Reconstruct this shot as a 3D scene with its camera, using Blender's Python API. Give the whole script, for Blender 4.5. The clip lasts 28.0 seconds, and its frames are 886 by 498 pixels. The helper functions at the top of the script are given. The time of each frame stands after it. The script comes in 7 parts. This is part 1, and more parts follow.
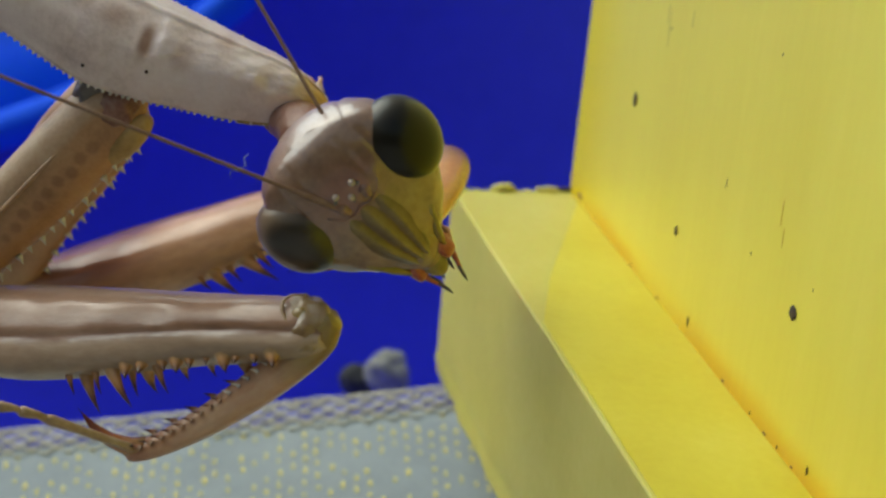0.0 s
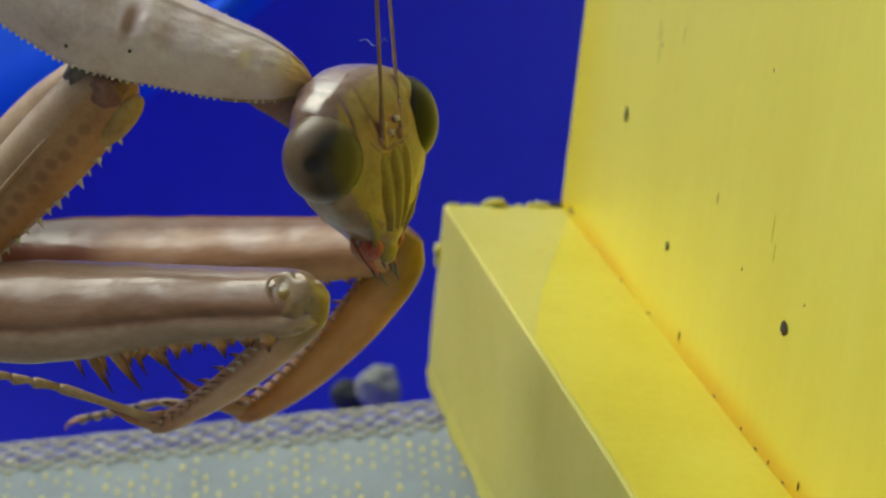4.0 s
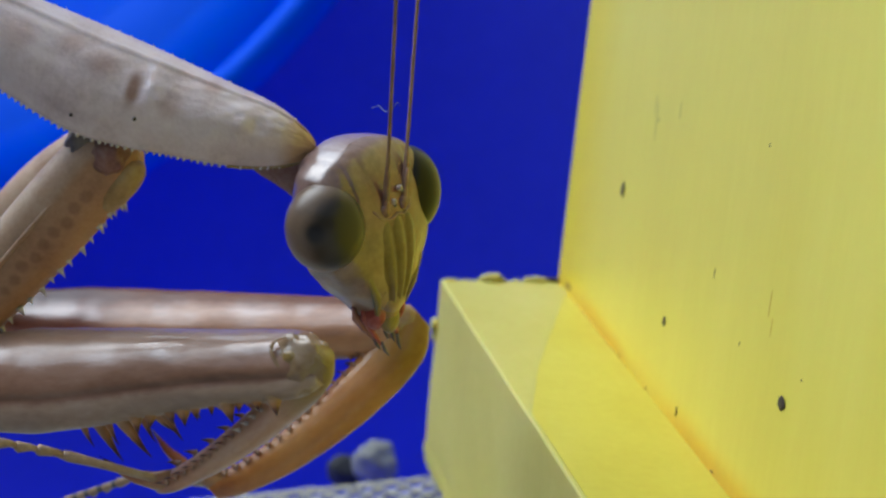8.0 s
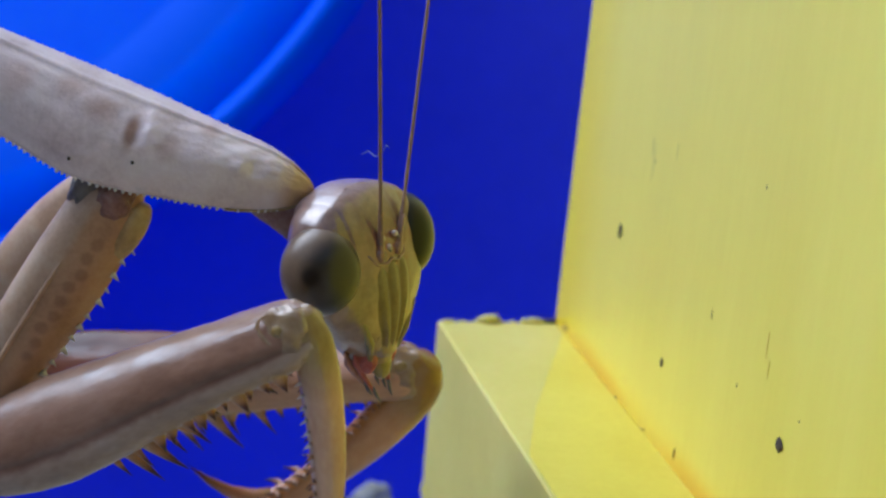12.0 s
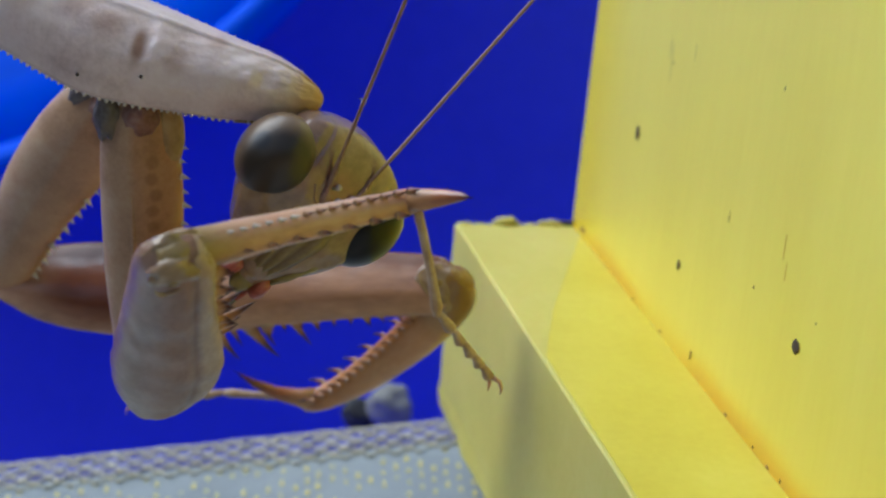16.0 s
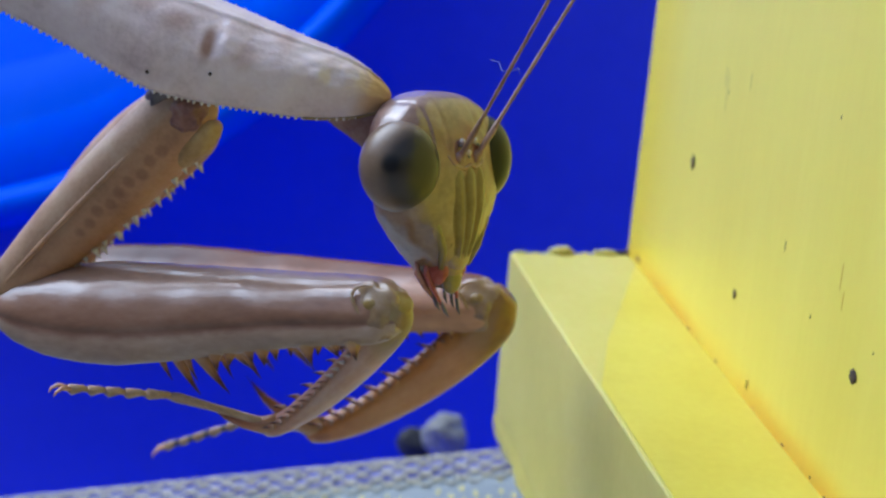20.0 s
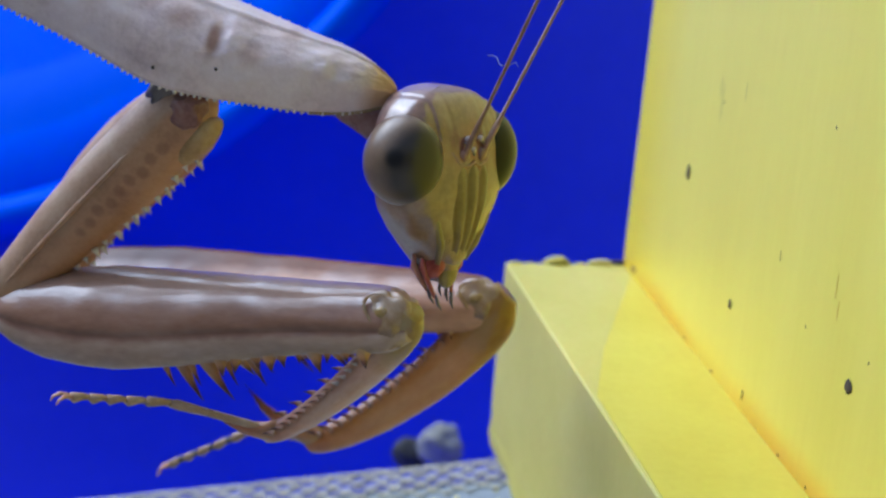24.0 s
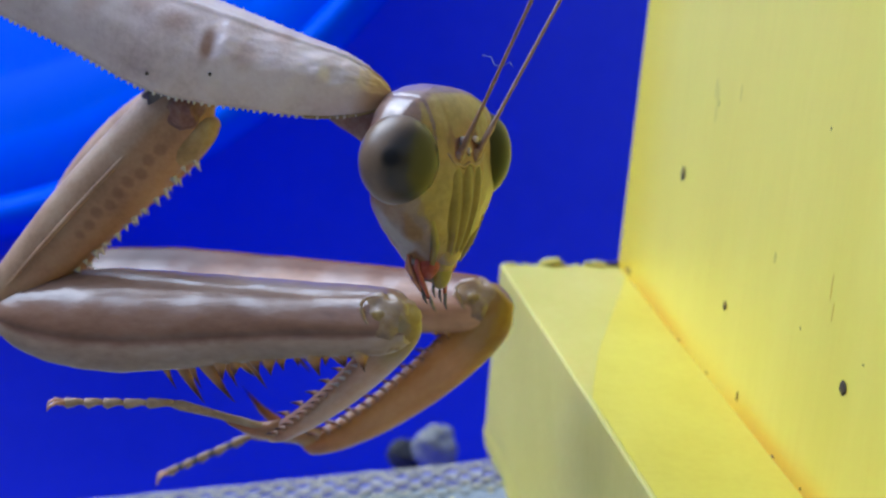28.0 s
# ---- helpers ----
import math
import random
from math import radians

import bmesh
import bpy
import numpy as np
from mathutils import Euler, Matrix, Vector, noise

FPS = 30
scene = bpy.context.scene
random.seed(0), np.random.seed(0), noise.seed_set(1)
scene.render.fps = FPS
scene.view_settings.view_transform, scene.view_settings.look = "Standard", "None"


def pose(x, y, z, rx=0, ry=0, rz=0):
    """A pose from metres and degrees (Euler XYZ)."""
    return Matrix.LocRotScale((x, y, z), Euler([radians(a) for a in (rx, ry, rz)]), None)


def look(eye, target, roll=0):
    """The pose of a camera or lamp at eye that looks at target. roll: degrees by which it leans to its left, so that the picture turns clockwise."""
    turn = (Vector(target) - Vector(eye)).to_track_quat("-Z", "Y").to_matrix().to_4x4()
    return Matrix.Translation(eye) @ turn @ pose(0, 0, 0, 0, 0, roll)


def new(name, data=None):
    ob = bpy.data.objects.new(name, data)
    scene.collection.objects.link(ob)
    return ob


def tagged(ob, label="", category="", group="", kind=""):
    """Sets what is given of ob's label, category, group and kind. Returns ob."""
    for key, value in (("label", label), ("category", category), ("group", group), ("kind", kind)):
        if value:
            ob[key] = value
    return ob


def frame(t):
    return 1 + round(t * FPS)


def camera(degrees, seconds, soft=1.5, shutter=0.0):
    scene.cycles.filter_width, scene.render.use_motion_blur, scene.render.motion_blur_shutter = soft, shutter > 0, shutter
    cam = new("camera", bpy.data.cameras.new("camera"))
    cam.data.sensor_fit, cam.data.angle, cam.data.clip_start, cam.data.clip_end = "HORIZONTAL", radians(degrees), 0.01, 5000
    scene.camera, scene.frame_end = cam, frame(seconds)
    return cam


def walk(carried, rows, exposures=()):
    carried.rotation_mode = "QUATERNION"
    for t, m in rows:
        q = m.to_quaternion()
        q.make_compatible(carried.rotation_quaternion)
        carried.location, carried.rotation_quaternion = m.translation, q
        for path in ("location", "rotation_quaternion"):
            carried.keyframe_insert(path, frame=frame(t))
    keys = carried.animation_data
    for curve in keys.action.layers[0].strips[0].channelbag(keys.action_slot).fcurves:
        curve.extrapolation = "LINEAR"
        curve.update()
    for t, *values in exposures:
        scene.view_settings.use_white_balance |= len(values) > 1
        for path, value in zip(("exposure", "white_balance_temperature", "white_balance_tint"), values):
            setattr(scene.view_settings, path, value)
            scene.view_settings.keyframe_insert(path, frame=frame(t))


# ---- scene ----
cam = camera(24, 28.0, soft=2.4, shutter=0.5)
# a close-up lens: the head is sharp, the net and the lid behind it are not
cam.data.dof.use_dof, cam.data.dof.focus_distance, cam.data.dof.aperture_fstop = True, 0.091, 78
EXPOSURES = [(0.0, -0.55, 6600, -2), (5.0, -0.58, 6750, -3), (7.0, -0.5, 5700, 3), (8.0, -0.48, 5550, 6), (12.0, -0.38, 5230, 12), (16.0, -0.45, 5600, 7), (20.0, -0.25, 5170, 12), (28.0, -0.25, 5120, 12)]
walk(cam, [
    (0, pose(0, 0, 0, 90.000, 0, 0.000)),
    (0.5, pose(0, 0, 0, 89.874, 0, 0.030)),
    (1, pose(0, 0, 0, 90.499, 0, -0.047)),
    (1.5, pose(0, 0, 0, 90.159, 0, -0.087)),
    (2, pose(0, 0, 0, 90.135, 0, -0.188)),
    (2.5, pose(0, 0, 0, 90.230, 0, -0.305)),
    (4.5, pose(0, 0, 0, 90.428, 0, -0.227)),
    (5, pose(0, 0, 0, 90.570, 0, -0.234)),
    (5.5, pose(0, 0, 0, 92.896, 0, -0.343)),
    (6, pose(0, 0, 0, 93.101, 0, -0.384)),
    (6.5, pose(0, 0, 0, 93.504, 0, -0.394)),
    (7, pose(0, 0, 0, 93.156, 0, -0.369)),
    (7.5, pose(0, 0, 0, 92.809, 0, -0.319)),
    (8, pose(0, 0, 0, 92.477, 0, -0.325)),
    (8.5, pose(0, 0, 0, 92.690, 0, -0.303)),
    (9, pose(0, 0, 0, 95.235, 0, -0.523)),
    (9.5, pose(0, 0, 0, 94.821, 0, -0.560)),
    (10, pose(0, 0, 0, 94.435, 0, -0.526)),
    (10.5, pose(0, 0, 0, 94.120, 0, -0.461)),
    (11, pose(0, 0, 0, 93.875, 0, -0.451)),
    (11.5, pose(0, 0, 0, 93.710, 0, -0.442)),
    (12, pose(0, 0, 0, 93.614, 0, -0.402)),
    (12.5, pose(0, 0, 0, 93.685, 0, -0.364)),
    (13, pose(0, 0, 0, 91.694, 0, 0.106)),
    (13.5, pose(0, 0, 0, 91.567, 0, 0.060)),
    (15.5, pose(0, 0, 0, 90.934, 0, 0.078)),
    (16, pose(0, 0, 0, 90.926, 0, 0.070)),
    (16.5, pose(0, 0, 0, 91.085, 0, 0.053)),
    (17, pose(0, 0, 0, 91.172, 0, 0.444)),
    (17.5, pose(0, 0, 0, 91.592, 0, 1.576)),
    (18, pose(0, 0, 0, 91.649, 0, 1.977)),
    (18.5, pose(0, 0, 0, 91.862, 0, 1.745)),
    (19, pose(0, 0, 0, 91.861, 0, 1.428)),
    (19.5, pose(0, 0, 0, 91.814, 0, 1.466)),
    (20, pose(0, 0, 0, 91.735, 0, 1.583)),
    (20.5, pose(0, 0, 0, 91.759, 0, 1.520)),
    (21, pose(0, 0, 0, 91.632, 0, 1.513)),
    (21.5, pose(0, 0, 0, 91.806, 0, 1.513)),
    (23.5, pose(0, 0, 0, 91.806, 0, 1.482)),
    (24, pose(0, 0, 0, 92.012, 0, 1.457)),
    (24.5, pose(0, 0, 0, 92.075, 0, 1.450)),
    (25, pose(0, 0, 0, 92.059, 0, 1.457)),
    (25.5, pose(0, 0, 0, 92.004, 0, 1.481)),
    (26, pose(0, 0, 0, 92.107, 0, 1.411)),
    (26.5, pose(0, 0, 0, 91.917, 0, 1.365)),
    (27, pose(0, 0, 0, 92.051, 0, 1.342)),
    (27.5, pose(0, 0, 0, 92.154, 0, 1.333)),
    (28, pose(0, 0, 0, 92.051, 0, 1.318)),
], EXPOSURES)

# ---- light ----
SUN_UP, SUN_TURN = 56.0, 280.0
world = bpy.data.worlds.new("sky")
scene.world = world
world.use_nodes = True
wn = world.node_tree
sky = wn.nodes.new("ShaderNodeTexSky")
sky.sky_type, sky.sun_disc = "NISHITA", False
sky.dust_density = 5.0
sky.sun_elevation, sky.sun_rotation = radians(SUN_UP), radians(SUN_TURN)
wn.nodes["Background"].inputs["Strength"].default_value = 0.145
wn.links.new(sky.outputs[0], wn.nodes["Background"].inputs["Color"])
sun = new("sun", bpy.data.lights.new("sun", "SUN"))
sun.data.energy, sun.data.angle, sun.data.color = 3.2, radians(62), (0.88, 0.96, 1.0)
sun_way = Vector((math.sin(radians(SUN_TURN)) * math.cos(radians(SUN_UP)), math.cos(radians(SUN_TURN)) * math.cos(radians(SUN_UP)), math.sin(radians(SUN_UP))))
sun.matrix_world = look(sun_way, (0, 0, 0))

# ---- materials ----
MM = 0.001


def material(name, stops, size=2.0, rough=0.4, bump=0.1, fine=0.25, metal=0.0, flesh=0.0, radius=0.6, coat=0.0, spec=0.5, stretch=(1, 1, 1), rough_var=0.1):
    """A noise-mottled surface. stops: colours from dark to light; size and fine: millimetres of the two grains."""
    m = bpy.data.materials.new(name)
    m.use_nodes = True
    t = m.node_tree
    b = t.nodes["Principled BSDF"]
    co = t.nodes.new("ShaderNodeTexCoord")
    mp = t.nodes.new("ShaderNodeMapping")
    mp.inputs["Scale"].default_value = stretch
    t.links.new(co.outputs["Object"], mp.inputs["Vector"])
    n1 = t.nodes.new("ShaderNodeTexNoise")
    n1.inputs["Scale"].default_value, n1.inputs["Detail"].default_value, n1.inputs["Roughness"].default_value = 1000.0 / size, 5, 0.6
    n2 = t.nodes.new("ShaderNodeTexNoise")
    n2.inputs["Scale"].default_value, n2.inputs["Detail"].default_value = 1000.0 / fine, 3
    for n in (n1, n2):
        t.links.new(mp.outputs[0], n.inputs["Vector"])
    mix = t.nodes.new("ShaderNodeMath")
    mix.operation = "MULTIPLY_ADD"
    mix.inputs[1].default_value = 0.25
    t.links.new(n2.outputs[0], mix.inputs[0])
    off = t.nodes.new("ShaderNodeMath")
    off.operation = "MULTIPLY_ADD"
    off.inputs[1].default_value, off.inputs[2].default_value = 0.9, -0.075
    t.links.new(n1.outputs[0], off.inputs[0])
    t.links.new(off.outputs[0], mix.inputs[2])
    r = t.nodes.new("ShaderNodeValToRGB")
    for i, c in enumerate(stops):
        p = 0.3 + 0.4 * i / max(1, len(stops) - 1)
        e = r.color_ramp.elements[i] if i < 2 else r.color_ramp.elements.new(p)
        e.position, e.color = p, (*c, 1)
    t.links.new(mix.outputs[0], r.inputs[0])
    t.links.new(r.outputs[0], b.inputs["Base Color"])
    rv = t.nodes.new("ShaderNodeMath")
    rv.operation = "MULTIPLY_ADD"
    rv.inputs[1].default_value, rv.inputs[2].default_value = rough_var, rough - rough_var / 2
    t.links.new(n1.outputs[0], rv.inputs[0])
    t.links.new(rv.outputs[0], b.inputs["Roughness"])
    bp = t.nodes.new("ShaderNodeBump")
    bp.inputs["Strength"].default_value, bp.inputs["Distance"].default_value = bump, 0.0002
    t.links.new(mix.outputs[0], bp.inputs["Height"])
    t.links.new(bp.outputs[0], b.inputs["Normal"])
    t.links.new(bp.outputs[0], b.inputs["Coat Normal"])
    b.inputs["Metallic"].default_value = metal
    b.inputs["Specular IOR Level"].default_value = spec
    b.inputs["Coat Weight"].default_value = coat
    b.inputs["Coat Roughness"].default_value = 0.12
    b.inputs["Coat IOR"].default_value = 1.45
    if flesh:
        b.inputs["Subsurface Weight"].default_value = flesh
        b.inputs["Subsurface Radius"].default_value = (1.0, 0.6, 0.4)
        b.inputs["Subsurface Scale"].default_value = radius * MM
    m["ramp"] = r.name
    return m


def banded(m, axis, stops):
    """Multiply m's colour by a ramp along one axis of the object, in millimetres: stops of (place, colour)."""
    t = m.node_tree
    b = t.nodes["Principled BSDF"]
    co = t.nodes.new("ShaderNodeTexCoord")
    sp = t.nodes.new("ShaderNodeSeparateXYZ")
    t.links.new(co.outputs["Object"], sp.inputs[0])
    lo, hi = stops[0][0], stops[-1][0]
    mr = t.nodes.new("ShaderNodeMapRange")
    mr.inputs["From Min"].default_value, mr.inputs["From Max"].default_value = lo * MM, hi * MM
    t.links.new(sp.outputs["XYZ".index(axis)], mr.inputs["Value"])
    r = t.nodes.new("ShaderNodeValToRGB")
    for i, (p, c) in enumerate(stops):
        q = (p - lo) / (hi - lo)
        e = r.color_ramp.elements[i] if i < 2 else r.color_ramp.elements.new(q)
        e.position, e.color = q, (*c, 1)
    t.links.new(mr.outputs[0], r.inputs[0])
    mx = t.nodes.new("ShaderNodeMix")
    mx.data_type, mx.blend_type = "RGBA", "MULTIPLY"
    mx.inputs["Factor"].default_value = 1.0
    t.links.new(b.inputs["Base Color"].links[0].from_socket, mx.inputs[6])
    t.links.new(r.outputs[0], mx.inputs[7])
    t.links.new(mx.outputs[2], b.inputs["Base Color"])
    return m


def ramped(m, stops):
    """Multiply m's colour by a ramp along the mesh's "band": stops of (place, colour)."""
    t = m.node_tree
    b = t.nodes["Principled BSDF"]
    where, ramp, times = t.nodes.new("ShaderNodeAttribute"), t.nodes.new("ShaderNodeValToRGB"), t.nodes.new("ShaderNodeMix")
    where.attribute_name = "band"
    for i, (p, c) in enumerate(stops):
        e = ramp.color_ramp.elements[i] if i < 2 else ramp.color_ramp.elements.new(p)
        e.position, e.color = p, (*c, 1)
    t.links.new(where.outputs["Fac"], ramp.inputs[0])
    times.data_type, times.blend_type = "RGBA", "MULTIPLY"
    times.inputs["Factor"].default_value = 1.0
    t.links.new(b.inputs["Base Color"].links[0].from_socket, times.inputs[6])
    t.links.new(ramp.outputs[0], times.inputs[7])
    t.links.new(times.outputs[2], b.inputs["Base Color"])
    return m


def spotted(m, spot, inner, outer, dark, squash=(1, 1, 1)):
    """Darken m round one place of the object, in millimetres; squash shortens an axis to make an oval."""
    t = m.node_tree
    b = t.nodes["Principled BSDF"]
    co = t.nodes.new("ShaderNodeTexCoord")
    ds = t.nodes.new("ShaderNodeVectorMath")
    ds.operation = "DISTANCE"
    ds.inputs[1].default_value = Vector([p * q * MM for p, q in zip(spot, squash)])
    oval = t.nodes.new("ShaderNodeVectorMath")
    oval.operation = "MULTIPLY"
    oval.inputs[1].default_value = squash
    t.links.new(co.outputs["Object"], oval.inputs[0])
    t.links.new(oval.outputs[0], ds.inputs[0])
    mr = t.nodes.new("ShaderNodeMapRange")
    mr.interpolation_type = "SMOOTHSTEP"
    mr.inputs["From Min"].default_value, mr.inputs["From Max"].default_value = inner * MM, outer * MM
    mr.inputs["To Min"].default_value, mr.inputs["To Max"].default_value = 1.0, 0.0
    t.links.new(ds.outputs["Value"], mr.inputs["Value"])
    mx = t.nodes.new("ShaderNodeMix")
    mx.data_type, mx.blend_type = "RGBA", "MULTIPLY"
    t.links.new(mr.outputs[0], mx.inputs["Factor"])
    t.links.new(b.inputs["Base Color"].links[0].from_socket, mx.inputs[6])
    mx.inputs[7].default_value = (*dark, 1)
    t.links.new(mx.outputs[2], b.inputs["Base Color"])
    return m


YELLOW = material("yellow_foam_plastic", [(0.665, 0.53, 0.03), (0.715, 0.59, 0.048), (0.76, 0.645, 0.075)], 7, 0.42, 0.08, 0.5, flesh=0.2, radius=1.2, stretch=(1, 1, 0.2))
# board's far edge more saturated: its turning from the light is in the colour
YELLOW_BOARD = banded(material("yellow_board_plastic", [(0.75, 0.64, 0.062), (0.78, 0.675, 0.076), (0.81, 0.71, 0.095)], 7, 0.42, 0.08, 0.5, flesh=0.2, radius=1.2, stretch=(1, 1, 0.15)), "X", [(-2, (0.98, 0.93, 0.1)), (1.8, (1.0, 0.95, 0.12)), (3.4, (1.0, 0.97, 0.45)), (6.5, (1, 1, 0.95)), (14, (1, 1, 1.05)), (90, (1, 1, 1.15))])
YELLOW_DEEP = material("deep_yellow_glue", [(0.58, 0.40, 0.010), (0.65, 0.48, 0.018), (0.70, 0.55, 0.035)], 3, 0.4, 0.15, 0.5, flesh=0.2, radius=1.0)
# deep yellow board foot: bounced light in the colour, plus uneven soaked-in glue patches
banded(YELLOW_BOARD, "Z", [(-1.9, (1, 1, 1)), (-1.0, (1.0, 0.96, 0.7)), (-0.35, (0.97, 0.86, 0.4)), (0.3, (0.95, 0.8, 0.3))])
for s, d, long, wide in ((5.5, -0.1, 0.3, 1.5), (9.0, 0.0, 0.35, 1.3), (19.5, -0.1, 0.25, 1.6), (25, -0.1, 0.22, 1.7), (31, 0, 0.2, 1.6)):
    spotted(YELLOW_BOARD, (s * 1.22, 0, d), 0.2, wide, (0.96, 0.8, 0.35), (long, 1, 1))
GRIME = material("brown_grime", [(0.22, 0.12, 0.03), (0.36, 0.22, 0.05)], 0.4, 0.7, 0.3, 0.1)
YELLOW_PALE = material("yellow_cut_foam", [(0.53, 0.465, 0.078), (0.58, 0.512, 0.10), (0.62, 0.555, 0.138)], 7, 0.5, 0.08, 0.5, flesh=0.3, radius=1.2)
BLUE = material("blue_plastic", [(0.072, 0.078, 0.72), (0.085, 0.093, 0.80), (0.097, 0.105, 0.88)], 30, 0.5, 0.05, 1.0, spec=0.45)
BLUE_LIGHT = material("light_blue_plastic", [(0.006, 0.088, 0.93), (0.009, 0.105, 0.96), (0.012, 0.125, 0.98)], 30, 0.6, 0.05, 1.0, spec=0.06, flesh=0.5, radius=4)
BLUE_RIM = material("glossy_light_blue_plastic", [(0.012, 0.095, 0.86), (0.016, 0.108, 0.89), (0.02, 0.12, 0.92)], 30, 0.65, 0.05, 1.0, spec=0.06)
PALE = material("pale_sheet", [(0.21, 0.24, 0.255), (0.265, 0.30, 0.315), (0.32, 0.355, 0.365)], 6, 0.7, 0.2, 0.4)
MAUVE = material("mauve_grey_backing", [(0.10, 0.10, 0.36), (0.18, 0.18, 0.42), (0.28, 0.28, 0.46)], 1.5, 0.8, 0.2, 0.3)
KNOT = material("yellow_net_knot", [(0.76, 0.64, 0.12), (0.84, 0.72, 0.20)], 1.0, 0.6, 0.2, 0.2)
NET = material("cream_net_thread", [(0.58, 0.55, 0.42), (0.68, 0.645, 0.49), (0.76, 0.72, 0.56)], 1.5, 0.6, 0.2, 0.2)
STONE = material("grey_stone", [(0.16, 0.16, 0.155), (0.30, 0.295, 0.28), (0.42, 0.415, 0.40)], 1.6, 0.8, 0.6, 0.3)
BLOCKER = material("dim_light_blocker", [(0.10, 0.10, 0.11), (0.14, 0.14, 0.15)], 40, 0.8, 0.1, 2)
DARK_STONE = material("dark_stone", [(0.015, 0.016, 0.02), (0.04, 0.04, 0.045)], 1.0, 0.8, 0.4, 0.3)
BOUNCE = material("grey_bounce_ground", [(0.24, 0.235, 0.225), (0.32, 0.31, 0.295)], 60, 0.7, 0.1, 3)
DIRT = material("dark_speck", [(0.02, 0.012, 0.006), (0.09, 0.06, 0.03)], 0.3, 0.8, 0.4, 0.1)
SHELL = material("tan_pronotum_shell", [(0.56, 0.41, 0.365), (0.74, 0.585, 0.54), (0.82, 0.68, 0.64)], 2.4, 0.4, 0.45, 0.22, flesh=0.12, radius=0.5, coat=0.25)
for x, y, z, r in ((-1.6, 0.6, 1.2, 1.0), (-3.2, 1.2, 1.2, 0.9), (-5.5, 1.0, 1.2, 1.2), (1.6, -0.4, 1.2, 0.8), (5.3, 0.2, 0.9, 0.6), (-8.5, 2.2, 1.2, 1.3), (3.2, 0.9, 1.0, 0.7)):
    spotted(SHELL, (x, y, z), 0.2 * r, r, (0.82, 0.74, 0.68))
spotted(SHELL, (-0.1, -0.15, 1.2), 0.2, 0.95, (0.5, 0.36, 0.26), (2.0, 0.75, 0.6))
banded(SHELL, "X", [(-30, (1, 1, 1)), (6.5, (1, 1, 1)), (7.3, (0.82, 0.66, 0.38)), (8.2, (0.72, 0.52, 0.24))])


def softer(m, rough):
    m.node_tree.nodes["Principled BSDF"].inputs["Coat Roughness"].default_value = rough
    return m


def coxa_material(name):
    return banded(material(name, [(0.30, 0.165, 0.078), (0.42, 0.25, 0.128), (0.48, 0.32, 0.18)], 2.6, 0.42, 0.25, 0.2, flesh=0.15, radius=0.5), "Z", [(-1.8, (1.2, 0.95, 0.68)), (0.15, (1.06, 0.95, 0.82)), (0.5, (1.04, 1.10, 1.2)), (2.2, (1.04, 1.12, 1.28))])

COXA, COXA_SPOTTED = coxa_material("tan_coxa"), coxa_material("spotted_tan_coxa")
for k in range(9):
    spotted(COXA_SPOTTED, (2.3 + 0.78 * k, 1.15, -0.62 + 0.12 * math.sin(2.3 * k)), 0.16, 0.42, (0.72, 0.66, 0.62))


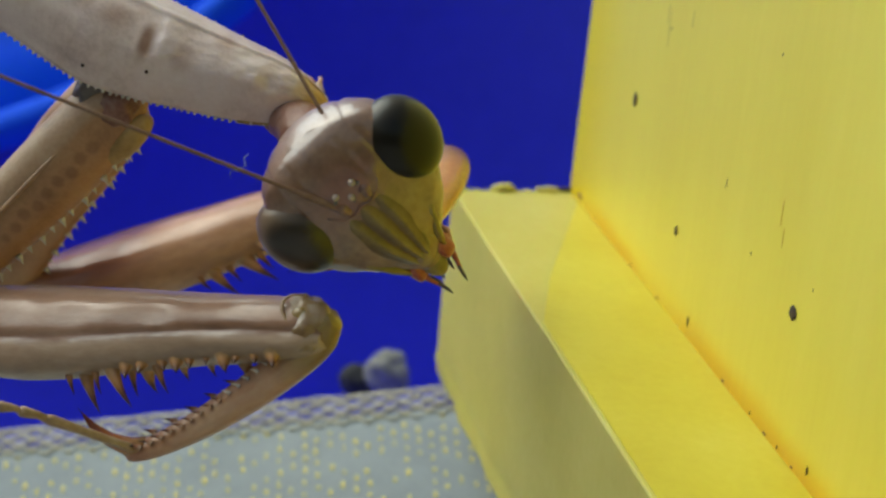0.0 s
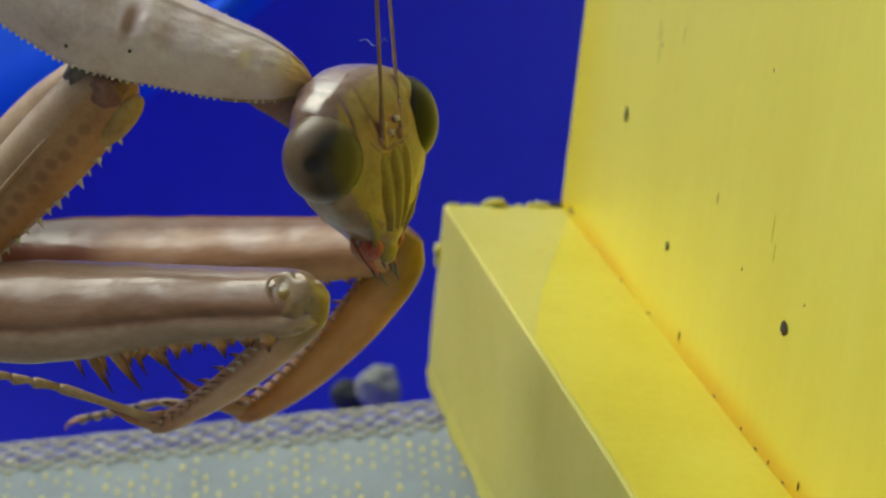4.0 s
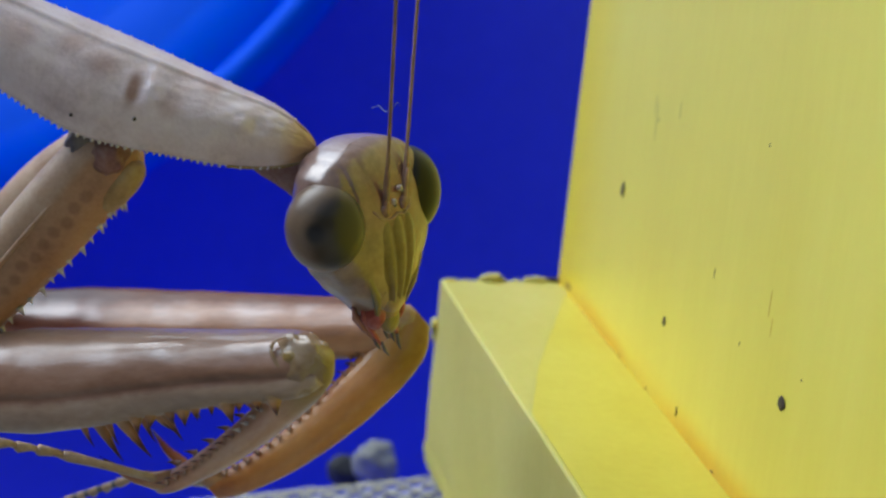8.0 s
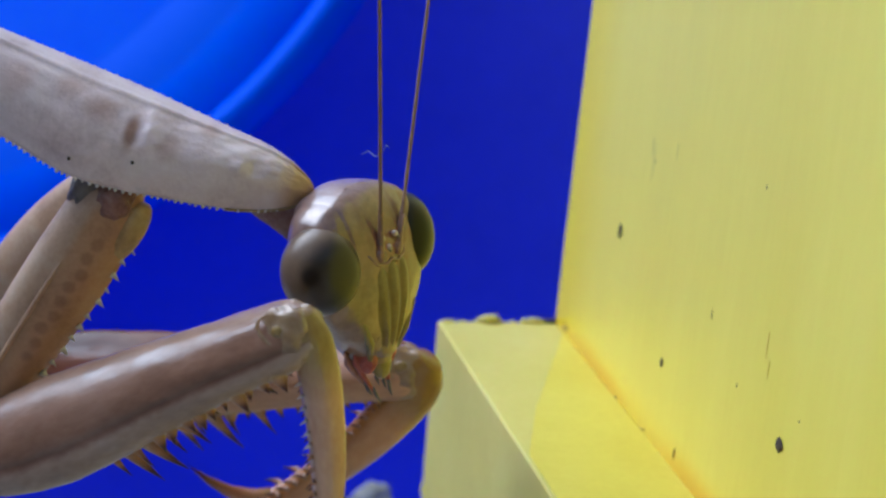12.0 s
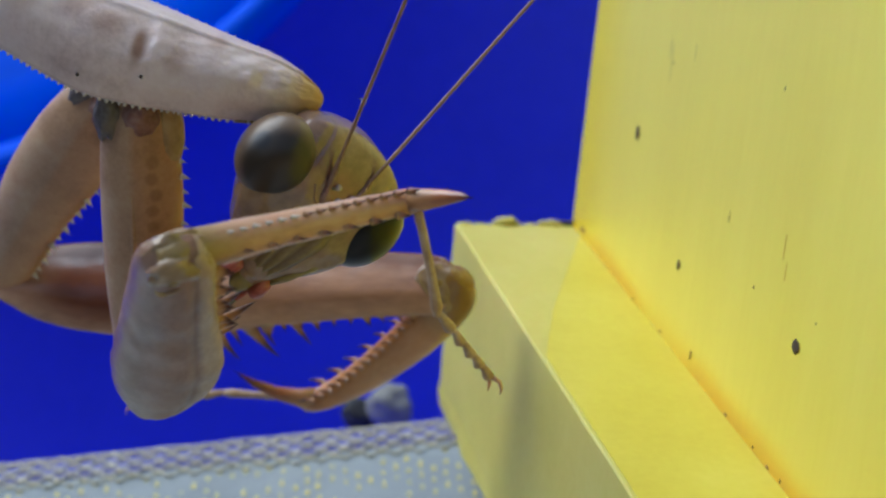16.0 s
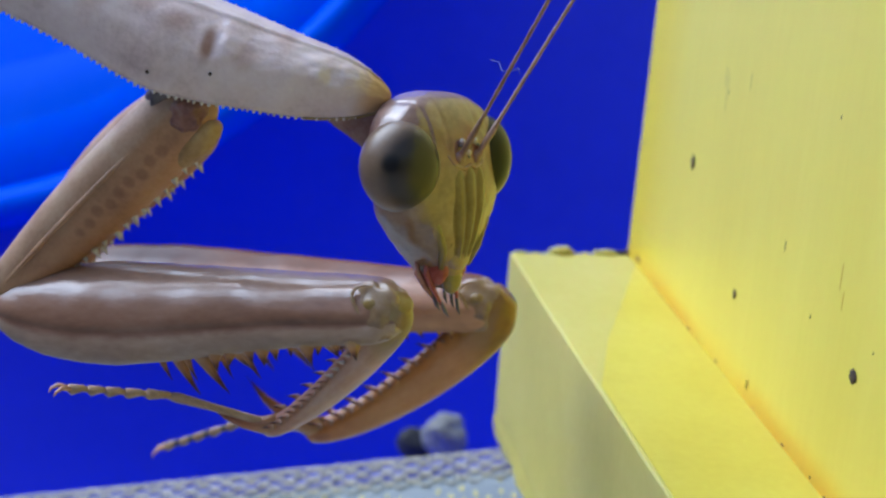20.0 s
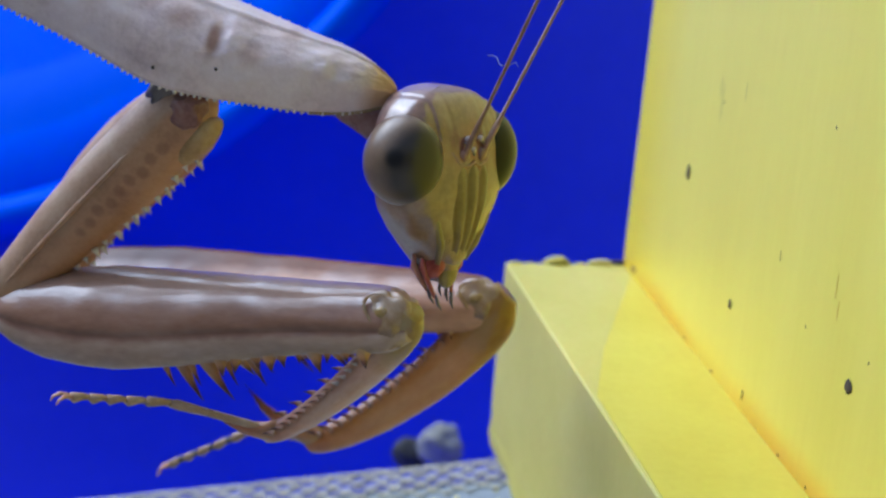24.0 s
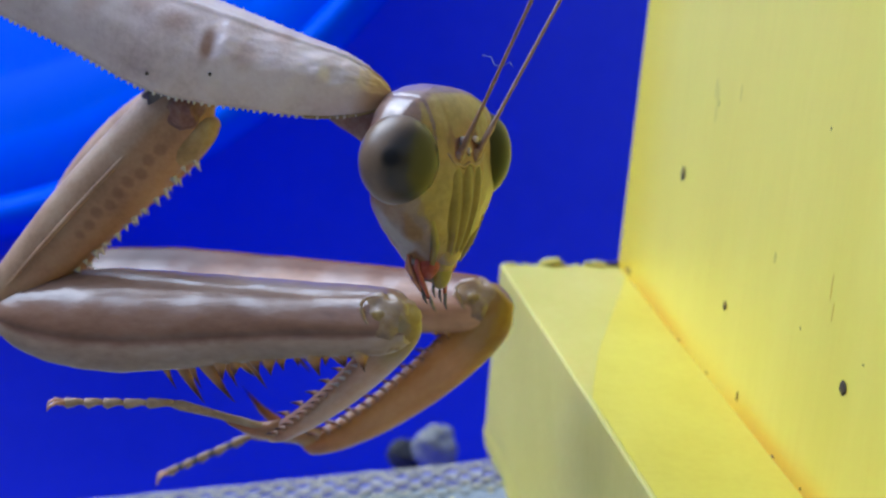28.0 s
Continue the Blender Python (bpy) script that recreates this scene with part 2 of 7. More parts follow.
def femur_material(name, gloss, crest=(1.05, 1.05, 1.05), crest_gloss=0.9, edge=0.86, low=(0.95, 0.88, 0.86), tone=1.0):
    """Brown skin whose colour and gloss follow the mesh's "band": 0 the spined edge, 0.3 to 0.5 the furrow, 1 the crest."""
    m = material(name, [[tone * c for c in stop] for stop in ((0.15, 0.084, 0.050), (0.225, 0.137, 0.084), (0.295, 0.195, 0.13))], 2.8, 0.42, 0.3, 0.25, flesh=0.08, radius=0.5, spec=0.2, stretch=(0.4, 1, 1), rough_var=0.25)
    t = m.node_tree
    p = t.nodes["Principled BSDF"]
    at = t.nodes.new("ShaderNodeAttribute")
    at.attribute_name = "band"
    co, n = t.nodes.new("ShaderNodeTexCoord"), t.nodes.new("ShaderNodeTexNoise")
    t.links.new(co.outputs["Object"], n.inputs["Vector"])
    n.inputs["Scale"].default_value, n.inputs["Detail"].default_value = 900, 3
    wave = t.nodes.new("ShaderNodeMath")
    wave.operation = "MULTIPLY_ADD"
    wave.inputs[1].default_value, wave.inputs[2].default_value = 0.1, -0.05
    t.links.new(n.outputs[0], wave.inputs[0])
    add = t.nodes.new("ShaderNodeMath")
    t.links.new(at.outputs["Fac"], add.inputs[0])
    t.links.new(wave.outputs[0], add.inputs[1])
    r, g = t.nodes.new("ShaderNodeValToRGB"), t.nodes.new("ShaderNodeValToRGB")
    # cream lower margin, whitest at the rim, where a highlight is in the colour
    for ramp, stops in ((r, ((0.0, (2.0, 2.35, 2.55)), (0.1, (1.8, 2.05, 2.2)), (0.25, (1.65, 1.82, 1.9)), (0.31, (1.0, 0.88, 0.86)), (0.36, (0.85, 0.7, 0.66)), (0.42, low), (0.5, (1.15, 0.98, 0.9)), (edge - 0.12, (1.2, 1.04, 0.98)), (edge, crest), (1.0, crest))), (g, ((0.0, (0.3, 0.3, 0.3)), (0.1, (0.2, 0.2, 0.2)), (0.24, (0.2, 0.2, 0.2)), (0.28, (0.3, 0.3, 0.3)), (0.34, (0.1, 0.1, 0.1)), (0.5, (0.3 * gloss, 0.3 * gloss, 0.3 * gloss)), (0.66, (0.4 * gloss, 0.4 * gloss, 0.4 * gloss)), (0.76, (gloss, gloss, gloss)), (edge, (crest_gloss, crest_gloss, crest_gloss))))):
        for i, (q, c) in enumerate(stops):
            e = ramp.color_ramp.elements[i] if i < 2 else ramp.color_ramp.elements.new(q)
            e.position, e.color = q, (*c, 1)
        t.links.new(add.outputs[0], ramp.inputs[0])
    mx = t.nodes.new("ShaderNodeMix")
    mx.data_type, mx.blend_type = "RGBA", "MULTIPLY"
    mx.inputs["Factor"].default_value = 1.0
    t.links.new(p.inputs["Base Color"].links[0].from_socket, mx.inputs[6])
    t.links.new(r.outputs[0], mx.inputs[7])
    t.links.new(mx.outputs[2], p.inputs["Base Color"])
    patch, worn, both = t.nodes.new("ShaderNodeTexNoise"), t.nodes.new("ShaderNodeMapRange"), t.nodes.new("ShaderNodeMath")
    patch.inputs["Scale"].default_value, patch.inputs["Detail"].default_value = 650, 4
    t.links.new(co.outputs["Object"], patch.inputs["Vector"])
    t.links.new(patch.outputs[0], worn.inputs["Value"])
    for socket, value in (("From Min", 0.42), ("From Max", 0.58), ("To Min", 0.4), ("To Max", 1.0)):
        worn.inputs[socket].default_value = value
    both.operation = "MULTIPLY"
    t.links.new(g.outputs[0], both.inputs[0])
    t.links.new(worn.outputs[0], both.inputs[1])
    t.links.new(both.outputs[0], p.inputs["Coat Weight"])
    p.inputs["Coat IOR"].default_value, p.inputs["Coat Roughness"].default_value = 2.4, 0.16
    return m


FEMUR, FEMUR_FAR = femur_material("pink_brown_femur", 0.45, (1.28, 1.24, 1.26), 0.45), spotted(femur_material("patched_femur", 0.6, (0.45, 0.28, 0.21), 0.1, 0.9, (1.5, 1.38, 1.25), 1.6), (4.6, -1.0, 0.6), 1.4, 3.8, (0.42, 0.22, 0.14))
def tibia_material(name, stops):
    return banded(material(name, stops, 2.2, 0.3, 0.2, 0.2, flesh=0.12, radius=0.5, coat=0.45, stretch=(0.5, 1, 1)), "X", [(-0.5, (0.5, 0.56, 0.30)), (0.9, (0.56, 0.62, 0.34)), (2.8, (1, 1, 1)), (8.5, (1.0, 0.98, 0.95)), (11, (0.95, 0.8, 0.75))])


TIBIA = tibia_material("pink_brown_tibia", [(0.42, 0.20, 0.10), (0.57, 0.315, 0.18), (0.65, 0.41, 0.25)])
TIBIA_FAR = tibia_material("orange_brown_tibia", [(0.40, 0.15, 0.035), (0.54, 0.235, 0.06), (0.62, 0.31, 0.10)])
CLAW = banded(material("claw_horn", [(0.44, 0.22, 0.09), (0.54, 0.32, 0.14)], 1.0, 0.25, 0.1, 0.2, coat=0.4), "Z", [(-3.2, (0.06, 0.03, 0.03)), (-2.5, (0.32, 0.12, 0.10)), (-1.3, (0.8, 0.52, 0.42)), (0, (1, 1, 1))])
KNEE = material("amber_knee", [(0.21, 0.125, 0.03), (0.33, 0.215, 0.065), (0.42, 0.31, 0.15)], 1.2, 0.2, 0.2, 0.2, flesh=0.15, radius=0.5, coat=0.5)
KNEE_SKIN = material("glassy_tan_knee", [(0.22, 0.125, 0.05), (0.32, 0.20, 0.09), (0.42, 0.30, 0.17)], 1.1, 0.3, 0.3, 0.25, flesh=0.15, radius=0.5, coat=0.9)
AMBER = material("amber_plate", [(0.32, 0.18, 0.05), (0.45, 0.275, 0.09), (0.52, 0.35, 0.14)], 0.9, 0.5, 0.3, 0.2, flesh=0.15, radius=0.4)
TARSUS = material("pale_banded_tarsus", [(0.34, 0.20, 0.10), (0.45, 0.30, 0.17), (0.54, 0.40, 0.27)], 0.9, 0.45, 0.3, 0.2)
SPINE = banded(material("spine_horn", [(0.48, 0.32, 0.16), (0.60, 0.42, 0.22)], 0.8, 0.3, 0.1, 0.2), "Z", [(0, (1, 1, 1)), (0.4, (0.85, 0.6, 0.42)), (0.68, (0.2, 0.09, 0.06)), (1, (0.04, 0.02, 0.02))])
COMB = banded(material("dark_comb_horn", [(0.42, 0.24, 0.12), (0.52, 0.32, 0.18)], 0.8, 0.3, 0.1, 0.2), "Z", [(0, (1, 1, 1)), (0.35, (0.7, 0.45, 0.35)), (0.6, (0.14, 0.06, 0.05)), (1, (0.05, 0.02, 0.02))])
TOOTH = material("pale_tooth", [(0.6, 0.52, 0.42), (0.7, 0.62, 0.52)], 0.5, 0.4, 0.1, 0.2)
# head's crown and back paler and bluer: sky sheen put into the colour
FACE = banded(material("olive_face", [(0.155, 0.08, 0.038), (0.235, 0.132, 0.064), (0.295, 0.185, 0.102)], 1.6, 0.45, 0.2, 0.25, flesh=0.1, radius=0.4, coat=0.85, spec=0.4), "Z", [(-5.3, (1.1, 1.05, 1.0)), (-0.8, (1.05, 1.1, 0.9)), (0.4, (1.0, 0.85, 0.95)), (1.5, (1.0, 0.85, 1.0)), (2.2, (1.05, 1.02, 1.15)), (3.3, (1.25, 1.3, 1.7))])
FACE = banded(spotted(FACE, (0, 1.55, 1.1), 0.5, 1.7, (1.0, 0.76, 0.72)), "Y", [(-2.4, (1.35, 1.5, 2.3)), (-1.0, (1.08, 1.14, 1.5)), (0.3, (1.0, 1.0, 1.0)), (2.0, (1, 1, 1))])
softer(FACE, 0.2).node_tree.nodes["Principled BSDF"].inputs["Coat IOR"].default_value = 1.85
RIDGE = material("yellow_frons_ridge", [(0.22, 0.16, 0.036), (0.31, 0.235, 0.065)], 0.9, 0.3, 0.2, 0.2, flesh=0.1, radius=0.4)
FURROW = material("brown_frons_furrow", [(0.085, 0.052, 0.014), (0.14, 0.09, 0.028)], 0.9, 0.3, 0.2, 0.2)
FRONS = material("striped_olive_frons", [(0.185, 0.125, 0.036), (0.255, 0.18, 0.056), (0.305, 0.23, 0.086)], 1.0, 0.35, 0.2, 0.2, flesh=0.1, radius=0.4, coat=0.3)
ramped(FRONS, [(k / 8, (1, 1, 1) if k % 2 == 0 else (0.5, 0.38, 0.28)) for k in range(9)])


def eye_material(name, pale):
    return material(name, [[0.8 * c for c in pale], pale, [1.2 * c for c in pale]], 1.4, 0.3, 0.02, 0.1, coat=1.0, spec=0.1)


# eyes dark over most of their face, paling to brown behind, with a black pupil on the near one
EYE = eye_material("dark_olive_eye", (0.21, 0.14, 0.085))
# far eye's base darkened to offset the yellow board's light on it
EYE_FAR = eye_material("darkened_olive_eye", (0.055, 0.042, 0.02))
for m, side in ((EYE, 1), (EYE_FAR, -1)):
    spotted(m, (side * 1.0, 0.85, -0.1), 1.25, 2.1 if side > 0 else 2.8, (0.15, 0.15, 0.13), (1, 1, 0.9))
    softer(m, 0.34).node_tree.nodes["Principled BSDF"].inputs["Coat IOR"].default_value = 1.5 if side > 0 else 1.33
spotted(EYE, (1.4, -0.4, 0.25), 0.2, 0.6, (0.1, 0.1, 0.14))
GLASSY = material("glassy_ocellus", [(0.40, 0.29, 0.22), (0.52, 0.41, 0.34)], 0.4, 0.1, 0.0, 0.1, coat=0.8)
MOUTH = material("red_brown_mouthpart", [(0.24, 0.04, 0.026), (0.38, 0.085, 0.055), (0.45, 0.16, 0.115)], 0.8, 0.3, 0.2, 0.2, flesh=0.15, radius=0.4)
PALP = material("pink_palp", [(0.32, 0.12, 0.08), (0.44, 0.22, 0.16)], 0.8, 0.35, 0.1, 0.2, flesh=0.15, radius=0.3)
ANTENNA = material("brown_antenna", [(0.16, 0.08, 0.045), (0.28, 0.16, 0.10)], 0.6, 0.45, 0.2, 0.2)
SCAPE = material("reddish_antenna_base", [(0.24, 0.115, 0.07), (0.34, 0.19, 0.125)], 0.8, 0.3, 0.15, 0.2, flesh=0.1, radius=0.3, coat=0.4)
NECK = material("red_neck_membrane", [(0.18, 0.065, 0.04), (0.28, 0.13, 0.085), (0.34, 0.20, 0.145)], 1.0, 0.35, 0.5, 0.25, flesh=0.2, radius=0.4)
HINGE = material("grey_hinge_skin", [(0.085, 0.07, 0.06), (0.19, 0.16, 0.14)], 0.8, 0.45, 0.4, 0.2)


# ---- mesh tools, in millimetres ----
def mm(x, y, z, rx=0, ry=0, rz=0):
    return pose(x * MM, y * MM, z * MM, rx, ry, rz)


def mesh_of(name, bm, mat, smooth=True):
    bmesh.ops.recalc_face_normals(bm, faces=bm.faces)
    bmesh.ops.scale(bm, vec=(MM, MM, MM), verts=bm.verts)
    me = bpy.data.meshes.new(name)
    bm.to_mesh(me)
    bm.free()
    me.materials.append(mat)
    for p in me.polygons:
        p.use_smooth = smooth
    return me


def part(name, bm, mat, parent=None, label="", smooth=True):
    ob = new(name, mesh_of(name, bm, mat, smooth))
    ob.parent = parent
    if label:
        tagged(ob, label)
    return ob


def skin(bm, rings, caps=True):
    """Skin a row of closed rings of points."""
    vs = [[bm.verts.new(p) for p in r] for r in rings]
    n = len(vs[0])
    for a, b in zip(vs, vs[1:]):
        for i in range(n):
            bm.faces.new((a[i], a[(i + 1) % n], b[(i + 1) % n], b[i]))
    if caps:
        for r in (vs[0], vs[-1]):
            c = bm.verts.new(sum((v.co for v in r), Vector()) / n)
            for i in range(n):
                bm.faces.new((r[i], r[(i + 1) % n], c))
    return bm


def smooth_rows(rows, steps):
    """Catmull-Rom through rows of numbers."""
    out = []
    for i in range(len(rows) - 1):
        p = [np.array(rows[max(0, min(len(rows) - 1, i + k))], float) for k in (-1, 0, 1, 2)]
        for s in range(steps):
            u = s / steps
            out.append(0.5 * (2 * p[1] + (p[2] - p[0]) * u + (2 * p[0] - 5 * p[1] + 4 * p[2] - p[3]) * u * u + (3 * p[1] - p[0] - 3 * p[2] + p[3]) * u ** 3))
    out.append(np.array(rows[-1], float))
    return out


def limb(rows, n=24, steps=5, keel=0.0, wob=0.0):
    """A limb along x. rows: x, top z, bottom z, half width, mid y. keel sharpens top and bottom."""
    rings = []
    for x, top, bot, half, mid in smooth_rows(rows, steps):
        r = []
        for i in range(n):
            a = 2 * math.pi * i / n
            c, s = math.cos(a), math.sin(a)
            y = half * math.copysign(abs(c) ** (1 + keel), c)
            z = (top + bot) / 2 + (top - bot) / 2 * s
            k = 1 + wob * noise.noise(Vector((x * 0.9, y * 0.9, z * 0.9)))
            r.append((x, mid + y * k, z))
        rings.append(r)
    return skin(bmesh.new(), rings)


def tube(points, radii, n=10, bm=None):
    """A tube through points."""
    bm = bm or bmesh.new()
    pts = [Vector(p) for p in points]
    rings = []
    for i, p in enumerate(pts):
        d = (pts[min(i + 1, len(pts) - 1)] - pts[max(i - 1, 0)]).normalized()
        q = d.to_track_quat("Z", "Y")
        rings.append([p + q @ Vector((radii[i] * math.cos(2 * math.pi * k / n), radii[i] * math.sin(2 * math.pi * k / n), 0)) for k in range(n)])
    return skin(bm, rings)


def ball(centre, radii, seg=20, rings=12, bm=None, wob=0.0, scale=1.0):
    bm = bm or bmesh.new()
    rr = []
    for j in range(1, rings):
        t = math.pi * j / rings
        r = []
        for i in range(seg):
            a = 2 * math.pi * i / seg
            v = Vector((math.sin(t) * math.cos(a), math.sin(t) * math.sin(a), math.cos(t)))
            k = 1 + wob * noise.noise(v * scale + Vector(centre))
            r.append(Vector(centre) + Vector((v.x * radii[0], v.y * radii[1], v.z * radii[2])) * k)
        rr.append(r)
    return skin(bm, rr)


def bevelled(bm, width, segments=2):
    bmesh.ops.bevel(bm, geom=list(bm.edges), offset=width, segments=segments, affect="EDGES", profile=0.5)
    return bm


# ---- the yellow wall and ledge ----
ALONG, ACROSS, DOWN = Vector((0.215, -0.905, -0.366)).normalized(), Vector((-0.972, -0.234, 0.008)).normalized(), Vector((-0.093, 0.355, -0.930)).normalized()
CORNER = Vector((6.07, 100.0, 2.79))
FAR = 1.22


def ledge_point(s, w, d):
    """A place by the wall: s towards the near end, w away from the wall, d below the ledge's top."""
    return (CORNER + ALONG * s + ACROSS * w + DOWN * d) * FAR


def slab(s0, s1, w0, w1, d0, d1, bevel=0.4, cuts=0, local=False):
    bm = bmesh.new()
    v = [bm.verts.new(Vector((s, w, d)) * FAR if local else ledge_point(s, w, d)) for s in (s0, s1) for w in (w0, w1) for d in (d0, d1)]
    for f in ((0, 1, 3, 2), (4, 6, 7, 5), (0, 4, 5, 1), (2, 3, 7, 6), (0, 2, 6, 4), (1, 5, 7, 3)):
        bm.faces.new([v[i] for i in f])
    bmesh.ops.recalc_face_normals(bm, faces=bm.faces)
    bevelled(bm, bevel, 6)
    if cuts:
        bmesh.ops.subdivide_edges(bm, edges=[e for e in bm.edges if e.calc_length() > 2], cuts=cuts, use_grid_fill=True)
    return bm


yellow_wall = new("plastic_board")
tagged(yellow_wall, "upright bright yellow plastic panel with dark specks", "panel")
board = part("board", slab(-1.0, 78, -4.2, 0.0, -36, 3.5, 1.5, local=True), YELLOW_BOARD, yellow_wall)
board.matrix_basis = Matrix.Translation(CORNER * FAR * MM) @ Matrix((ALONG, ACROSS, DOWN)).transposed().to_4x4()
SPECKS = ((7.68, 7.02, 0.13, 0.45), (14.71, 3.58, 0.1, 0.28), (27.08, 5.22, 0.2, 0.36), (22.73, 13.43, 0.04, 0.12), (22.64, 5.73, 0.035, 0.12), (19.3, 7.32, 0.03, 0.3), (28.4, 6.65, 0.04, 0.08), (11.0, 11.1, 0.035, 0.12), (17.4, 0.72, 0.06, 0.3), (24.8, 0.2, 0.06, 0.1), (27.6, 0.2, 0.06, 0.12), (30.3, 0.64, 0.06, 0.25))
for s, h, a, b in SPECKS:
    bm = ball((0, 0, 0), (1, 0.16, 1), 14, 8, wob=0.5, scale=2.2)
    m = Matrix((ALONG, ACROSS, -DOWN)).transposed().to_4x4()
    bmesh.ops.transform(bm, matrix=Matrix.Translation(ledge_point(s, 0.03, -h)) @ m @ Matrix.Diagonal((a * (1.9 if a > 0.09 else 1.3), a, b * 0.9, 1)), verts=bm.verts)
    part("speck", bm, DIRT, yellow_wall, "dark speck of dirt")
for s, h, b in ((10.7, 11.1, 1.1), (10.4, 11.6, 0.6), (13.3, 12.2, 0.5), (24.8, 8.2, 0.7), (25.2, 7.4, 0.5)):
    bm = ball((0, 0, 0), (0.09, 0.02, b), 10, 8, wob=0.4, scale=3)
    m = Matrix((ALONG, ACROSS, -DOWN)).transposed().to_4x4()
    bmesh.ops.transform(bm, matrix=Matrix.Translation(ledge_point(s, 0.0, -h)) @ m, verts=bm.verts)
    part("scratch", bm, YELLOW_PALE if s < 20 else YELLOW_DEEP, yellow_wall, "fine scratch")
for s, h, a in ((1.7, 0.35, 0.2), (9.8, 0.1, 0.07), (13.6, 0.15, 0.08), (21.8, 0.12, 0.08), (26.3, 0.1, 0.09), (29.0, 0.12, 0.07)):
    bm = ball((0, 0, 0), (a * 2.2, 0.05, a), 12, 8, wob=0.6, scale=2.2)
    m = Matrix((ALONG, ACROSS, -DOWN)).transposed().to_4x4()
    bmesh.ops.transform(bm, matrix=Matrix.Translation(ledge_point(s, 0.0, -h)) @ m, verts=bm.verts)
    part("grime", bm, GRIME, yellow_wall, "brown speck in the joint")
# a dark lump stands in for the shade of the joint's open end
part("gap_shade", ball(ledge_point(-0.1, 0.3, 0.0), (0.9, 0.35, 0.16), 14, 10, wob=0.4, scale=2), DIRT, yellow_wall, "dark lump for the shade in the gap at the joint's end")
ledge = new("yellow_ledge")
tagged(ledge, "yellow plastic ledge strip with a ragged cut end", "ledge")
bm = slab(0.0, 78, -3.0, 5.8, 0.0, 9.4, 0.12, cuts=40)
for v in bm.verts:
    p = v.co / FAR - CORNER
    if p.dot(ACROSS) > 5.6:
        low = min(1.0, max(0.0, p.dot(DOWN) - 7.5))
        v.co += ACROSS * (0.05 * noise.noise(v.co * 0.35) + low * (0.28 * noise.noise(v.co * 0.45) + 0.16 * noise.noise(v.co * 1.1)))
part("strip", bm, YELLOW_PALE, ledge)
# brighter yellow layer over the top, starting at an oblique edge
bm = bmesh.new()
top = [(1.0, -0.2), (10.9, 3.93), (15.9, 5.58), (78, 5.58), (78, -0.2)]
lo = [bm.verts.new(ledge_point(s, w, 0.02)) for s, w in top]
hi = [bm.verts.new(ledge_point(s, w, -0.02)) for s, w in top]
bm.faces.new(hi)
bm.faces.new(lo[::-1])
for k in range(5):
    bm.faces.new((lo[k], lo[(k + 1) % 5], hi[(k + 1) % 5], hi[k]))
part("top_layer", bm, YELLOW, ledge, "glossier bright yellow top layer", smooth=False)
# burrs along the cut end
for w, d, size in ((1.0, 0.0, 0.3), (1.5, -0.05, 0.16), (2.1, 0.05, 0.14), (2.9, 0.0, 0.2), (3.3, -0.1, 0.34), (3.7, -0.02, 0.2), (4.6, 0.05, 0.15), (5.3, 0.04, 0.2)):
    part("burr", ball(ledge_point(0.05, w, d), (size * 1.7, size, size * 0.8), 14, 9, wob=0.6, scale=2.3), YELLOW_PALE, ledge)

for w, d, r in ((5.88, 2.3, 0.3), (5.85, 2.9, 0.18)):
    part("burr", ball(ledge_point(0.12, w, d), (r * 0.8, r, r * 1.5), 10, 8, wob=0.4, scale=2), YELLOW_PALE, ledge)

# ---- the blue tub, the net and the added ground ----
EDGE_A, EDGE_B = Vector((-22.5, 106, -9.3)), Vector((0.46, 106, -7.0))
U = (EDGE_B - EDGE_A).normalized()
V = Vector((0, -math.cos(radians(32)), -math.sin(radians(32))))
V = (V - U * V.dot(U)).normalized()
N = U.cross(V).normalized()
if N.z < 0:
    N = -N


def sheet_point(u, v, h=0.0):
    return (EDGE_B + U * u + V * v + N * h) * FAR


bm = bmesh.new()
prof = [(104, -16), (105.5, -9.4), (108, -8.2), (116, -7.9), (117.5, -9.5), (118.5, -45), (150, -48)] + [(160 + 12 * math.sin(radians(a)), -36 - 12 * math.cos(radians(a))) for a in range(0, 91, 10)] + [(172.2, -10), (172.5, 40), (172.8, 70)]
rows = []
for y, z in prof:
    rows.append([bm.verts.new((x * FAR, y * FAR, (z + 0.1 * x * (1 if y < 119 else 0)) * FAR)) for x in range(-150, 151, 10)])
for a, b in zip(rows, rows[1:]):
    for i in range(len(a) - 1):
        bm.faces.new((a[i], a[i + 1], b[i + 1], b[i]))
tub = tagged(part("backdrop", bm, BLUE), "smooth blue plastic tub wall and bottom", "tub", kind="structure")
tub.modifiers.new("thick", "SOLIDIFY").thickness = -1.5 * MM

lid = new("blue_lid")
tagged(lid, "round bright blue plastic lid leaning against the tub", "lid")
lid.matrix_world = mm(-33.9 * FAR, 153.1 * FAR, 39.5 * FAR, -22, 0, -20) @ Matrix.Scale(0.865 * FAR, 4)
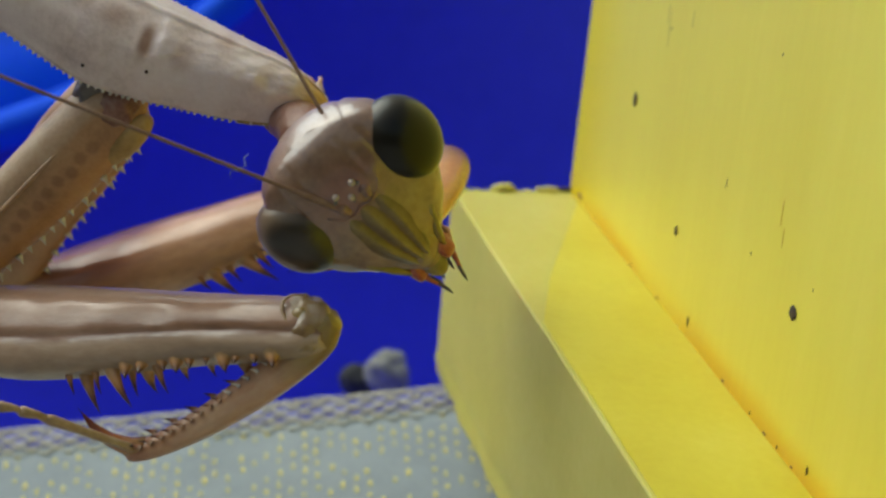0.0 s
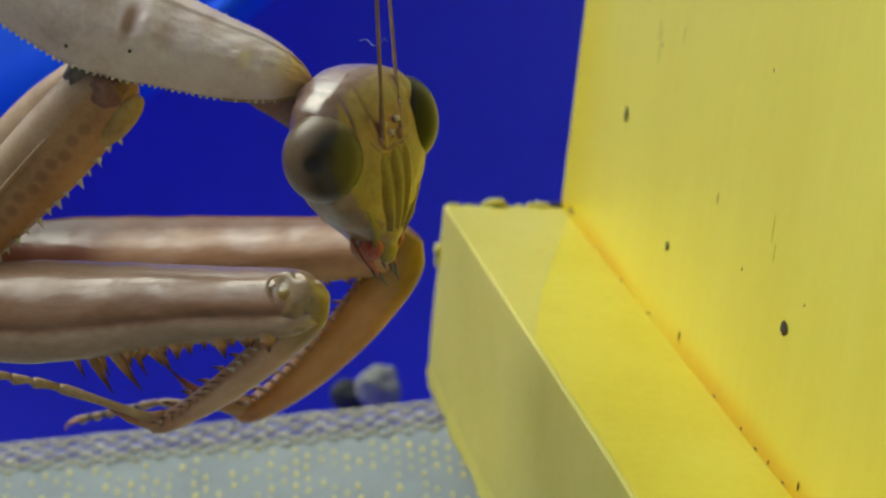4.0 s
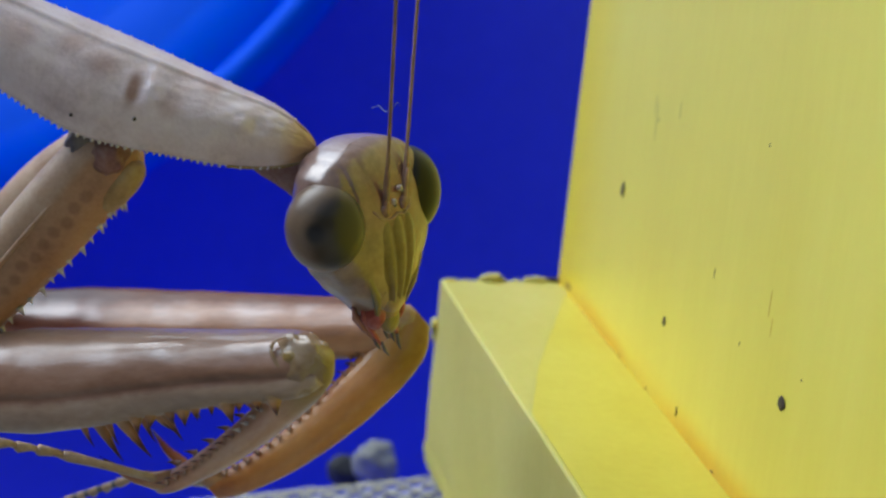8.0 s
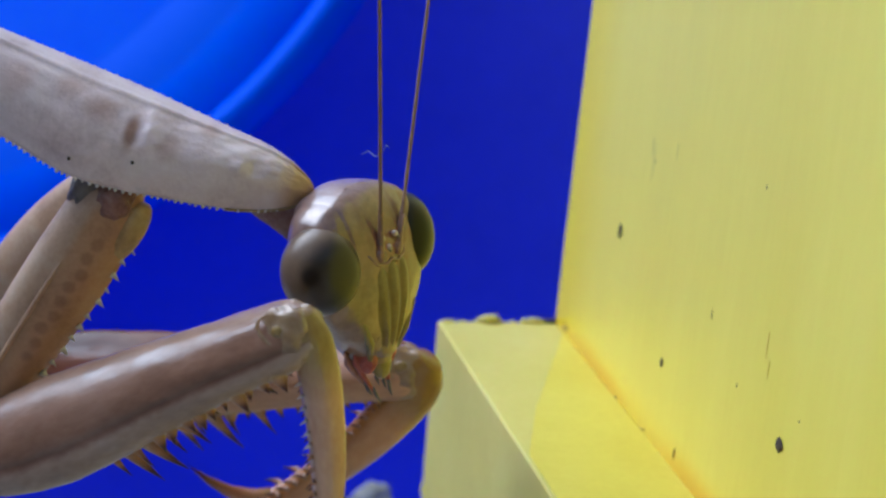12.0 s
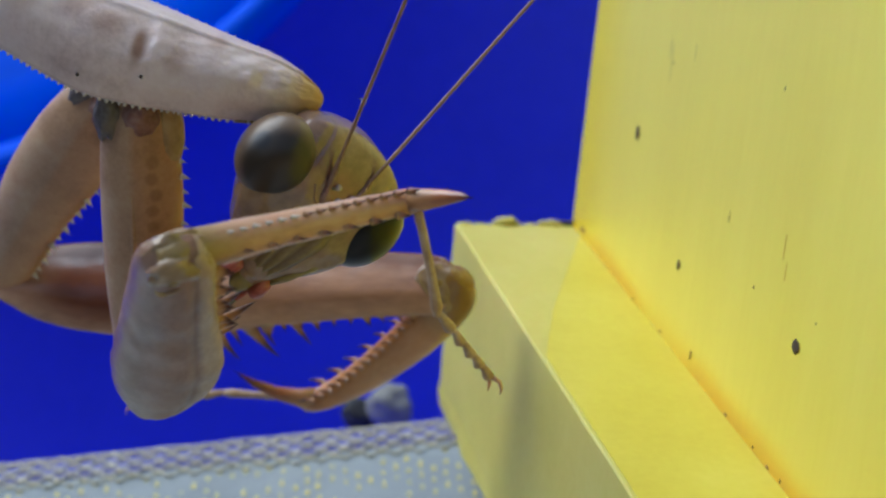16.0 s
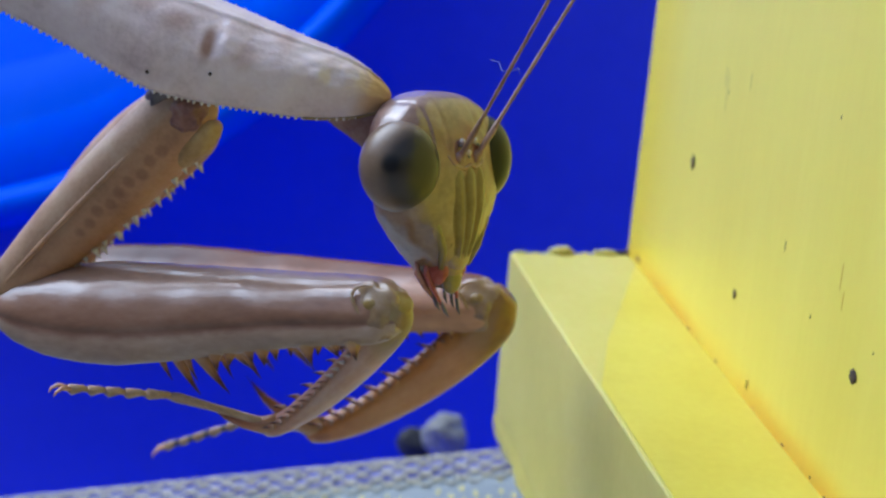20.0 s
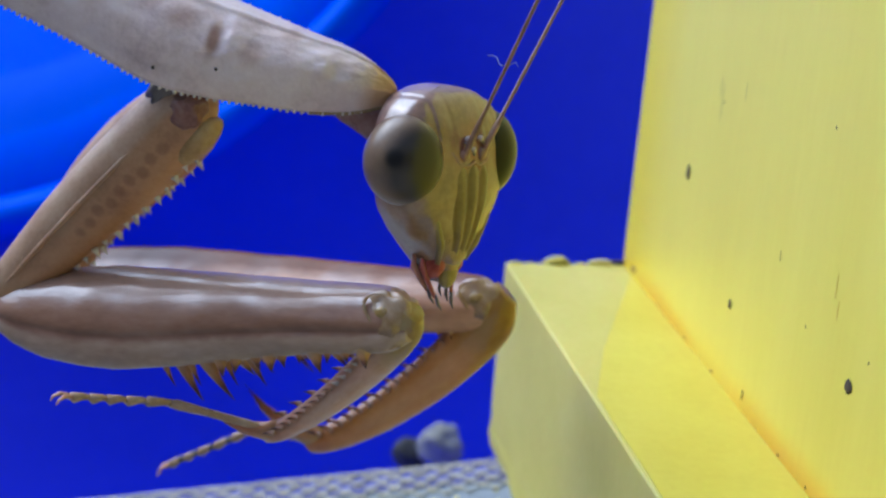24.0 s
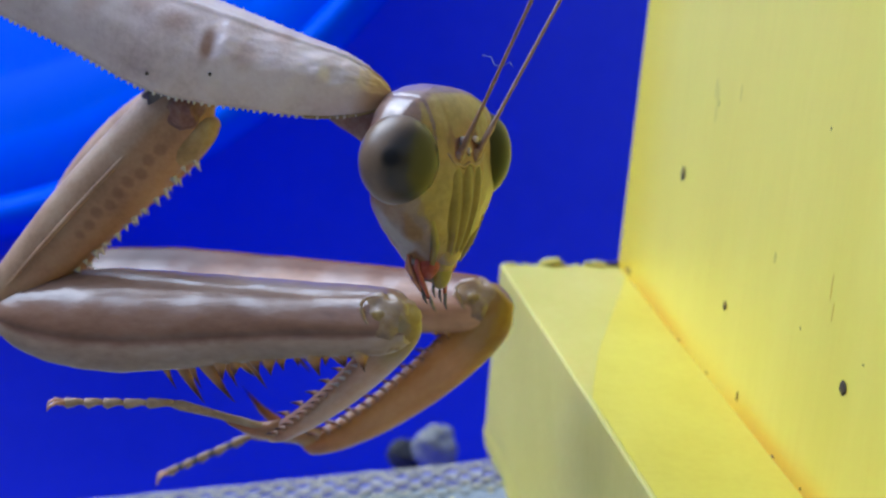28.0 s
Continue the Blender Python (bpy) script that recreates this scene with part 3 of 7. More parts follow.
for name, ring in (("disc", [(0.5, 0.6), (14, 0.6), (27, 0.6), (34, 0.62), (39.8, 0.6), (40.4, -0.5)]), ("inner_ring", [(28.0, 0.55), (29.4, 0.72), (30.6, 0.8), (31.8, 0.8), (33.0, 0.72), (34.4, 0.55)]), ("rim", [(39.6, 0.55), (40.2, 1.2), (40.9, 1.6), (41.7, 1.6), (42.3, 1.0), (42.5, -0.5)])):
    bm = bmesh.new()
    skin(bm, [[Vector((r * math.cos(2 * math.pi * k / 128), -h, r * math.sin(2 * math.pi * k / 128))) for k in range(128)] for r, h in ring], caps=name == "disc")
    part(name, bm, BLUE_LIGHT if name == "disc" else BLUE_RIM, lid)

bm = bmesh.new()
g = [[bm.verts.new(sheet_point(u, v, -0.03 + 0.02 * noise.noise(Vector((u * 0.4, v * 0.4, 0))))) for u in np.arange(-60, 14.1, 1.0)] for v in np.arange(1.7, 30, 1.0)]
for a, b in zip(g, g[1:]):
    for i in range(len(a) - 1):
        bm.faces.new((a[i], a[i + 1], b[i + 1], b[i]))
sheet = tagged(part("pale_sheet", bm, PALE), "pale grey-white sheet lying under the net", "sheet")
sheet.modifiers.new("thick", "SOLIDIFY").thickness = -0.4 * MM

# added backing: its colour stands for the dim blue gaps under the net
bm = bmesh.new()
g = [[bm.verts.new(sheet_point(u, v, -0.02 + 0.01 * noise.noise(Vector((u, v, 2))))) for u in np.arange(-60, 14.1, 1.0)] for v in (0.12, 0.6, 1.1, 1.7)]
for a, b in zip(g, g[1:]):
    for i in range(len(a) - 1):
        bm.faces.new((a[i], a[i + 1], b[i + 1], b[i]))
backing = tagged(part("hole_backing", bm, MAUVE), "narrow mauve-grey backing added under the holes at the net edge", "cloth")
backing.modifiers.new("thick", "SOLIDIFY").thickness = -0.1 * MM

net = new("net")
tagged(net, "cream yellow woven net lying over a pale sheet", "net")
CELL_U, CELL_V = 1.25, 0.95


def thread_point(u, v, h=0.0):
    return sheet_point(u + 0.16 * noise.noise(Vector((u * 0.8, v * 0.8, 3))), v + 0.12 * noise.noise(Vector((u * 0.8, v * 0.8, 7))), h)


# open meshes along the free edge
bm = bmesh.new()
for j in range(5):
    for i in range(-36, 11):
        a = (i * CELL_U + 0.5 * CELL_U * (j % 2), j * CELL_V * 0.5)
        for du in (-0.5, 0.5):
            pts = [thread_point(a[0] + du * CELL_U * q, a[1] + CELL_V * 0.5 * q, 0.05 + 0.03 * math.sin(math.pi * q)) for q in (0, 0.33, 0.67, 1)]
            r = random.uniform(0.05, 0.085)
            tube(pts, [r * 1.4, r, r, r * 1.4], 6, bm)
tube([thread_point(u, 0.06 * noise.noise(Vector((u * 0.7, 0, 0))), 0.05) for u in np.arange(-46, 13, 0.4)], [0.1 + 0.03 * noise.noise(Vector((u * 2, 5, 0))) for u in np.arange(-46, 13, 0.4)], 7, bm)
tagged(part("mesh_threads", bm, NET, net), kind="stuff")
def knot(bm, u, v, a, b, c):
    """A flat lump of yarn lying on the sheet."""
    rings = []
    for k in range(1, 5):
        t = math.pi * k / 5
        rings.append([thread_point(u, v, 0.0) + U * (a * math.sin(t) * math.cos(q)) + V * (b * math.sin(t) * math.sin(q)) + N * (c * math.cos(t)) for q in np.linspace(0, 2 * math.pi, 8)[:-1]])
    skin(bm, rings)


# knots: round on the open edge, short upright stitches over the sheet
bm = bmesh.new()
for j in range(24):
    for i in range(-36, 11):
        u, v = i * CELL_U + 0.5 * CELL_U * (j % 2), j * CELL_V * 0.5
        k = random.random()
        if j > 4 and k < 0.35:
            continue
        knot(bm, u, v, random.uniform(0.12, 0.2) if j < 5 else random.uniform(0.08, 0.14), random.uniform(0.12, 0.2) if j < 5 else random.uniform(0.16, 0.42), 0.12 if j < 5 else 0.035)
tagged(part("knotwork", bm, KNOT, net, "yellow net knots"), kind="stuff")

stone = part("pebble", ball((0, 0, 0), (1.52, 1.4, 1.42), 36, 24, wob=0.28, scale=1.5), STONE)
tagged(stone, "small pale grey pebble on the blue tub bottom", "pebble")
stone.matrix_world = mm(-2.9 * FAR, 112 * FAR, -6.6 * FAR, 0, 0, 20)

dark_stone = part("pebble", ball((0, 0, 0), (1.2, 1.1, 1.1), 20, 14, wob=0.25, scale=1.3), DARK_STONE)
tagged(dark_stone, "small dark pebble beside a pale one", "pebble")
dark_stone.matrix_world = mm(-4.6 * FAR, 112.6 * FAR, -7.1 * FAR)

# unseen ground added below; its grey is set for the light it bounces up
bm = bmesh.new()
bmesh.ops.create_grid(bm, x_segments=4, y_segments=4, size=170)
ground = tagged(part("ground", bm, BOUNCE), "plain grey ground added out of view below the tub", "table", kind="structure")
ground.location = (0, 0.09, -0.062)

# added out of view behind the viewer: blocks low sky light and dims reflections
bm = bmesh.new()
bmesh.ops.create_cube(bm, size=1.0)
bmesh.ops.scale(bm, vec=(340, 10, 66), verts=bm.verts)
back = tagged(part("light_block_south", bm, BLOCKER, smooth=False), "plain dim light blocker added out of view", "wall", kind="structure")
back.location = Vector((0, -75, -29)) * MM

# added out of view on the left: keeps bright horizon sky off the thigh
bm = bmesh.new()
bmesh.ops.create_cube(bm, size=1.0)
bmesh.ops.scale(bm, vec=(10, 290, 132), verts=bm.verts)
side = tagged(part("light_block_west", bm, BLOCKER, smooth=False), "plain dim light blocker added out of view", "wall", kind="structure")
side.location = Vector((-195, 60, 5)) * MM

# ---- the mantis ----
mantis = new("praying_mantis")
tagged(mantis, "brown praying mantis cleaning its spined forelegs with its mouth", "mantis")
parts = {}


def cone_mesh(name, mat, bend=0.25, n=8):
    """A spine one millimetre long along z, slightly bent."""
    rows = [(-0.1, 0.34), (0.0, 0.3), (0.25, 0.21), (0.55, 0.12), (0.8, 0.055), (1.0, 0.008)]
    return mesh_of(name, tube([(bend * z * z, 0, z) for z, r in rows], [r for z, r in rows], n), mat)


SPINE_MESH = cone_mesh("spine", SPINE)
TOOTH_MESH = cone_mesh("tooth", TOOTH, 0.1)
COMB_MESH = cone_mesh("comb_spine", COMB, 0.3)


def spine(parent, at, way, length, girth=1.0, mesh=None, name="spine"):
    ob = new(name, mesh or SPINE_MESH)
    ob.parent = parent
    q = Vector(way).to_track_quat("Z", "X")
    ob.matrix_basis = Matrix.LocRotScale(Vector(at) * MM, q, Vector((girth * length, girth * length, length)))
    return ob


# pronotum: x along the back towards the head, sulcus at 0, y across, z out of the back
BACK = [(-30, 6.9, 2.1), (-20, 4.6, 2.1), (-14, 3.1, 2.1), (-9.3, 2.05, 2.15), (-6, 1.3, 2.35), (-2.5, 0.47, 2.65), (0, 0.2, 2.5), (1.5, 0.1, 2.3), (4.0, -0.08, 1.95), (5.5, -0.1, 1.68), (6.6, -0.14, 1.32), (7.3, -0.17, 0.98), (7.8, -0.2, 0.66), (8.08, -0.22, 0.36), (8.18, -0.22, 0.12)]


def make_pronotum():
    rings = []
    pts = smooth_rows(BACK, 7)
    for x, mid, h in pts:
        r = []
        for i in range(41):
            s = -1 + 2 * i / 40
            dome = 1.35 * (1 - abs(s) ** 2.2) * min(1, h / 1.5)
            flange = -0.12 * math.exp(-((s + 0.86) / 0.07) ** 2)
            keel = 0.15 * math.exp(-((s - 0.55) / 0.05) ** 2)
            groove = -0.12 * math.exp(-((x - 0.25 * math.cos(2.2 * (s - 0.1))) / 0.22) ** 2) * math.exp(-((s - 0.1) / 0.35) ** 2)
            arch = 0.1 * math.exp(-((x - 3.6) / 2.0) ** 2 - ((s + 0.25) / 0.3) ** 2)
            knob = -0.2 * math.exp(-((x - 5.6) / 0.45) ** 2 - ((s + 0.2) / 0.25) ** 2)
            pit = 0.10 * noise.noise(Vector((x * 0.7, s * 1.6, 0))) + 0.06 * noise.noise(Vector((x * 2.2, s * 5, 4))) + (0.05 if x > 1 and s > -0.3 else 0.015) * noise.noise(Vector((x * 5, s * 11, 9)))
            fade = 1 - abs(s) ** 8
            r.append((x, h * s + mid, dome + flange + (keel + groove + arch + knob + pit) * fade * min(1, h) - 0.2 * abs(s) ** 6))
        for i in range(39, 0, -1):
            s = -1 + 2 * i / 40
            r.append((x, h * s * 0.96 + mid, -0.3 - 1.3 * (1 - abs(s) ** 1.6) * min(1, h / 2)))
        rings.append(r)
    ob = part("pronotum", skin(bmesh.new(), rings), SHELL, mantis, "tan keeled back shield with finely toothed margins")
    parts["pronotum"] = ob
    xs, ms, hs = [p[0] for p in pts], [p[1] for p in pts], [p[2] for p in pts]
    for side, step, big in ((-1, 0.28, 0.85), (1, 0.5, 0.5)):
        bm = bmesh.new()
        x = -22.0
        while x < 6.6:
            x += step * random.uniform(0.75, 1.25)
            r = big * random.uniform(0.07, 0.12)
            ball((x, side * (np.interp(x, xs, hs) + 0.01) + np.interp(x, xs, ms), -0.24), (r, r * 1.3, r), 6, 5, bm)
        part("margin_teeth", bm, TOOTH, ob, "row of tiny pale teeth")
    part("front_rim", tube([(x, -np.interp(x, xs, hs) * 1.0 + np.interp(x, xs, ms), -0.25) for x in np.arange(4.6, 8.0, 0.3)], [0.09] * 12, 8), KNEE, ob, "amber rolled front rim")
    for x, y, z in ((-2.4, -1.75, 0.55), (0.3, -1.35, 0.9)):
        part("spot", ball((x, y, z), (0.08, 0.08, 0.12), 8, 6), DIRT, ob)


# the thigh's section, from the crest down the outer face and up the inner one: across, height, band
THIGH = ((0.50, 1.00, 1.0), (0.05, 0.93, 0.94), (-0.40, 0.76, 0.86), (-0.72, 0.50, 0.76), (-0.92, 0.20, 0.66), (-0.99, -0.05, 0.58), (-0.985, -0.20, 0.5), (-0.95, -0.30, 0.42), (-0.935, -0.37, 0.35), (-0.95, -0.45, 0.29), (-0.945, -0.62, 0.22), (-0.86, -0.80, 0.15), (-0.68, -0.94, 0.08), (-0.40, -1.0, 0.03), (0.10, -0.98, 0.06), (0.60, -0.85, 0.2), (0.92, -0.45, 0.40), (1.00, 0.10, 0.44), (0.95, 0.60, 0.46), (0.82, 0.88, 0.55))


# the far thigh shows its smooth inner face
THIGH_INSIDE = ((0.50, 1.00, 1.0), (0.08, 0.80, 0.92), (-0.35, 0.52, 0.80), (-0.75, 0.18, 0.66), (-0.92, -0.05, 0.57), (-0.98, -0.25, 0.49), (-0.95, -0.45, 0.46), (-0.86, -0.66, 0.42), (-0.70, -0.84, 0.42), (-0.40, -0.97, 0.40), (0.20, -0.98, 0.40), (0.70, -0.80, 0.40), (0.95, -0.40, 0.44), (1.00, 0.10, 0.44), (0.95, 0.60, 0.46), (0.82, 0.88, 0.55))


def thigh_ring(section):
    """The section, closed and rounded."""
    n = len(section)
    out = []
    for i in range(n):
        p = [np.array(section[(i + k) % n]) for k in (-1, 0, 1, 2)]
        for u in (0.0, 0.5):
            out.append(0.5 * (2 * p[1] + (p[2] - p[0]) * u + (2 * p[0] - 5 * p[1] + 4 * p[2] - p[3]) * u * u + (3 * p[1] - p[0] - 3 * p[2] + p[3]) * u ** 3))
    return out


def femur_mesh(rows, section):
    """A thigh along x: a rounded upper face, a shallow furrow, a pale lower ridge. rows: x, top, bottom, half width."""
    ring, rings = thigh_ring(section), []
    for x, top, bot, half in smooth_rows(rows, 6):
        r = []
        for y, h, band in ring:
            q = Vector((x * 0.55, y, h * 1.5))
            dent = 0.07 * noise.noise(q * 1.4) + 0.03 * noise.noise(q * 4)
            r.append((x, half * y * (1 + dent), (top + bot) / 2 + (top - bot) / 2 * h * (1 + 0.3 * dent)))
        rings.append(r)
    return skin(bmesh.new(), rings)


def band_of(me, section):
    """Writes each ring point's band into the mesh."""
    bands = [p[2] for p in thigh_ring(section)]
    at = me.attributes.new("band", "FLOAT", "POINT")
    for i in range(len(me.vertices)):
        at.data[i].value = bands[i % len(bands)]


def make_leg(side):
    y = -1 if side == "near" else 1
    # coxa: spines on -z edge
    wide, bow, deep = (1.0, 0.0, 1.15) if side == "near" else (1.3, 0.7, 1.3)
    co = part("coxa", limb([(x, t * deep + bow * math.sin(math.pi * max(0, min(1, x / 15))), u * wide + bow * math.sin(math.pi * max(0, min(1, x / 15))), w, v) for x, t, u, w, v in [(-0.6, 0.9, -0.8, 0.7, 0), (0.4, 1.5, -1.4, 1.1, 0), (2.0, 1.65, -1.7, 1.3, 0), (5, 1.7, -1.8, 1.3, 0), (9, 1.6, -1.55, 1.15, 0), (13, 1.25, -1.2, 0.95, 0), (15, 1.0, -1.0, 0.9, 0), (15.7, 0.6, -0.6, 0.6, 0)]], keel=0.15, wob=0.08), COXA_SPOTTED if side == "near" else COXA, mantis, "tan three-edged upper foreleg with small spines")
    parts[side + "_coxa"] = co
    if side == "near":
        part("keel", limb([(1.5, 0.4, 0.1, 0.3, 0.72), (4.5, 0.5, 0.15, 0.32, 1.04), (10, 0.45, 0.12, 0.3, 0.93), (14, 0.3, 0.05, 0.2, 0.7)], 10, 3), COXA, co)
    part("hinge_skin", ball((0.35, 0.45, 1.4), (1.2, 0.75, 0.62), 28, 18, wob=0.25, scale=2), HINGE, co, "grey wrinkled hinge skin")
    part("shoulder_plate", ball((1.3, 0.1, -1.25), (1.6, 0.82, 0.72), 16, 11, wob=0.2), AMBER, co, "amber shoulder plate")
    part("hip_fold", ball((0.3, 0.75, -0.1), (0.95, 0.6, 0.85), 24, 16, wob=0.3, scale=2), NECK, co, "reddish wrinkled hip fold")
    for k in range(17):
        x = 1.9 + k * 0.72 + random.uniform(-0.1, 0.1)
        big = 0.46 if k % 2 == 0 else 0.34
        spine(co, (x, random.uniform(-0.05, 0.25), np.interp(x, [0, 2, 5, 9, 13, 15], [-1.3, -1.66, -1.75, -1.5, -1.15, -0.9]) * wide + bow * math.sin(math.pi * x / 15)), (0.15, 0, -1), big, 1.45, TOOTH_MESH, "tooth")
    # femur: spines on -z edge
    section = THIGH if side == "near" else THIGH_INSIDE
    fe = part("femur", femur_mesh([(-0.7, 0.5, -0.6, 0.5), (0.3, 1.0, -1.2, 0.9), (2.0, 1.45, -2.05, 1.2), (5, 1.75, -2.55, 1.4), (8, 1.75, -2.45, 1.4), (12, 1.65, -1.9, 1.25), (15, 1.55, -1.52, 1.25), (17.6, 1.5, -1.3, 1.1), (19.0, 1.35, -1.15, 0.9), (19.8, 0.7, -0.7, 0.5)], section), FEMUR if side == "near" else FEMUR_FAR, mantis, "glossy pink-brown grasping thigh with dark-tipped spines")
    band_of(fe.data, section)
    parts[side + "_femur"] = fe
    fe.scale = (1.13, 1.08, 1.08) if side == "near" else (1.21, 1.1, 1.1)
    for k in range(10):
        x = 11.6 + k * 0.7 + random.uniform(-0.12, 0.12)
        z = np.interp(x, [5, 8, 12, 15, 18], [-2.55, -2.45, -1.85, -1.47, -1.28])
        ln = (0.85 if k % 3 == 0 else 0.55) * (1.2 - 0.35 * k / 9) * (1.0 if side == "near" else 0.65)
        spine(fe, (x, -0.5, z + 0.15), (0.15 + random.uniform(-0.1, 0.1), -0.15, -1), ln * random.uniform(0.85, 1.2), random.uniform(1.4, 1.75))
        if k % 2 == 0:
            spine(fe, (x + 0.3, 0.6, z + 0.18), (0.25, 0.25, -1), ln * random.uniform(0.8, 1.1), 1.2)
    for x, ln, lean in ((8.6, 1.1, 0.35), (9.2, 1.9, 0.45), (9.9, 1.2, 0.3), (10.6, 2.1, 0.6), (11.3, 1.3, 0.3), (12.6, 1.5, 0.45)):
        spine(fe, (x, random.uniform(-0.3, 0.2), np.interp(x, [5, 8, 12, 15], [-2.55, -2.45, -1.85, -1.47]) + 0.25), (lean, 0.05, -1), ln * 1.05, 0.6)
    for s in (-1, 1):
        part("knee_lobe", ball((18.9, s * 0.42, 0.15), (1.0, 0.5, 1.2), 32, 22, wob=0.25, scale=1.9), KNEE_SKIN, fe, "glassy tan knee lobe")
        ring = [(18.75 + 0.5 * math.cos(a) + 0.16 * math.sin(2 * a), s * (0.84 - 0.12 * math.cos(a)), 0.45 + 0.7 * math.sin(a)) for a in np.linspace(1.2, 4.6, 22)]
        part("knee_fold", tube(ring, [0.02 + 0.06 * math.sin(math.pi * k / 21) for k in range(22)], 8), KNEE_SKIN, fe, "curled skin fold on the knee")
        part("knee_pit", ball((18.9, s * 0.86, 0.4), (0.3, 0.1, 0.26), 12, 8), KNEE, fe)
    # tibia: spines on -z edge, claw at the end
    ti = part("tibia", limb([(-1.0, 0.5, -0.5, 0.5, 0), (-0.2, 1.05, -0.7, 0.75, 0), (0.8, 1.3, -0.5, 0.85, 0), (2.2, 1.42, -0.32, 0.8, 0), (4.5, 1.42, -0.18, 0.7, 0), (7, 1.2, -0.15, 0.62, 0), (9, 0.82, -0.28, 0.55, 0), (10.2, 0.45, -0.5, 0.5, 0), (10.8, 0.15, -0.45, 0.3, 0)], keel=0.1, wob=0.05), TIBIA if side == "near" else TIBIA_FAR, mantis, "curved orange-brown grasping shin with a comb of spines")
    parts[side + "_tibia"] = ti
    ti.scale = (1.0, 1.0, 1.0) if side == "near" else (1.12, 1.2, 1.5)
    for k in range(15):
        x = 2.0 + k * 0.56
        z = np.interp(x, [0.8, 2.2, 4.5, 7, 9, 10.2], [-0.5, -0.32, -0.18, -0.15, -0.28, -0.5])
        spine(ti, (x, -0.42, z + 0.15), (0.5, -0.1, -1), 0.33 + 0.016 * k, 0.9, TOOTH_MESH if k < 6 and side == "near" else COMB_MESH)
        if k % 2:
            spine(ti, (x, 0.42, z + 0.15), (0.5, 0.1, -1), 0.42 + 0.015 * k, 0.95, COMB_MESH)
    part("claw", tube([(9.9, 0, 0.0), (10.5, 0, -0.5), (10.95, 0, -1.3), (11.1, 0, -2.2), (11.0, 0, -3.2)], [0.5, 0.43, 0.31, 0.18, 0.02], 12), CLAW, ti, "dark red curved end claw")
    # tarsus
    ba = part("basitarsus", tube([(0, 0, 0), (1.2, 0, 0.05), (3.0, 0, 0.05), (4.3, 0, 0), (4.7, 0, -0.05)], [0.22, 0.19, 0.19, 0.25, 0.16], 12), TARSUS, mantis, "slender first foot segment")
    parts[side + "_basitarsus"] = ba
    ba.scale = (1.09, 1.0, 1.0)
    ta = part("tarsus", tube([(0, 0, 0), (0.35, 0, 0.03), (1.0, 0, 0), (1.15, 0, -0.05)], [0.16, 0.18, 0.26, 0.17], 12), TARSUS, mantis, "beaded foot with dark bands and two claws")
    parts[side + "_tarsus"] = ta
    ta.scale = (1.1, 1.0, 1.0)
    x = 1.1
    for ln in (0.95, 0.85, 0.75, 0.85):
        part("foot_segment", tube([(x, 0, 0), (x + 0.3 * ln, 0, 0.05), (x + 0.9 * ln, 0, -0.04), (x + 1.02 * ln, 0, -0.12)], [0.13, 0.16, 0.26, 0.13], 12), TARSUS, ta)
        if side == "far":
            part("dark_band", tube([(x + 0.04, 0, 0), (x + 0.3, 0, 0.03)], [0.165, 0.195], 12), HINGE, ta)
        x += ln
    for s in (-1, 1):
        part("foot_claw", tube([(x - 0.05, s * 0.1, 0), (x + 0.35, s * 0.28, 0.05), (x + 0.6, s * 0.34, -0.12), (x + 0.7, s * 0.34, -0.35)], [0.13, 0.1, 0.07, 0.015], 8), TIBIA, ta)


EYE_AT, EYE_SIZE, EYE_TURN = Vector((2.92, 0.22, 0.28)), (1.45, 1.75, 1.98), 40


def swollen(p):
    """A point of the head's skin, pushed out from the head's axis to run smoothly into the eye."""
    side = 1 if p.x >= 0 else -1
    way = Vector((p.x, p.y, 0))
    out = way.length
    if out < 0.05:
        return p
    way /= out
    turn = Matrix.Rotation(radians(-side * EYE_TURN), 3, "Z")
    at = turn @ (Vector((0, 0, p.z)) - Vector((side * EYE_AT.x, EYE_AT.y, EYE_AT.z)))
    at, go = [q / (e - 0.14) for q, e in zip(at, EYE_SIZE)], [q / (e - 0.14) for q, e in zip(turn @ way, EYE_SIZE)]
    aa, ab, bb = sum(q * q for q in go), sum(q * w for q, w in zip(at, go)), sum(q * q for q in at) - 1
    under = ab * ab - aa * bb
    reach = -ab / aa + (math.sqrt(under) / aa if under > 0 else -9 * math.sqrt(-under))
    soft = 0.8
    h = max(soft - abs(out - reach), 0) / soft
    return Vector((way.x, way.y, 0)) * (max(out, reach) + h * h * soft / 4) + Vector((0, 0, p.z))


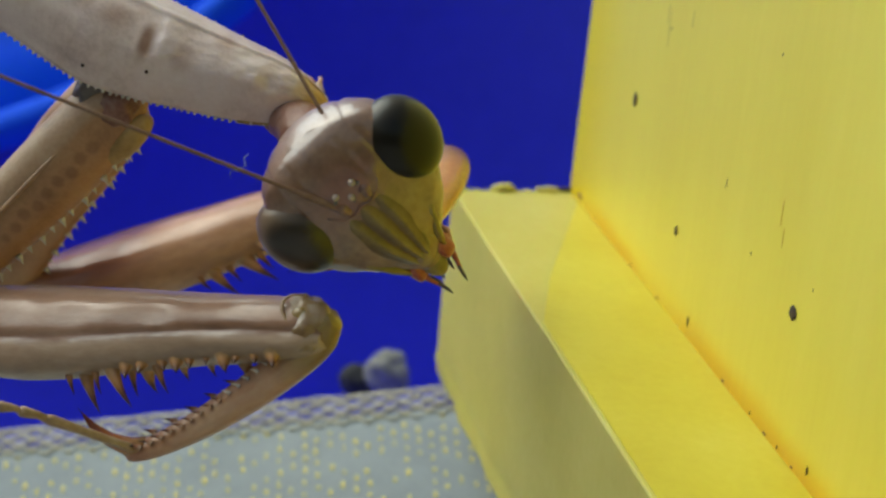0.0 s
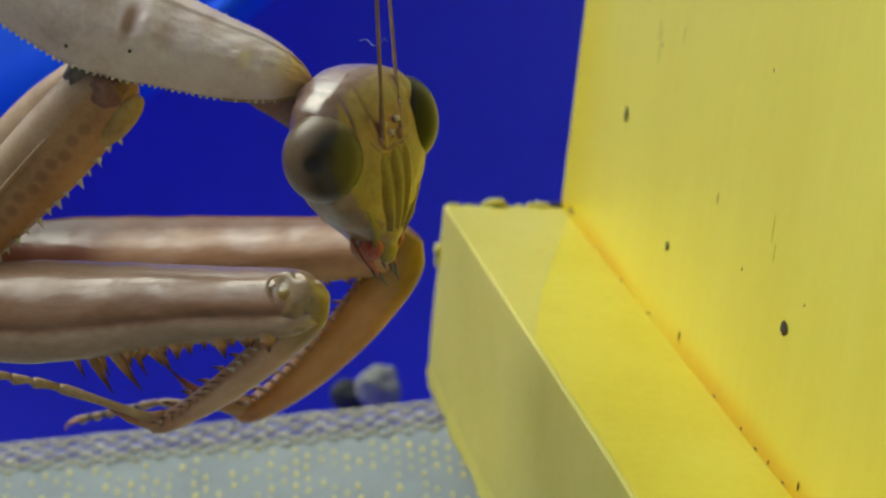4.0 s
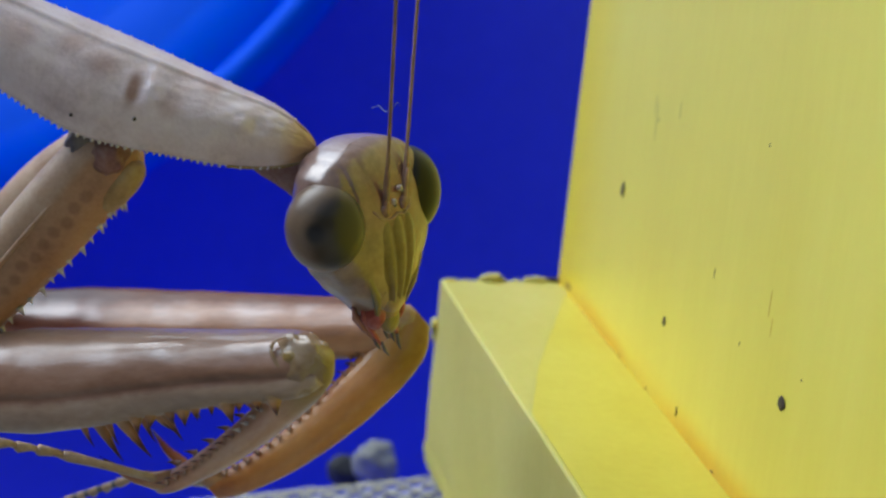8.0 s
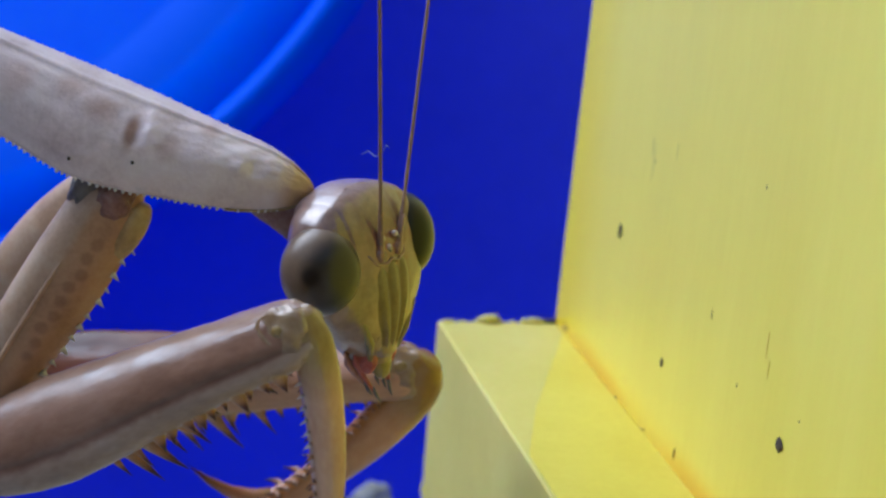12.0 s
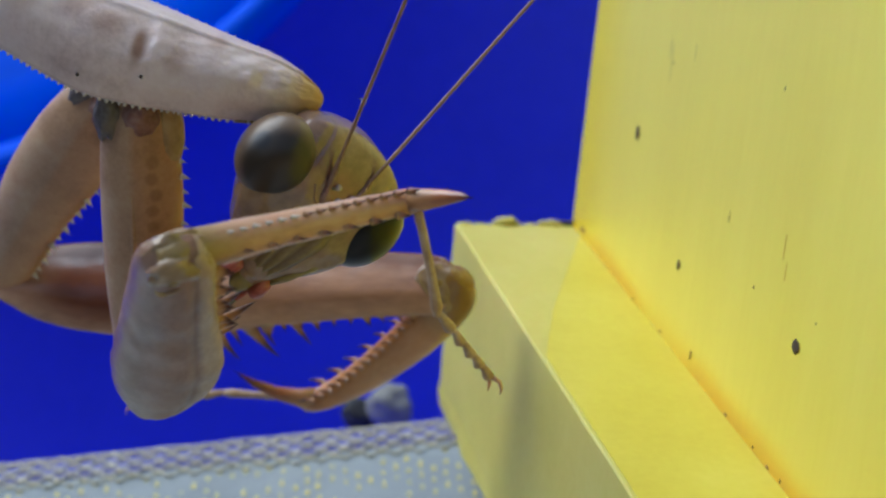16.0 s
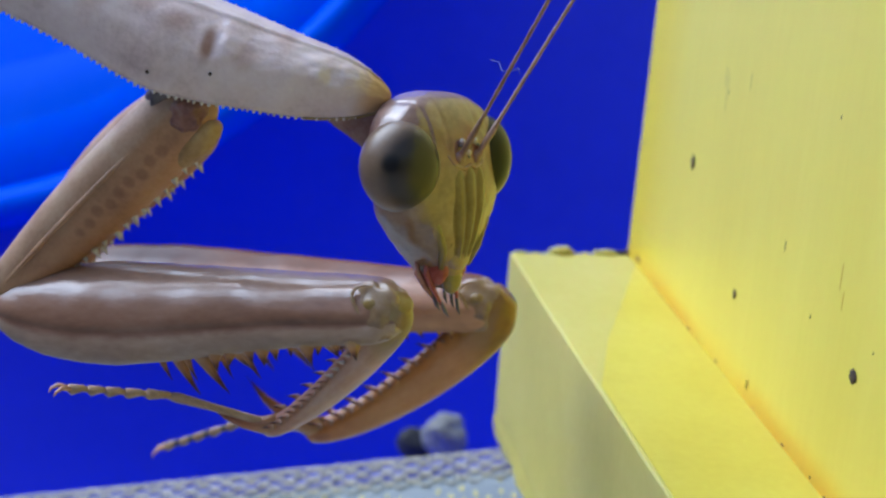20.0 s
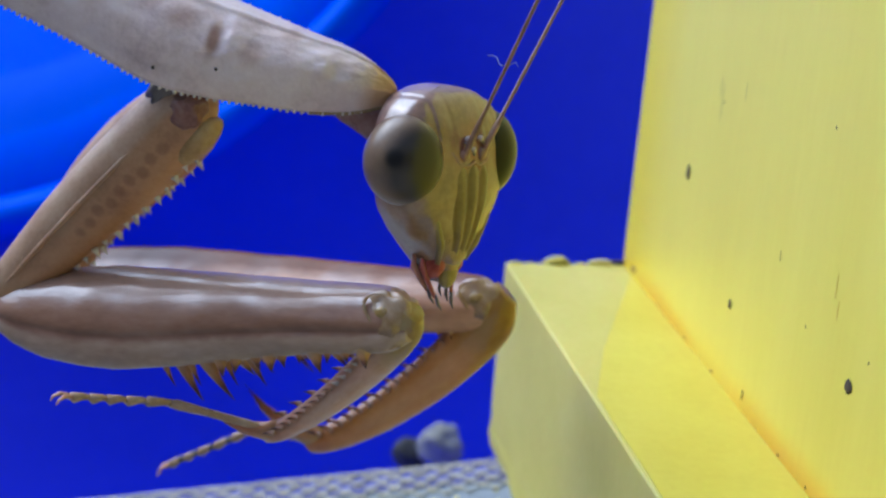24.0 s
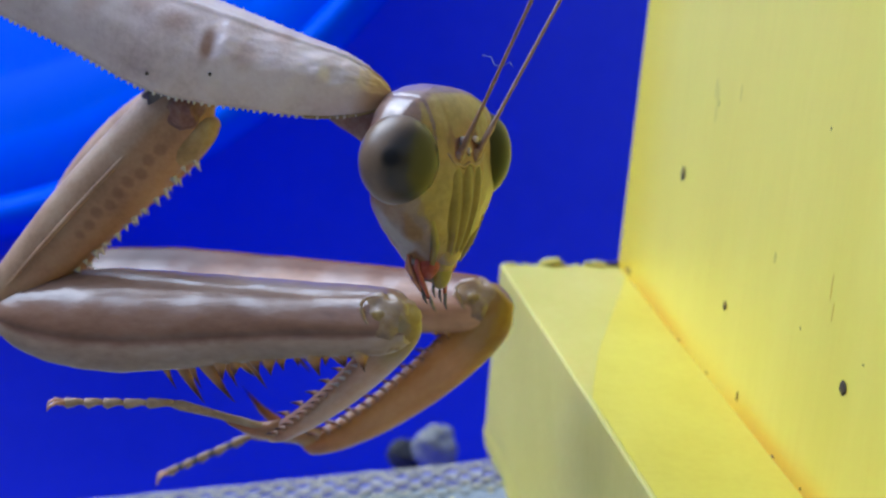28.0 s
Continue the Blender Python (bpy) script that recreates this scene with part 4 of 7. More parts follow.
def make_head():
    rows = [(3.35, 0.6, -1.2, -0.1), (3.15, 1.6, -1.8, 0.5), (2.7, 2.6, -2.2, 0.95), (1.9, 3.25, -2.4, 1.4), (0.9, 3.5, -2.4, 1.72), (-0.2, 3.5, -2.3, 1.9), (-1.2, 3.4, -2.15, 1.95), (-2.2, 2.9, -2.0, 1.9), (-3.2, 2.12, -1.7, 1.75), (-4.1, 1.2, -1.3, 1.5), (-4.9, 0.65, -0.5, 1.25), (-5.3, 0.3, 0.0, 0.95)]
    rings = []
    for z, hw, back, front in smooth_rows(rows, 17):
        r = []
        for i in range(240):
            a = 2 * math.pi * i / 240
            c, s = math.cos(a), math.sin(a)
            f = front if s > 0 else -back
            y = f * abs(s) ** 0.8 * math.copysign(1, s)
            x = hw * math.copysign(abs(c) ** 0.9, c)
            k = 0.03 * noise.noise(Vector((x * 1.3, y * 1.3, z * 1.3)))
            high = min(1.0, max(0.0, (z - 0.4) / 1.0))
            k -= high * (0.045 * math.exp(-((abs(x) - 2.1) / 0.16) ** 2) + 0.035 * math.exp(-((abs(x) - 1.15) / 0.16) ** 2))
            p = Vector((x * (1 + k), y * (1 + k), z))
            r.append(swollen(p))
        rings.append(r)
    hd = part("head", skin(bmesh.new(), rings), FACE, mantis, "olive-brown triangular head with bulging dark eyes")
    parts["head"] = hd
    for s in (-1, 1):
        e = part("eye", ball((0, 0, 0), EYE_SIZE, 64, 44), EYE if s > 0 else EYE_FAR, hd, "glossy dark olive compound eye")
        e.matrix_basis = mm(s * EYE_AT.x, EYE_AT.y, EYE_AT.z, 0, 0, s * EYE_TURN)
        part("cheek_ridge", tube([(s * 2.35, 1.1, -1.2), (s * 1.75, 1.45, -2.3), (s * 1.25, 1.4, -3.4), (s * 0.95, 1.1, -4.3)], [0.12, 0.2, 0.2, 0.12], 10), RIDGE, hd)
        parts["mandible_a" if s > 0 else "mandible_b"] = part("mandible", ball((0, 0, 0), (0.45, 0.58, 0.75), 20, 14, wob=0.15, scale=1.5), MOUTH, hd, "red-brown jaw")
        for k, (dx, dy, ln) in enumerate(((0.95, 0.3, 1.45), (1.1, -0.1, 1.2), (0.7, -0.3, 1.0))):
            pts = [(s * dx, dy, -4.0), (s * (dx + 0.15), dy + 0.1, -4.6), (s * (dx * 0.85), dy + 0.3, -4.6 - ln * 0.5), (s * dx * 0.6, dy + 0.55, -4.5 - ln)]
            part("palp", tube(pts, [0.13, 0.14, 0.12, 0.07], 10), PALP if k else MOUTH, hd, "thin pink feeler beside the mouth")
            part("palp_tip", tube([Vector(pts[-1]) - Vector((0, 0, -0.12)), Vector(pts[-1]) + Vector((-s * 0.1, 0.12, -0.3)), Vector(pts[-1]) + Vector((-s * 0.16, 0.3, -0.55))], [0.08, 0.085, 0.02], 8), HINGE, hd, "dark feeler tip")
        part("antenna_socket", tube([(s * 0.62, 1.4, 0.6), (s * 0.62, 1.9, 0.65)], [0.3, 0.22], 14), SCAPE, hd)
        key = "antenna_a" if s > 0 else "antenna_b"
        n = 60
        pts = [(42 * k / n, 0, 0.3 * math.sin(math.pi * k / n * 0.9) * (1 if s > 0 else -1)) for k in range(n + 1)]
        an = part("antenna", tube(pts, [(0.14 if k < 3 else 0.085 - 0.035 * k / n) * (1.0 + 0.12 * (k % 2)) for k in range(n + 1)], 10), ANTENNA, mantis, "long thin brown thread-like antenna")
        parts[key] = an
        part("scape", tube([(-0.3, 0, 0), (0.15, 0, 0.0), (0.7, 0, 0.02), (1.25, 0, 0.03), (1.5, 0, 0.04)], [0.17, 0.18, 0.12, 0.12, 0.09], 12), SCAPE, an, "pale reddish antenna base")
        if s > 0:
            part("fibre", tube([(4.3, -0.3, -1.2), (4.5, -0.2, -0.7), (4.3, -0.1, -0.3), (4.5, -0.12, 0.1), (4.9, 0.1, 0.5), (4.8, 0.2, 0.75)], [0.014] * 6, 6), PALE, an, "white fluff caught on the antenna")
    for x, z in ((-0.45, 1.3), (0.45, 1.3), (0, 0.8)):
        part("ocellus", ball((x, 1.74, z), (0.16, 0.16, 0.16), 14, 10), GLASSY, hd, "tiny glassy simple eye")
        part("ocellus_rim", ball((x * 1.35, 1.78, z - 0.17), (0.1, 0.1, 0.07), 10, 8), HINGE, hd, "dark rim of a simple eye")
    # striped shield between the eyes and the mouth
    bm, across = bmesh.new(), 33
    grid = []
    for z, half, y in smooth_rows([(0.2, 1.5, 1.7), (-0.3, 1.62, 1.86), (-1.4, 1.5, 1.95), (-2.4, 1.2, 1.87), (-3.3, 0.85, 1.7), (-4.0, 0.6, 1.45)], 5):
        row = []
        for i in range(across):
            u = -1 + 2 * i / (across - 1)
            fold = 0.055 * math.cos(u * math.pi * 4) * (1 - abs(u) ** 4)
            row.append(bm.verts.new((u * half, y + 0.13 + fold - (0.14 * half + 0.04) * u * u - 0.3 * abs(u) ** 10, z)))
        grid.append(row)
    for p, q in zip(grid, grid[1:]):
        for i in range(across - 1):
            bm.faces.new((p[i], p[i + 1], q[i + 1], q[i]))
    shield = part("face_shield", bm, FRONS, hd, "olive face shield with brown lengthwise stripes")
    at = shield.data.attributes.new("band", "FLOAT", "POINT")
    for i in range(len(shield.data.vertices)):
        at.data[i].value = (i % across) / (across - 1)
    shield.modifiers.new("thick", "SOLIDIFY").thickness = 0.25 * MM
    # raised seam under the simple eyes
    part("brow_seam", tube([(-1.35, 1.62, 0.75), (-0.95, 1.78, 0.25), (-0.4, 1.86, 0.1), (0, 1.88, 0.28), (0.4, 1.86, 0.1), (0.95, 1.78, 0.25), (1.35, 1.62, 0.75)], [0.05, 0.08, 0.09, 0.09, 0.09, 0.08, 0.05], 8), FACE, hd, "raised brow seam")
    part("neck_collar", ball((0, -1.9, 0.3), (1.5, 1.1, 1.4), 18, 12, wob=0.15, scale=2), NECK, hd, "reddish neck collar")
    for s in (-1, 1):
        part("suture", tube([(s * 1.15, 1.83, -0.6), (s * 1.22, 1.8, -1.6), (s * 0.95, 1.72, -2.5), (s * 0.9, 1.58, -3.2), (s * 1.0, 1.3, -3.75)], [0.03, 0.05, 0.05, 0.05, 0.03], 8), FURROW, hd, "dark fine seam")
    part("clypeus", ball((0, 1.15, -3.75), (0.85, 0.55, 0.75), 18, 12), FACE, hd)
    part("labrum", ball((0, 0.95, -4.75), (0.55, 0.42, 0.8), 18, 12), RIDGE, hd, "olive upper lip")


make_pronotum()
make_leg("near")
make_leg("far")
make_head()
parts["neck"] = part("neck", limb([(-0.8, 0.9, -0.9, 1.0, 0), (0.2, 0.95, -1.0, 1.1, 0), (0.8, 0.85, -1.2, 1.0, 0), (1.4, 0.95, -1.05, 1.1, 0), (2.2, 0.95, -1.0, 1.1, 0), (3.2, 0.85, -0.9, 1.0, 0), (3.9, 0.4, -0.4, 0.5, 0)], wob=0.15), NECK, mantis, "wrinkled reddish neck skin")

# ---- motions ----
def motions():
    """The animal's parts, each in its parent's space, in millimetres and degrees."""
    walk(parts["near_coxa"], [(0, mm(-13.94, 92.00, 6.63, -16.5, 39.9, 155.3)), (0.5, mm(-13.91, 92.00, 6.66, -16.5, 39.9, 155.2)), (1, mm(-13.87, 92.00, 6.69, -16.6, 39.9, 155.1)), (1.5, mm(-13.82, 92.00, 6.71, -17.2, 39.3, 154.0)), (2, mm(-13.76, 92.00, 6.72, -17.7, 38.7, 152.9)), (2.5, mm(-14.07, 92.00, 7.12, -20.5, 38.0, 148.8)), (3, mm(-14.06, 92.00, 7.29, -20.3, 38.4, 149.2)), (3.5, mm(-14.03, 92.00, 7.67, -20.0, 39.2, 150.1)), (4, mm(-13.99, 92.00, 8.13, -19.5, 40.2, 151.2)), (4.5, mm(-13.96, 92.00, 8.51, -19.1, 41.1, 152.2)), (5, mm(-13.94, 92.00, 8.67, -18.9, 41.4, 152.6)), (5.5, mm(-13.83, 92.00, 8.74, -19.3, 41.4, 152.1)), (6, mm(-13.62, 92.00, 8.85, -20.0, 41.4, 151.1)), (6.5, mm(-13.50, 92.00, 8.91, -20.4, 41.4, 150.6)), (7, mm(-13.59, 92.00, 8.81, -20.3, 41.4, 150.7)), (7.5, mm(-13.74, 92.00, 8.61, -20.2, 41.5, 151.0)), (8, mm(-13.83, 92.00, 8.51, -20.1, 41.5, 151.1)), (8.5, mm(-13.70, 92.00, 8.57, -20.5, 41.4, 150.5)), (9, mm(-13.57, 92.00, 8.64, -20.9, 41.3, 149.9)), (9.5, mm(-13.56, 92.00, 8.62, -21.0, 41.7, 150.0)), (10, mm(-13.54, 92.00, 8.57, -21.3, 42.7, 150.1)), (10.5, mm(-13.52, 92.00, 8.53, -21.6, 43.7, 150.2)), (11, mm(-13.51, 92.00, 8.51, -21.7, 44.1, 150.2)), (11.5, mm(-13.55, 92.00, 8.42, -22.0, 47.7, 151.3)), (12, mm(-13.58, 92.00, 8.34, -22.0, 51.3, 152.6)), (12.25, mm(-13.49, 92.00, 8.08, -40.4, 63.1, 136.4)), (12.5, mm(-13.39, 92.00, 7.82, -75.1, 70.9, 104.1)), (12.75, mm(-13.58, 92.00, 7.85, -80.0, 71.3, 99.4)), (13, mm(-13.77, 92.00, 7.87, -85.1, 71.5, 94.7)), (13.25, mm(-13.67, 92.00, 7.90, -136.1, 78.3, 44.5)), (13.5, mm(-13.57, 92.00, 7.92, 172.8, 72.0, -7.5)), (14, mm(-13.55, 92.00, 7.90, -173.6, 74.7, 6.6)), (14.5, mm(-13.52, 92.00, 7.84, -130.0, 75.6, 50.9)), (15, mm(-13.48, 92.00, 7.79, -97.8, 69.5, 82.7)), (15.5, mm(-13.46, 92.00, 7.77, -89.2, 65.8, 90.7)), (16, mm(-13.45, 92.00, 7.88, -84.8, 63.6, 94.7)), (16.5, mm(-13.57, 92.00, 7.90, -76.4, 58.3, 101.6)), (17, mm(-13.69, 92.00, 7.91, -69.4, 52.8, 106.7)), (17.25, mm(-13.68, 92.00, 8.08, -59.3, 49.5, 114.3)), (17.5, mm(-13.67, 92.00, 8.24, -50.1, 45.8, 121.0)), (17.75, mm(-13.75, 92.00, 8.48, -33.2, 41.0, 135.1)), (18, mm(-13.83, 92.00, 8.72, -20.3, 34.7, 147.0)), (18.25, mm(-13.64, 92.00, 9.01, -20.4, 34.6, 146.8)), (18.5, mm(-13.45, 92.00, 9.31, -20.5, 34.5, 146.6)), (19, mm(-13.45, 92.00, 9.29, -20.5, 34.5, 146.6)), (19.5, mm(-13.44, 92.00, 9.25, -20.5, 34.5, 146.6)), (20.5, mm(-13.43, 92.00, 9.24, -20.5, 34.5, 146.6)), (21, mm(-13.41, 92.00, 9.29, -20.5, 34.6, 146.6)), (21.5, mm(-13.39, 92.00, 9.37, -20.5, 34.7, 146.7)), (22, mm(-13.35, 92.00, 9.45, -20.5, 34.9, 146.8)), (22.5, mm(-13.31, 92.00, 9.55, -20.5, 35.0, 147.0)), (23, mm(-13.28, 92.00, 9.65, -20.5, 35.2, 147.1)), (23.5, mm(-13.24, 92.00, 9.74, -20.4, 35.3, 147.2)), (24, mm(-13.22, 92.00, 9.81, -20.4, 35.4, 147.3)), (24.5, mm(-13.20, 92.00, 9.86, -20.4, 35.5, 147.3)), (26, mm(-13.18, 92.00, 9.87, -20.6, 35.7, 147.2)), (27, mm(-13.15, 92.00, 9.86, -21.1, 36.0, 146.7)), (28, mm(-13.14, 92.00, 9.86, -21.3, 36.2, 146.5))])
    walk(parts["near_femur"], [(0, mm(-24.53, 96.87, -3.13, -21.9, 0.7, -27.9)), (0.5, mm(-24.49, 96.89, -3.10, -21.2, 0.7, -27.6)), (1, mm(-24.45, 96.90, -3.07, -20.6, 0.7, -27.4)), (1.5, mm(-24.39, 97.15, -2.93, -18.2, 0.8, -27.5)), (2, mm(-24.32, 97.40, -2.78, -15.9, 0.8, -27.6)), (2.5, mm(-24.31, 98.20, -2.24, -12.8, -0.0, -29.4)), (3, mm(-24.29, 98.11, -2.15, -10.2, 0.0, -29.6)), (3.5, mm(-24.23, 97.87, -1.94, -6.7, 0.1, -29.9)), (4, mm(-24.16, 97.59, -1.69, -2.7, 0.1, -30.3)), (4.5, mm(-24.09, 97.35, -1.47, 1.1, 0.2, -30.6)), (5, mm(-24.07, 97.25, -1.38, 1.8, 0.2, -30.8)), (5.5, mm(-23.90, 97.34, -1.31, 1.7, -0.1, -30.7)), (6, mm(-23.60, 97.51, -1.20, 1.4, -0.7, -30.6)), (6.5, mm(-23.44, 97.60, -1.13, 1.3, -0.9, -30.6)), (7, mm(-23.53, 97.58, -1.25, 1.2, -1.0, -30.5)), (7.5, mm(-23.70, 97.52, -1.45, 1.1, -1.0, -30.4)), (8, mm(-23.80, 97.50, -1.57, 1.1, -1.1, -30.3)), (8.5, mm(-23.63, 97.61, -1.48, 1.3, -1.0, -30.5)), (9, mm(-23.45, 97.72, -1.39, 1.5, -1.0, -30.7)), (9.5, mm(-23.38, 97.68, -1.50, 1.5, -1.7, -30.6)), (10, mm(-23.22, 97.57, -1.74, 1.5, -3.1, -30.4)), (10.5, mm(-23.05, 97.47, -1.97, 1.5, -4.6, -30.3)), (11, mm(-22.98, 97.42, -2.07, 1.5, -5.2, -30.2)), (11.5, mm(-22.52, 96.91, -2.82, 9.4, -9.8, -33.3)), (12, mm(-22.02, 96.37, -3.53, 17.3, -14.4, -36.5)), (12.25, mm(-18.47, 96.75, -5.47, 30.1, -20.5, -45.5)), (12.5, mm(-14.60, 96.83, -6.54, 46.5, -26.0, -55.1)), (12.75, mm(-14.38, 96.82, -6.55, 52.5, -24.3, -56.2)), (13, mm(-14.16, 96.80, -6.54, 59.5, -22.6, -57.2)), (13.25, mm(-11.47, 94.16, -6.99, 70.8, -23.4, -67.1)), (13.5, mm(-8.91, 91.38, -6.54, 81.8, -23.6, -77.1)), (14, mm(-9.56, 92.46, -6.76, 85.0, -23.0, -77.3)), (14.5, mm(-11.14, 94.92, -6.88, 91.7, -21.7, -77.9)), (15, mm(-12.81, 97.27, -6.45, 97.8, -20.4, -78.4)), (15.5, mm(-13.54, 98.24, -6.09, 100.4, -19.8, -78.7)), (16, mm(-14.00, 98.73, -5.73, 104.6, -18.2, -78.8)), (16.5, mm(-15.18, 99.81, -5.04, 92.4, -14.9, -73.7)), (17, mm(-16.33, 100.80, -4.20, 78.9, -11.5, -68.8)), (17.25, mm(-17.75, 100.99, -3.48, 75.0, -8.8, -65.5)), (17.5, mm(-19.13, 101.09, -2.65, 73.8, -6.0, -62.2)), (17.75, mm(-21.88, 100.10, -1.49, 52.1, -4.2, -50.0)), (18, mm(-24.31, 98.80, 0.06, 22.8, -2.1, -37.8)), (18.25, mm(-24.11, 98.85, 0.38, 16.3, -1.1, -35.1)), (18.5, mm(-23.91, 98.90, 0.70, 7.1, -0.1, -32.3)), (19, mm(-23.91, 98.90, 0.68, 6.1, 0.4, -31.2)), (19.5, mm(-23.90, 98.90, 0.63, 4.2, 1.3, -29.3)), (20, mm(-23.89, 98.90, 0.61, 3.2, 1.8, -28.3)), (20.5, mm(-23.88, 98.90, 0.62, 3.1, 1.8, -28.2)), (21, mm(-23.86, 98.88, 0.66, 3.0, 1.9, -28.1)), (21.5, mm(-23.83, 98.85, 0.70, 2.8, 2.0, -27.8)), (22, mm(-23.79, 98.82, 0.76, 2.6, 2.1, -27.4)), (22.5, mm(-23.75, 98.79, 0.82, 2.3, 2.3, -27.1)), (23, mm(-23.71, 98.75, 0.89, 2.1, 2.4, -26.7)), (23.5, mm(-23.67, 98.72, 0.95, 1.8, 2.6, -26.4)), (24, mm(-23.63, 98.69, 0.99, 1.6, 2.7, -26.1)), (24.5, mm(-23.61, 98.67, 1.03, 1.5, 2.8, -25.9)), (25.5, mm(-23.59, 98.68, 1.03, 1.6, 2.8, -25.9)), (26, mm(-23.54, 98.69, 1.00, 1.9, 2.7, -26.1)), (26.5, mm(-23.49, 98.72, 0.96, 2.4, 2.6, -26.4)), (27, mm(-23.43, 98.74, 0.93, 2.9, 2.6, -26.6)), (27.5, mm(-23.39, 98.76, 0.90, 3.2, 2.5, -26.8)), (28, mm(-23.37, 98.77, 0.89, 3.4, 2.5, -26.9))])
    walk(parts["near_tibia"], [(0, mm(-5.26, 86.67, -3.38, 149.5, 32.0, 154.7)), (0.5, mm(-5.17, 86.78, -3.36, 149.4, 32.0, 154.7)), (1, mm(-5.08, 86.89, -3.34, 149.3, 32.1, 154.7)), (1.5, mm(-5.05, 87.09, -3.21, 145.2, 32.4, 151.7)), (2, mm(-5.01, 87.29, -3.08, 141.4, 32.6, 148.7)), (2.5, mm(-5.32, 87.50, -2.23, 138.2, 33.4, 145.7)), (3, mm(-5.32, 87.35, -2.16, 136.7, 33.1, 144.7)), (3.5, mm(-5.33, 87.01, -1.97, 133.4, 32.3, 142.3)), (4, mm(-5.34, 86.59, -1.73, 129.6, 31.3, 139.4)), (4.5, mm(-5.34, 86.24, -1.54, 126.5, 30.4, 137.1)), (5, mm(-5.34, 86.09, -1.45, 125.3, 30.0, 136.1)), (5.5, mm(-5.17, 86.20, -1.28, 125.5, 30.1, 136.5)), (6, mm(-4.84, 86.41, -0.95, 125.7, 30.2, 137.3)), (6.5, mm(-4.67, 86.52, -0.77, 125.9, 30.3, 137.8)), (7, mm(-4.75, 86.51, -0.87, 126.0, 30.3, 137.9)), (7.5, mm(-4.90, 86.50, -1.06, 126.2, 30.5, 138.1)), (8, mm(-4.99, 86.49, -1.16, 126.3, 30.5, 138.2)), (8.5, mm(-4.85, 86.54, -1.08, 125.8, 30.3, 137.8)), (9, mm(-4.72, 86.58, -1.00, 125.4, 30.2, 137.4)), (9.5, mm(-4.63, 86.57, -0.86, 125.4, 30.9, 137.6)), (10, mm(-4.45, 86.54, -0.55, 125.6, 32.5, 138.1)), (10.5, mm(-4.28, 86.52, -0.24, 125.8, 34.0, 138.6)), (11, mm(-4.21, 86.52, -0.10, 125.9, 34.7, 138.8)), (11.5, mm(-4.57, 85.11, 0.90, 116.7, 53.1, 120.3)), (12, mm(-5.06, 83.80, 1.90, 84.5, 65.1, 81.8)), (12.25, mm(-4.16, 82.19, 2.15, 71.2, 54.7, 72.8)), (12.5, mm(-3.41, 80.75, 3.03, 58.5, 43.9, 67.6)), (12.75, mm(-3.33, 80.31, 2.44, 58.9, 37.2, 69.8)), (13, mm(-3.27, 79.88, 1.84, 59.3, 30.5, 71.6)), (13.25, mm(-3.69, 75.73, 1.67, 49.9, 25.4, 62.7)), (13.5, mm(-4.45, 71.91, 2.18, 39.8, 19.7, 54.5)), (14, mm(-5.16, 72.88, 1.75, 4.7, 15.7, 50.6)), (14.5, mm(-6.89, 75.12, 1.18, -30.3, 6.3, 42.0)), (15, mm(-8.71, 77.26, 1.15, -63.7, -3.4, 33.7)), (15.5, mm(-9.51, 78.13, 1.30, -90.5, -7.5, 30.1)), (16, mm(-9.96, 78.42, 1.08, -87.1, -12.5, 28.4)), (16.5, mm(-9.27, 79.59, 0.56, -76.4, -10.9, 29.5)), (17, mm(-8.61, 80.88, 0.14, -65.8, -9.3, 30.5)), (17.25, mm(-8.81, 81.39, -0.16, -30.4, -6.9, 25.0)), (17.5, mm(-9.02, 81.91, -0.37, 20.1, -4.5, 19.5)), (17.75, mm(-7.90, 83.45, 0.09, 52.2, 25.9, 47.4)), (18, mm(-7.11, 85.44, 0.86, 97.6, 47.8, 91.5)), (18.25, mm(-6.27, 86.33, 0.80, 108.0, 41.4, 107.5)), (18.5, mm(-5.48, 87.26, 0.73, 114.0, 33.2, 120.3)), (19, mm(-5.27, 87.59, 0.53, 115.7, 32.5, 122.6)), (19.5, mm(-4.90, 88.22, 0.15, 118.7, 31.3, 126.9)), (20, mm(-4.71, 88.57, -0.05, 120.2, 30.5, 129.1)), (20.5, mm(-4.69, 88.58, -0.05, 120.3, 30.5, 129.2)), (21, mm(-4.63, 88.63, -0.05, 120.5, 30.4, 129.5)), (21.5, mm(-4.55, 88.70, -0.05, 120.9, 30.3, 129.9)), (22, mm(-4.46, 88.78, -0.05, 121.3, 30.1, 130.4)), (22.5, mm(-4.35, 88.87, -0.04, 121.7, 30.0, 131.0)), (23, mm(-4.25, 88.96, -0.04, 122.2, 29.8, 131.6)), (23.5, mm(-4.16, 89.04, -0.04, 122.6, 29.6, 132.1)), (24, mm(-4.08, 89.11, -0.04, 122.9, 29.5, 132.5)), (24.5, mm(-4.03, 89.16, -0.03, 123.1, 29.4, 132.8)), (25.5, mm(-4.01, 89.15, -0.03, 123.0, 29.4, 132.7)), (26, mm(-3.99, 89.11, -0.04, 122.5, 29.3, 132.2)), (26.5, mm(-3.98, 89.04, -0.04, 121.8, 29.2, 131.5)), (27, mm(-3.97, 88.98, -0.04, 121.1, 29.0, 130.8)), (27.5, mm(-3.95, 88.93, -0.04, 120.6, 28.9, 130.3)), (28, mm(-3.95, 88.91, -0.05, 120.4, 28.9, 130.1))])
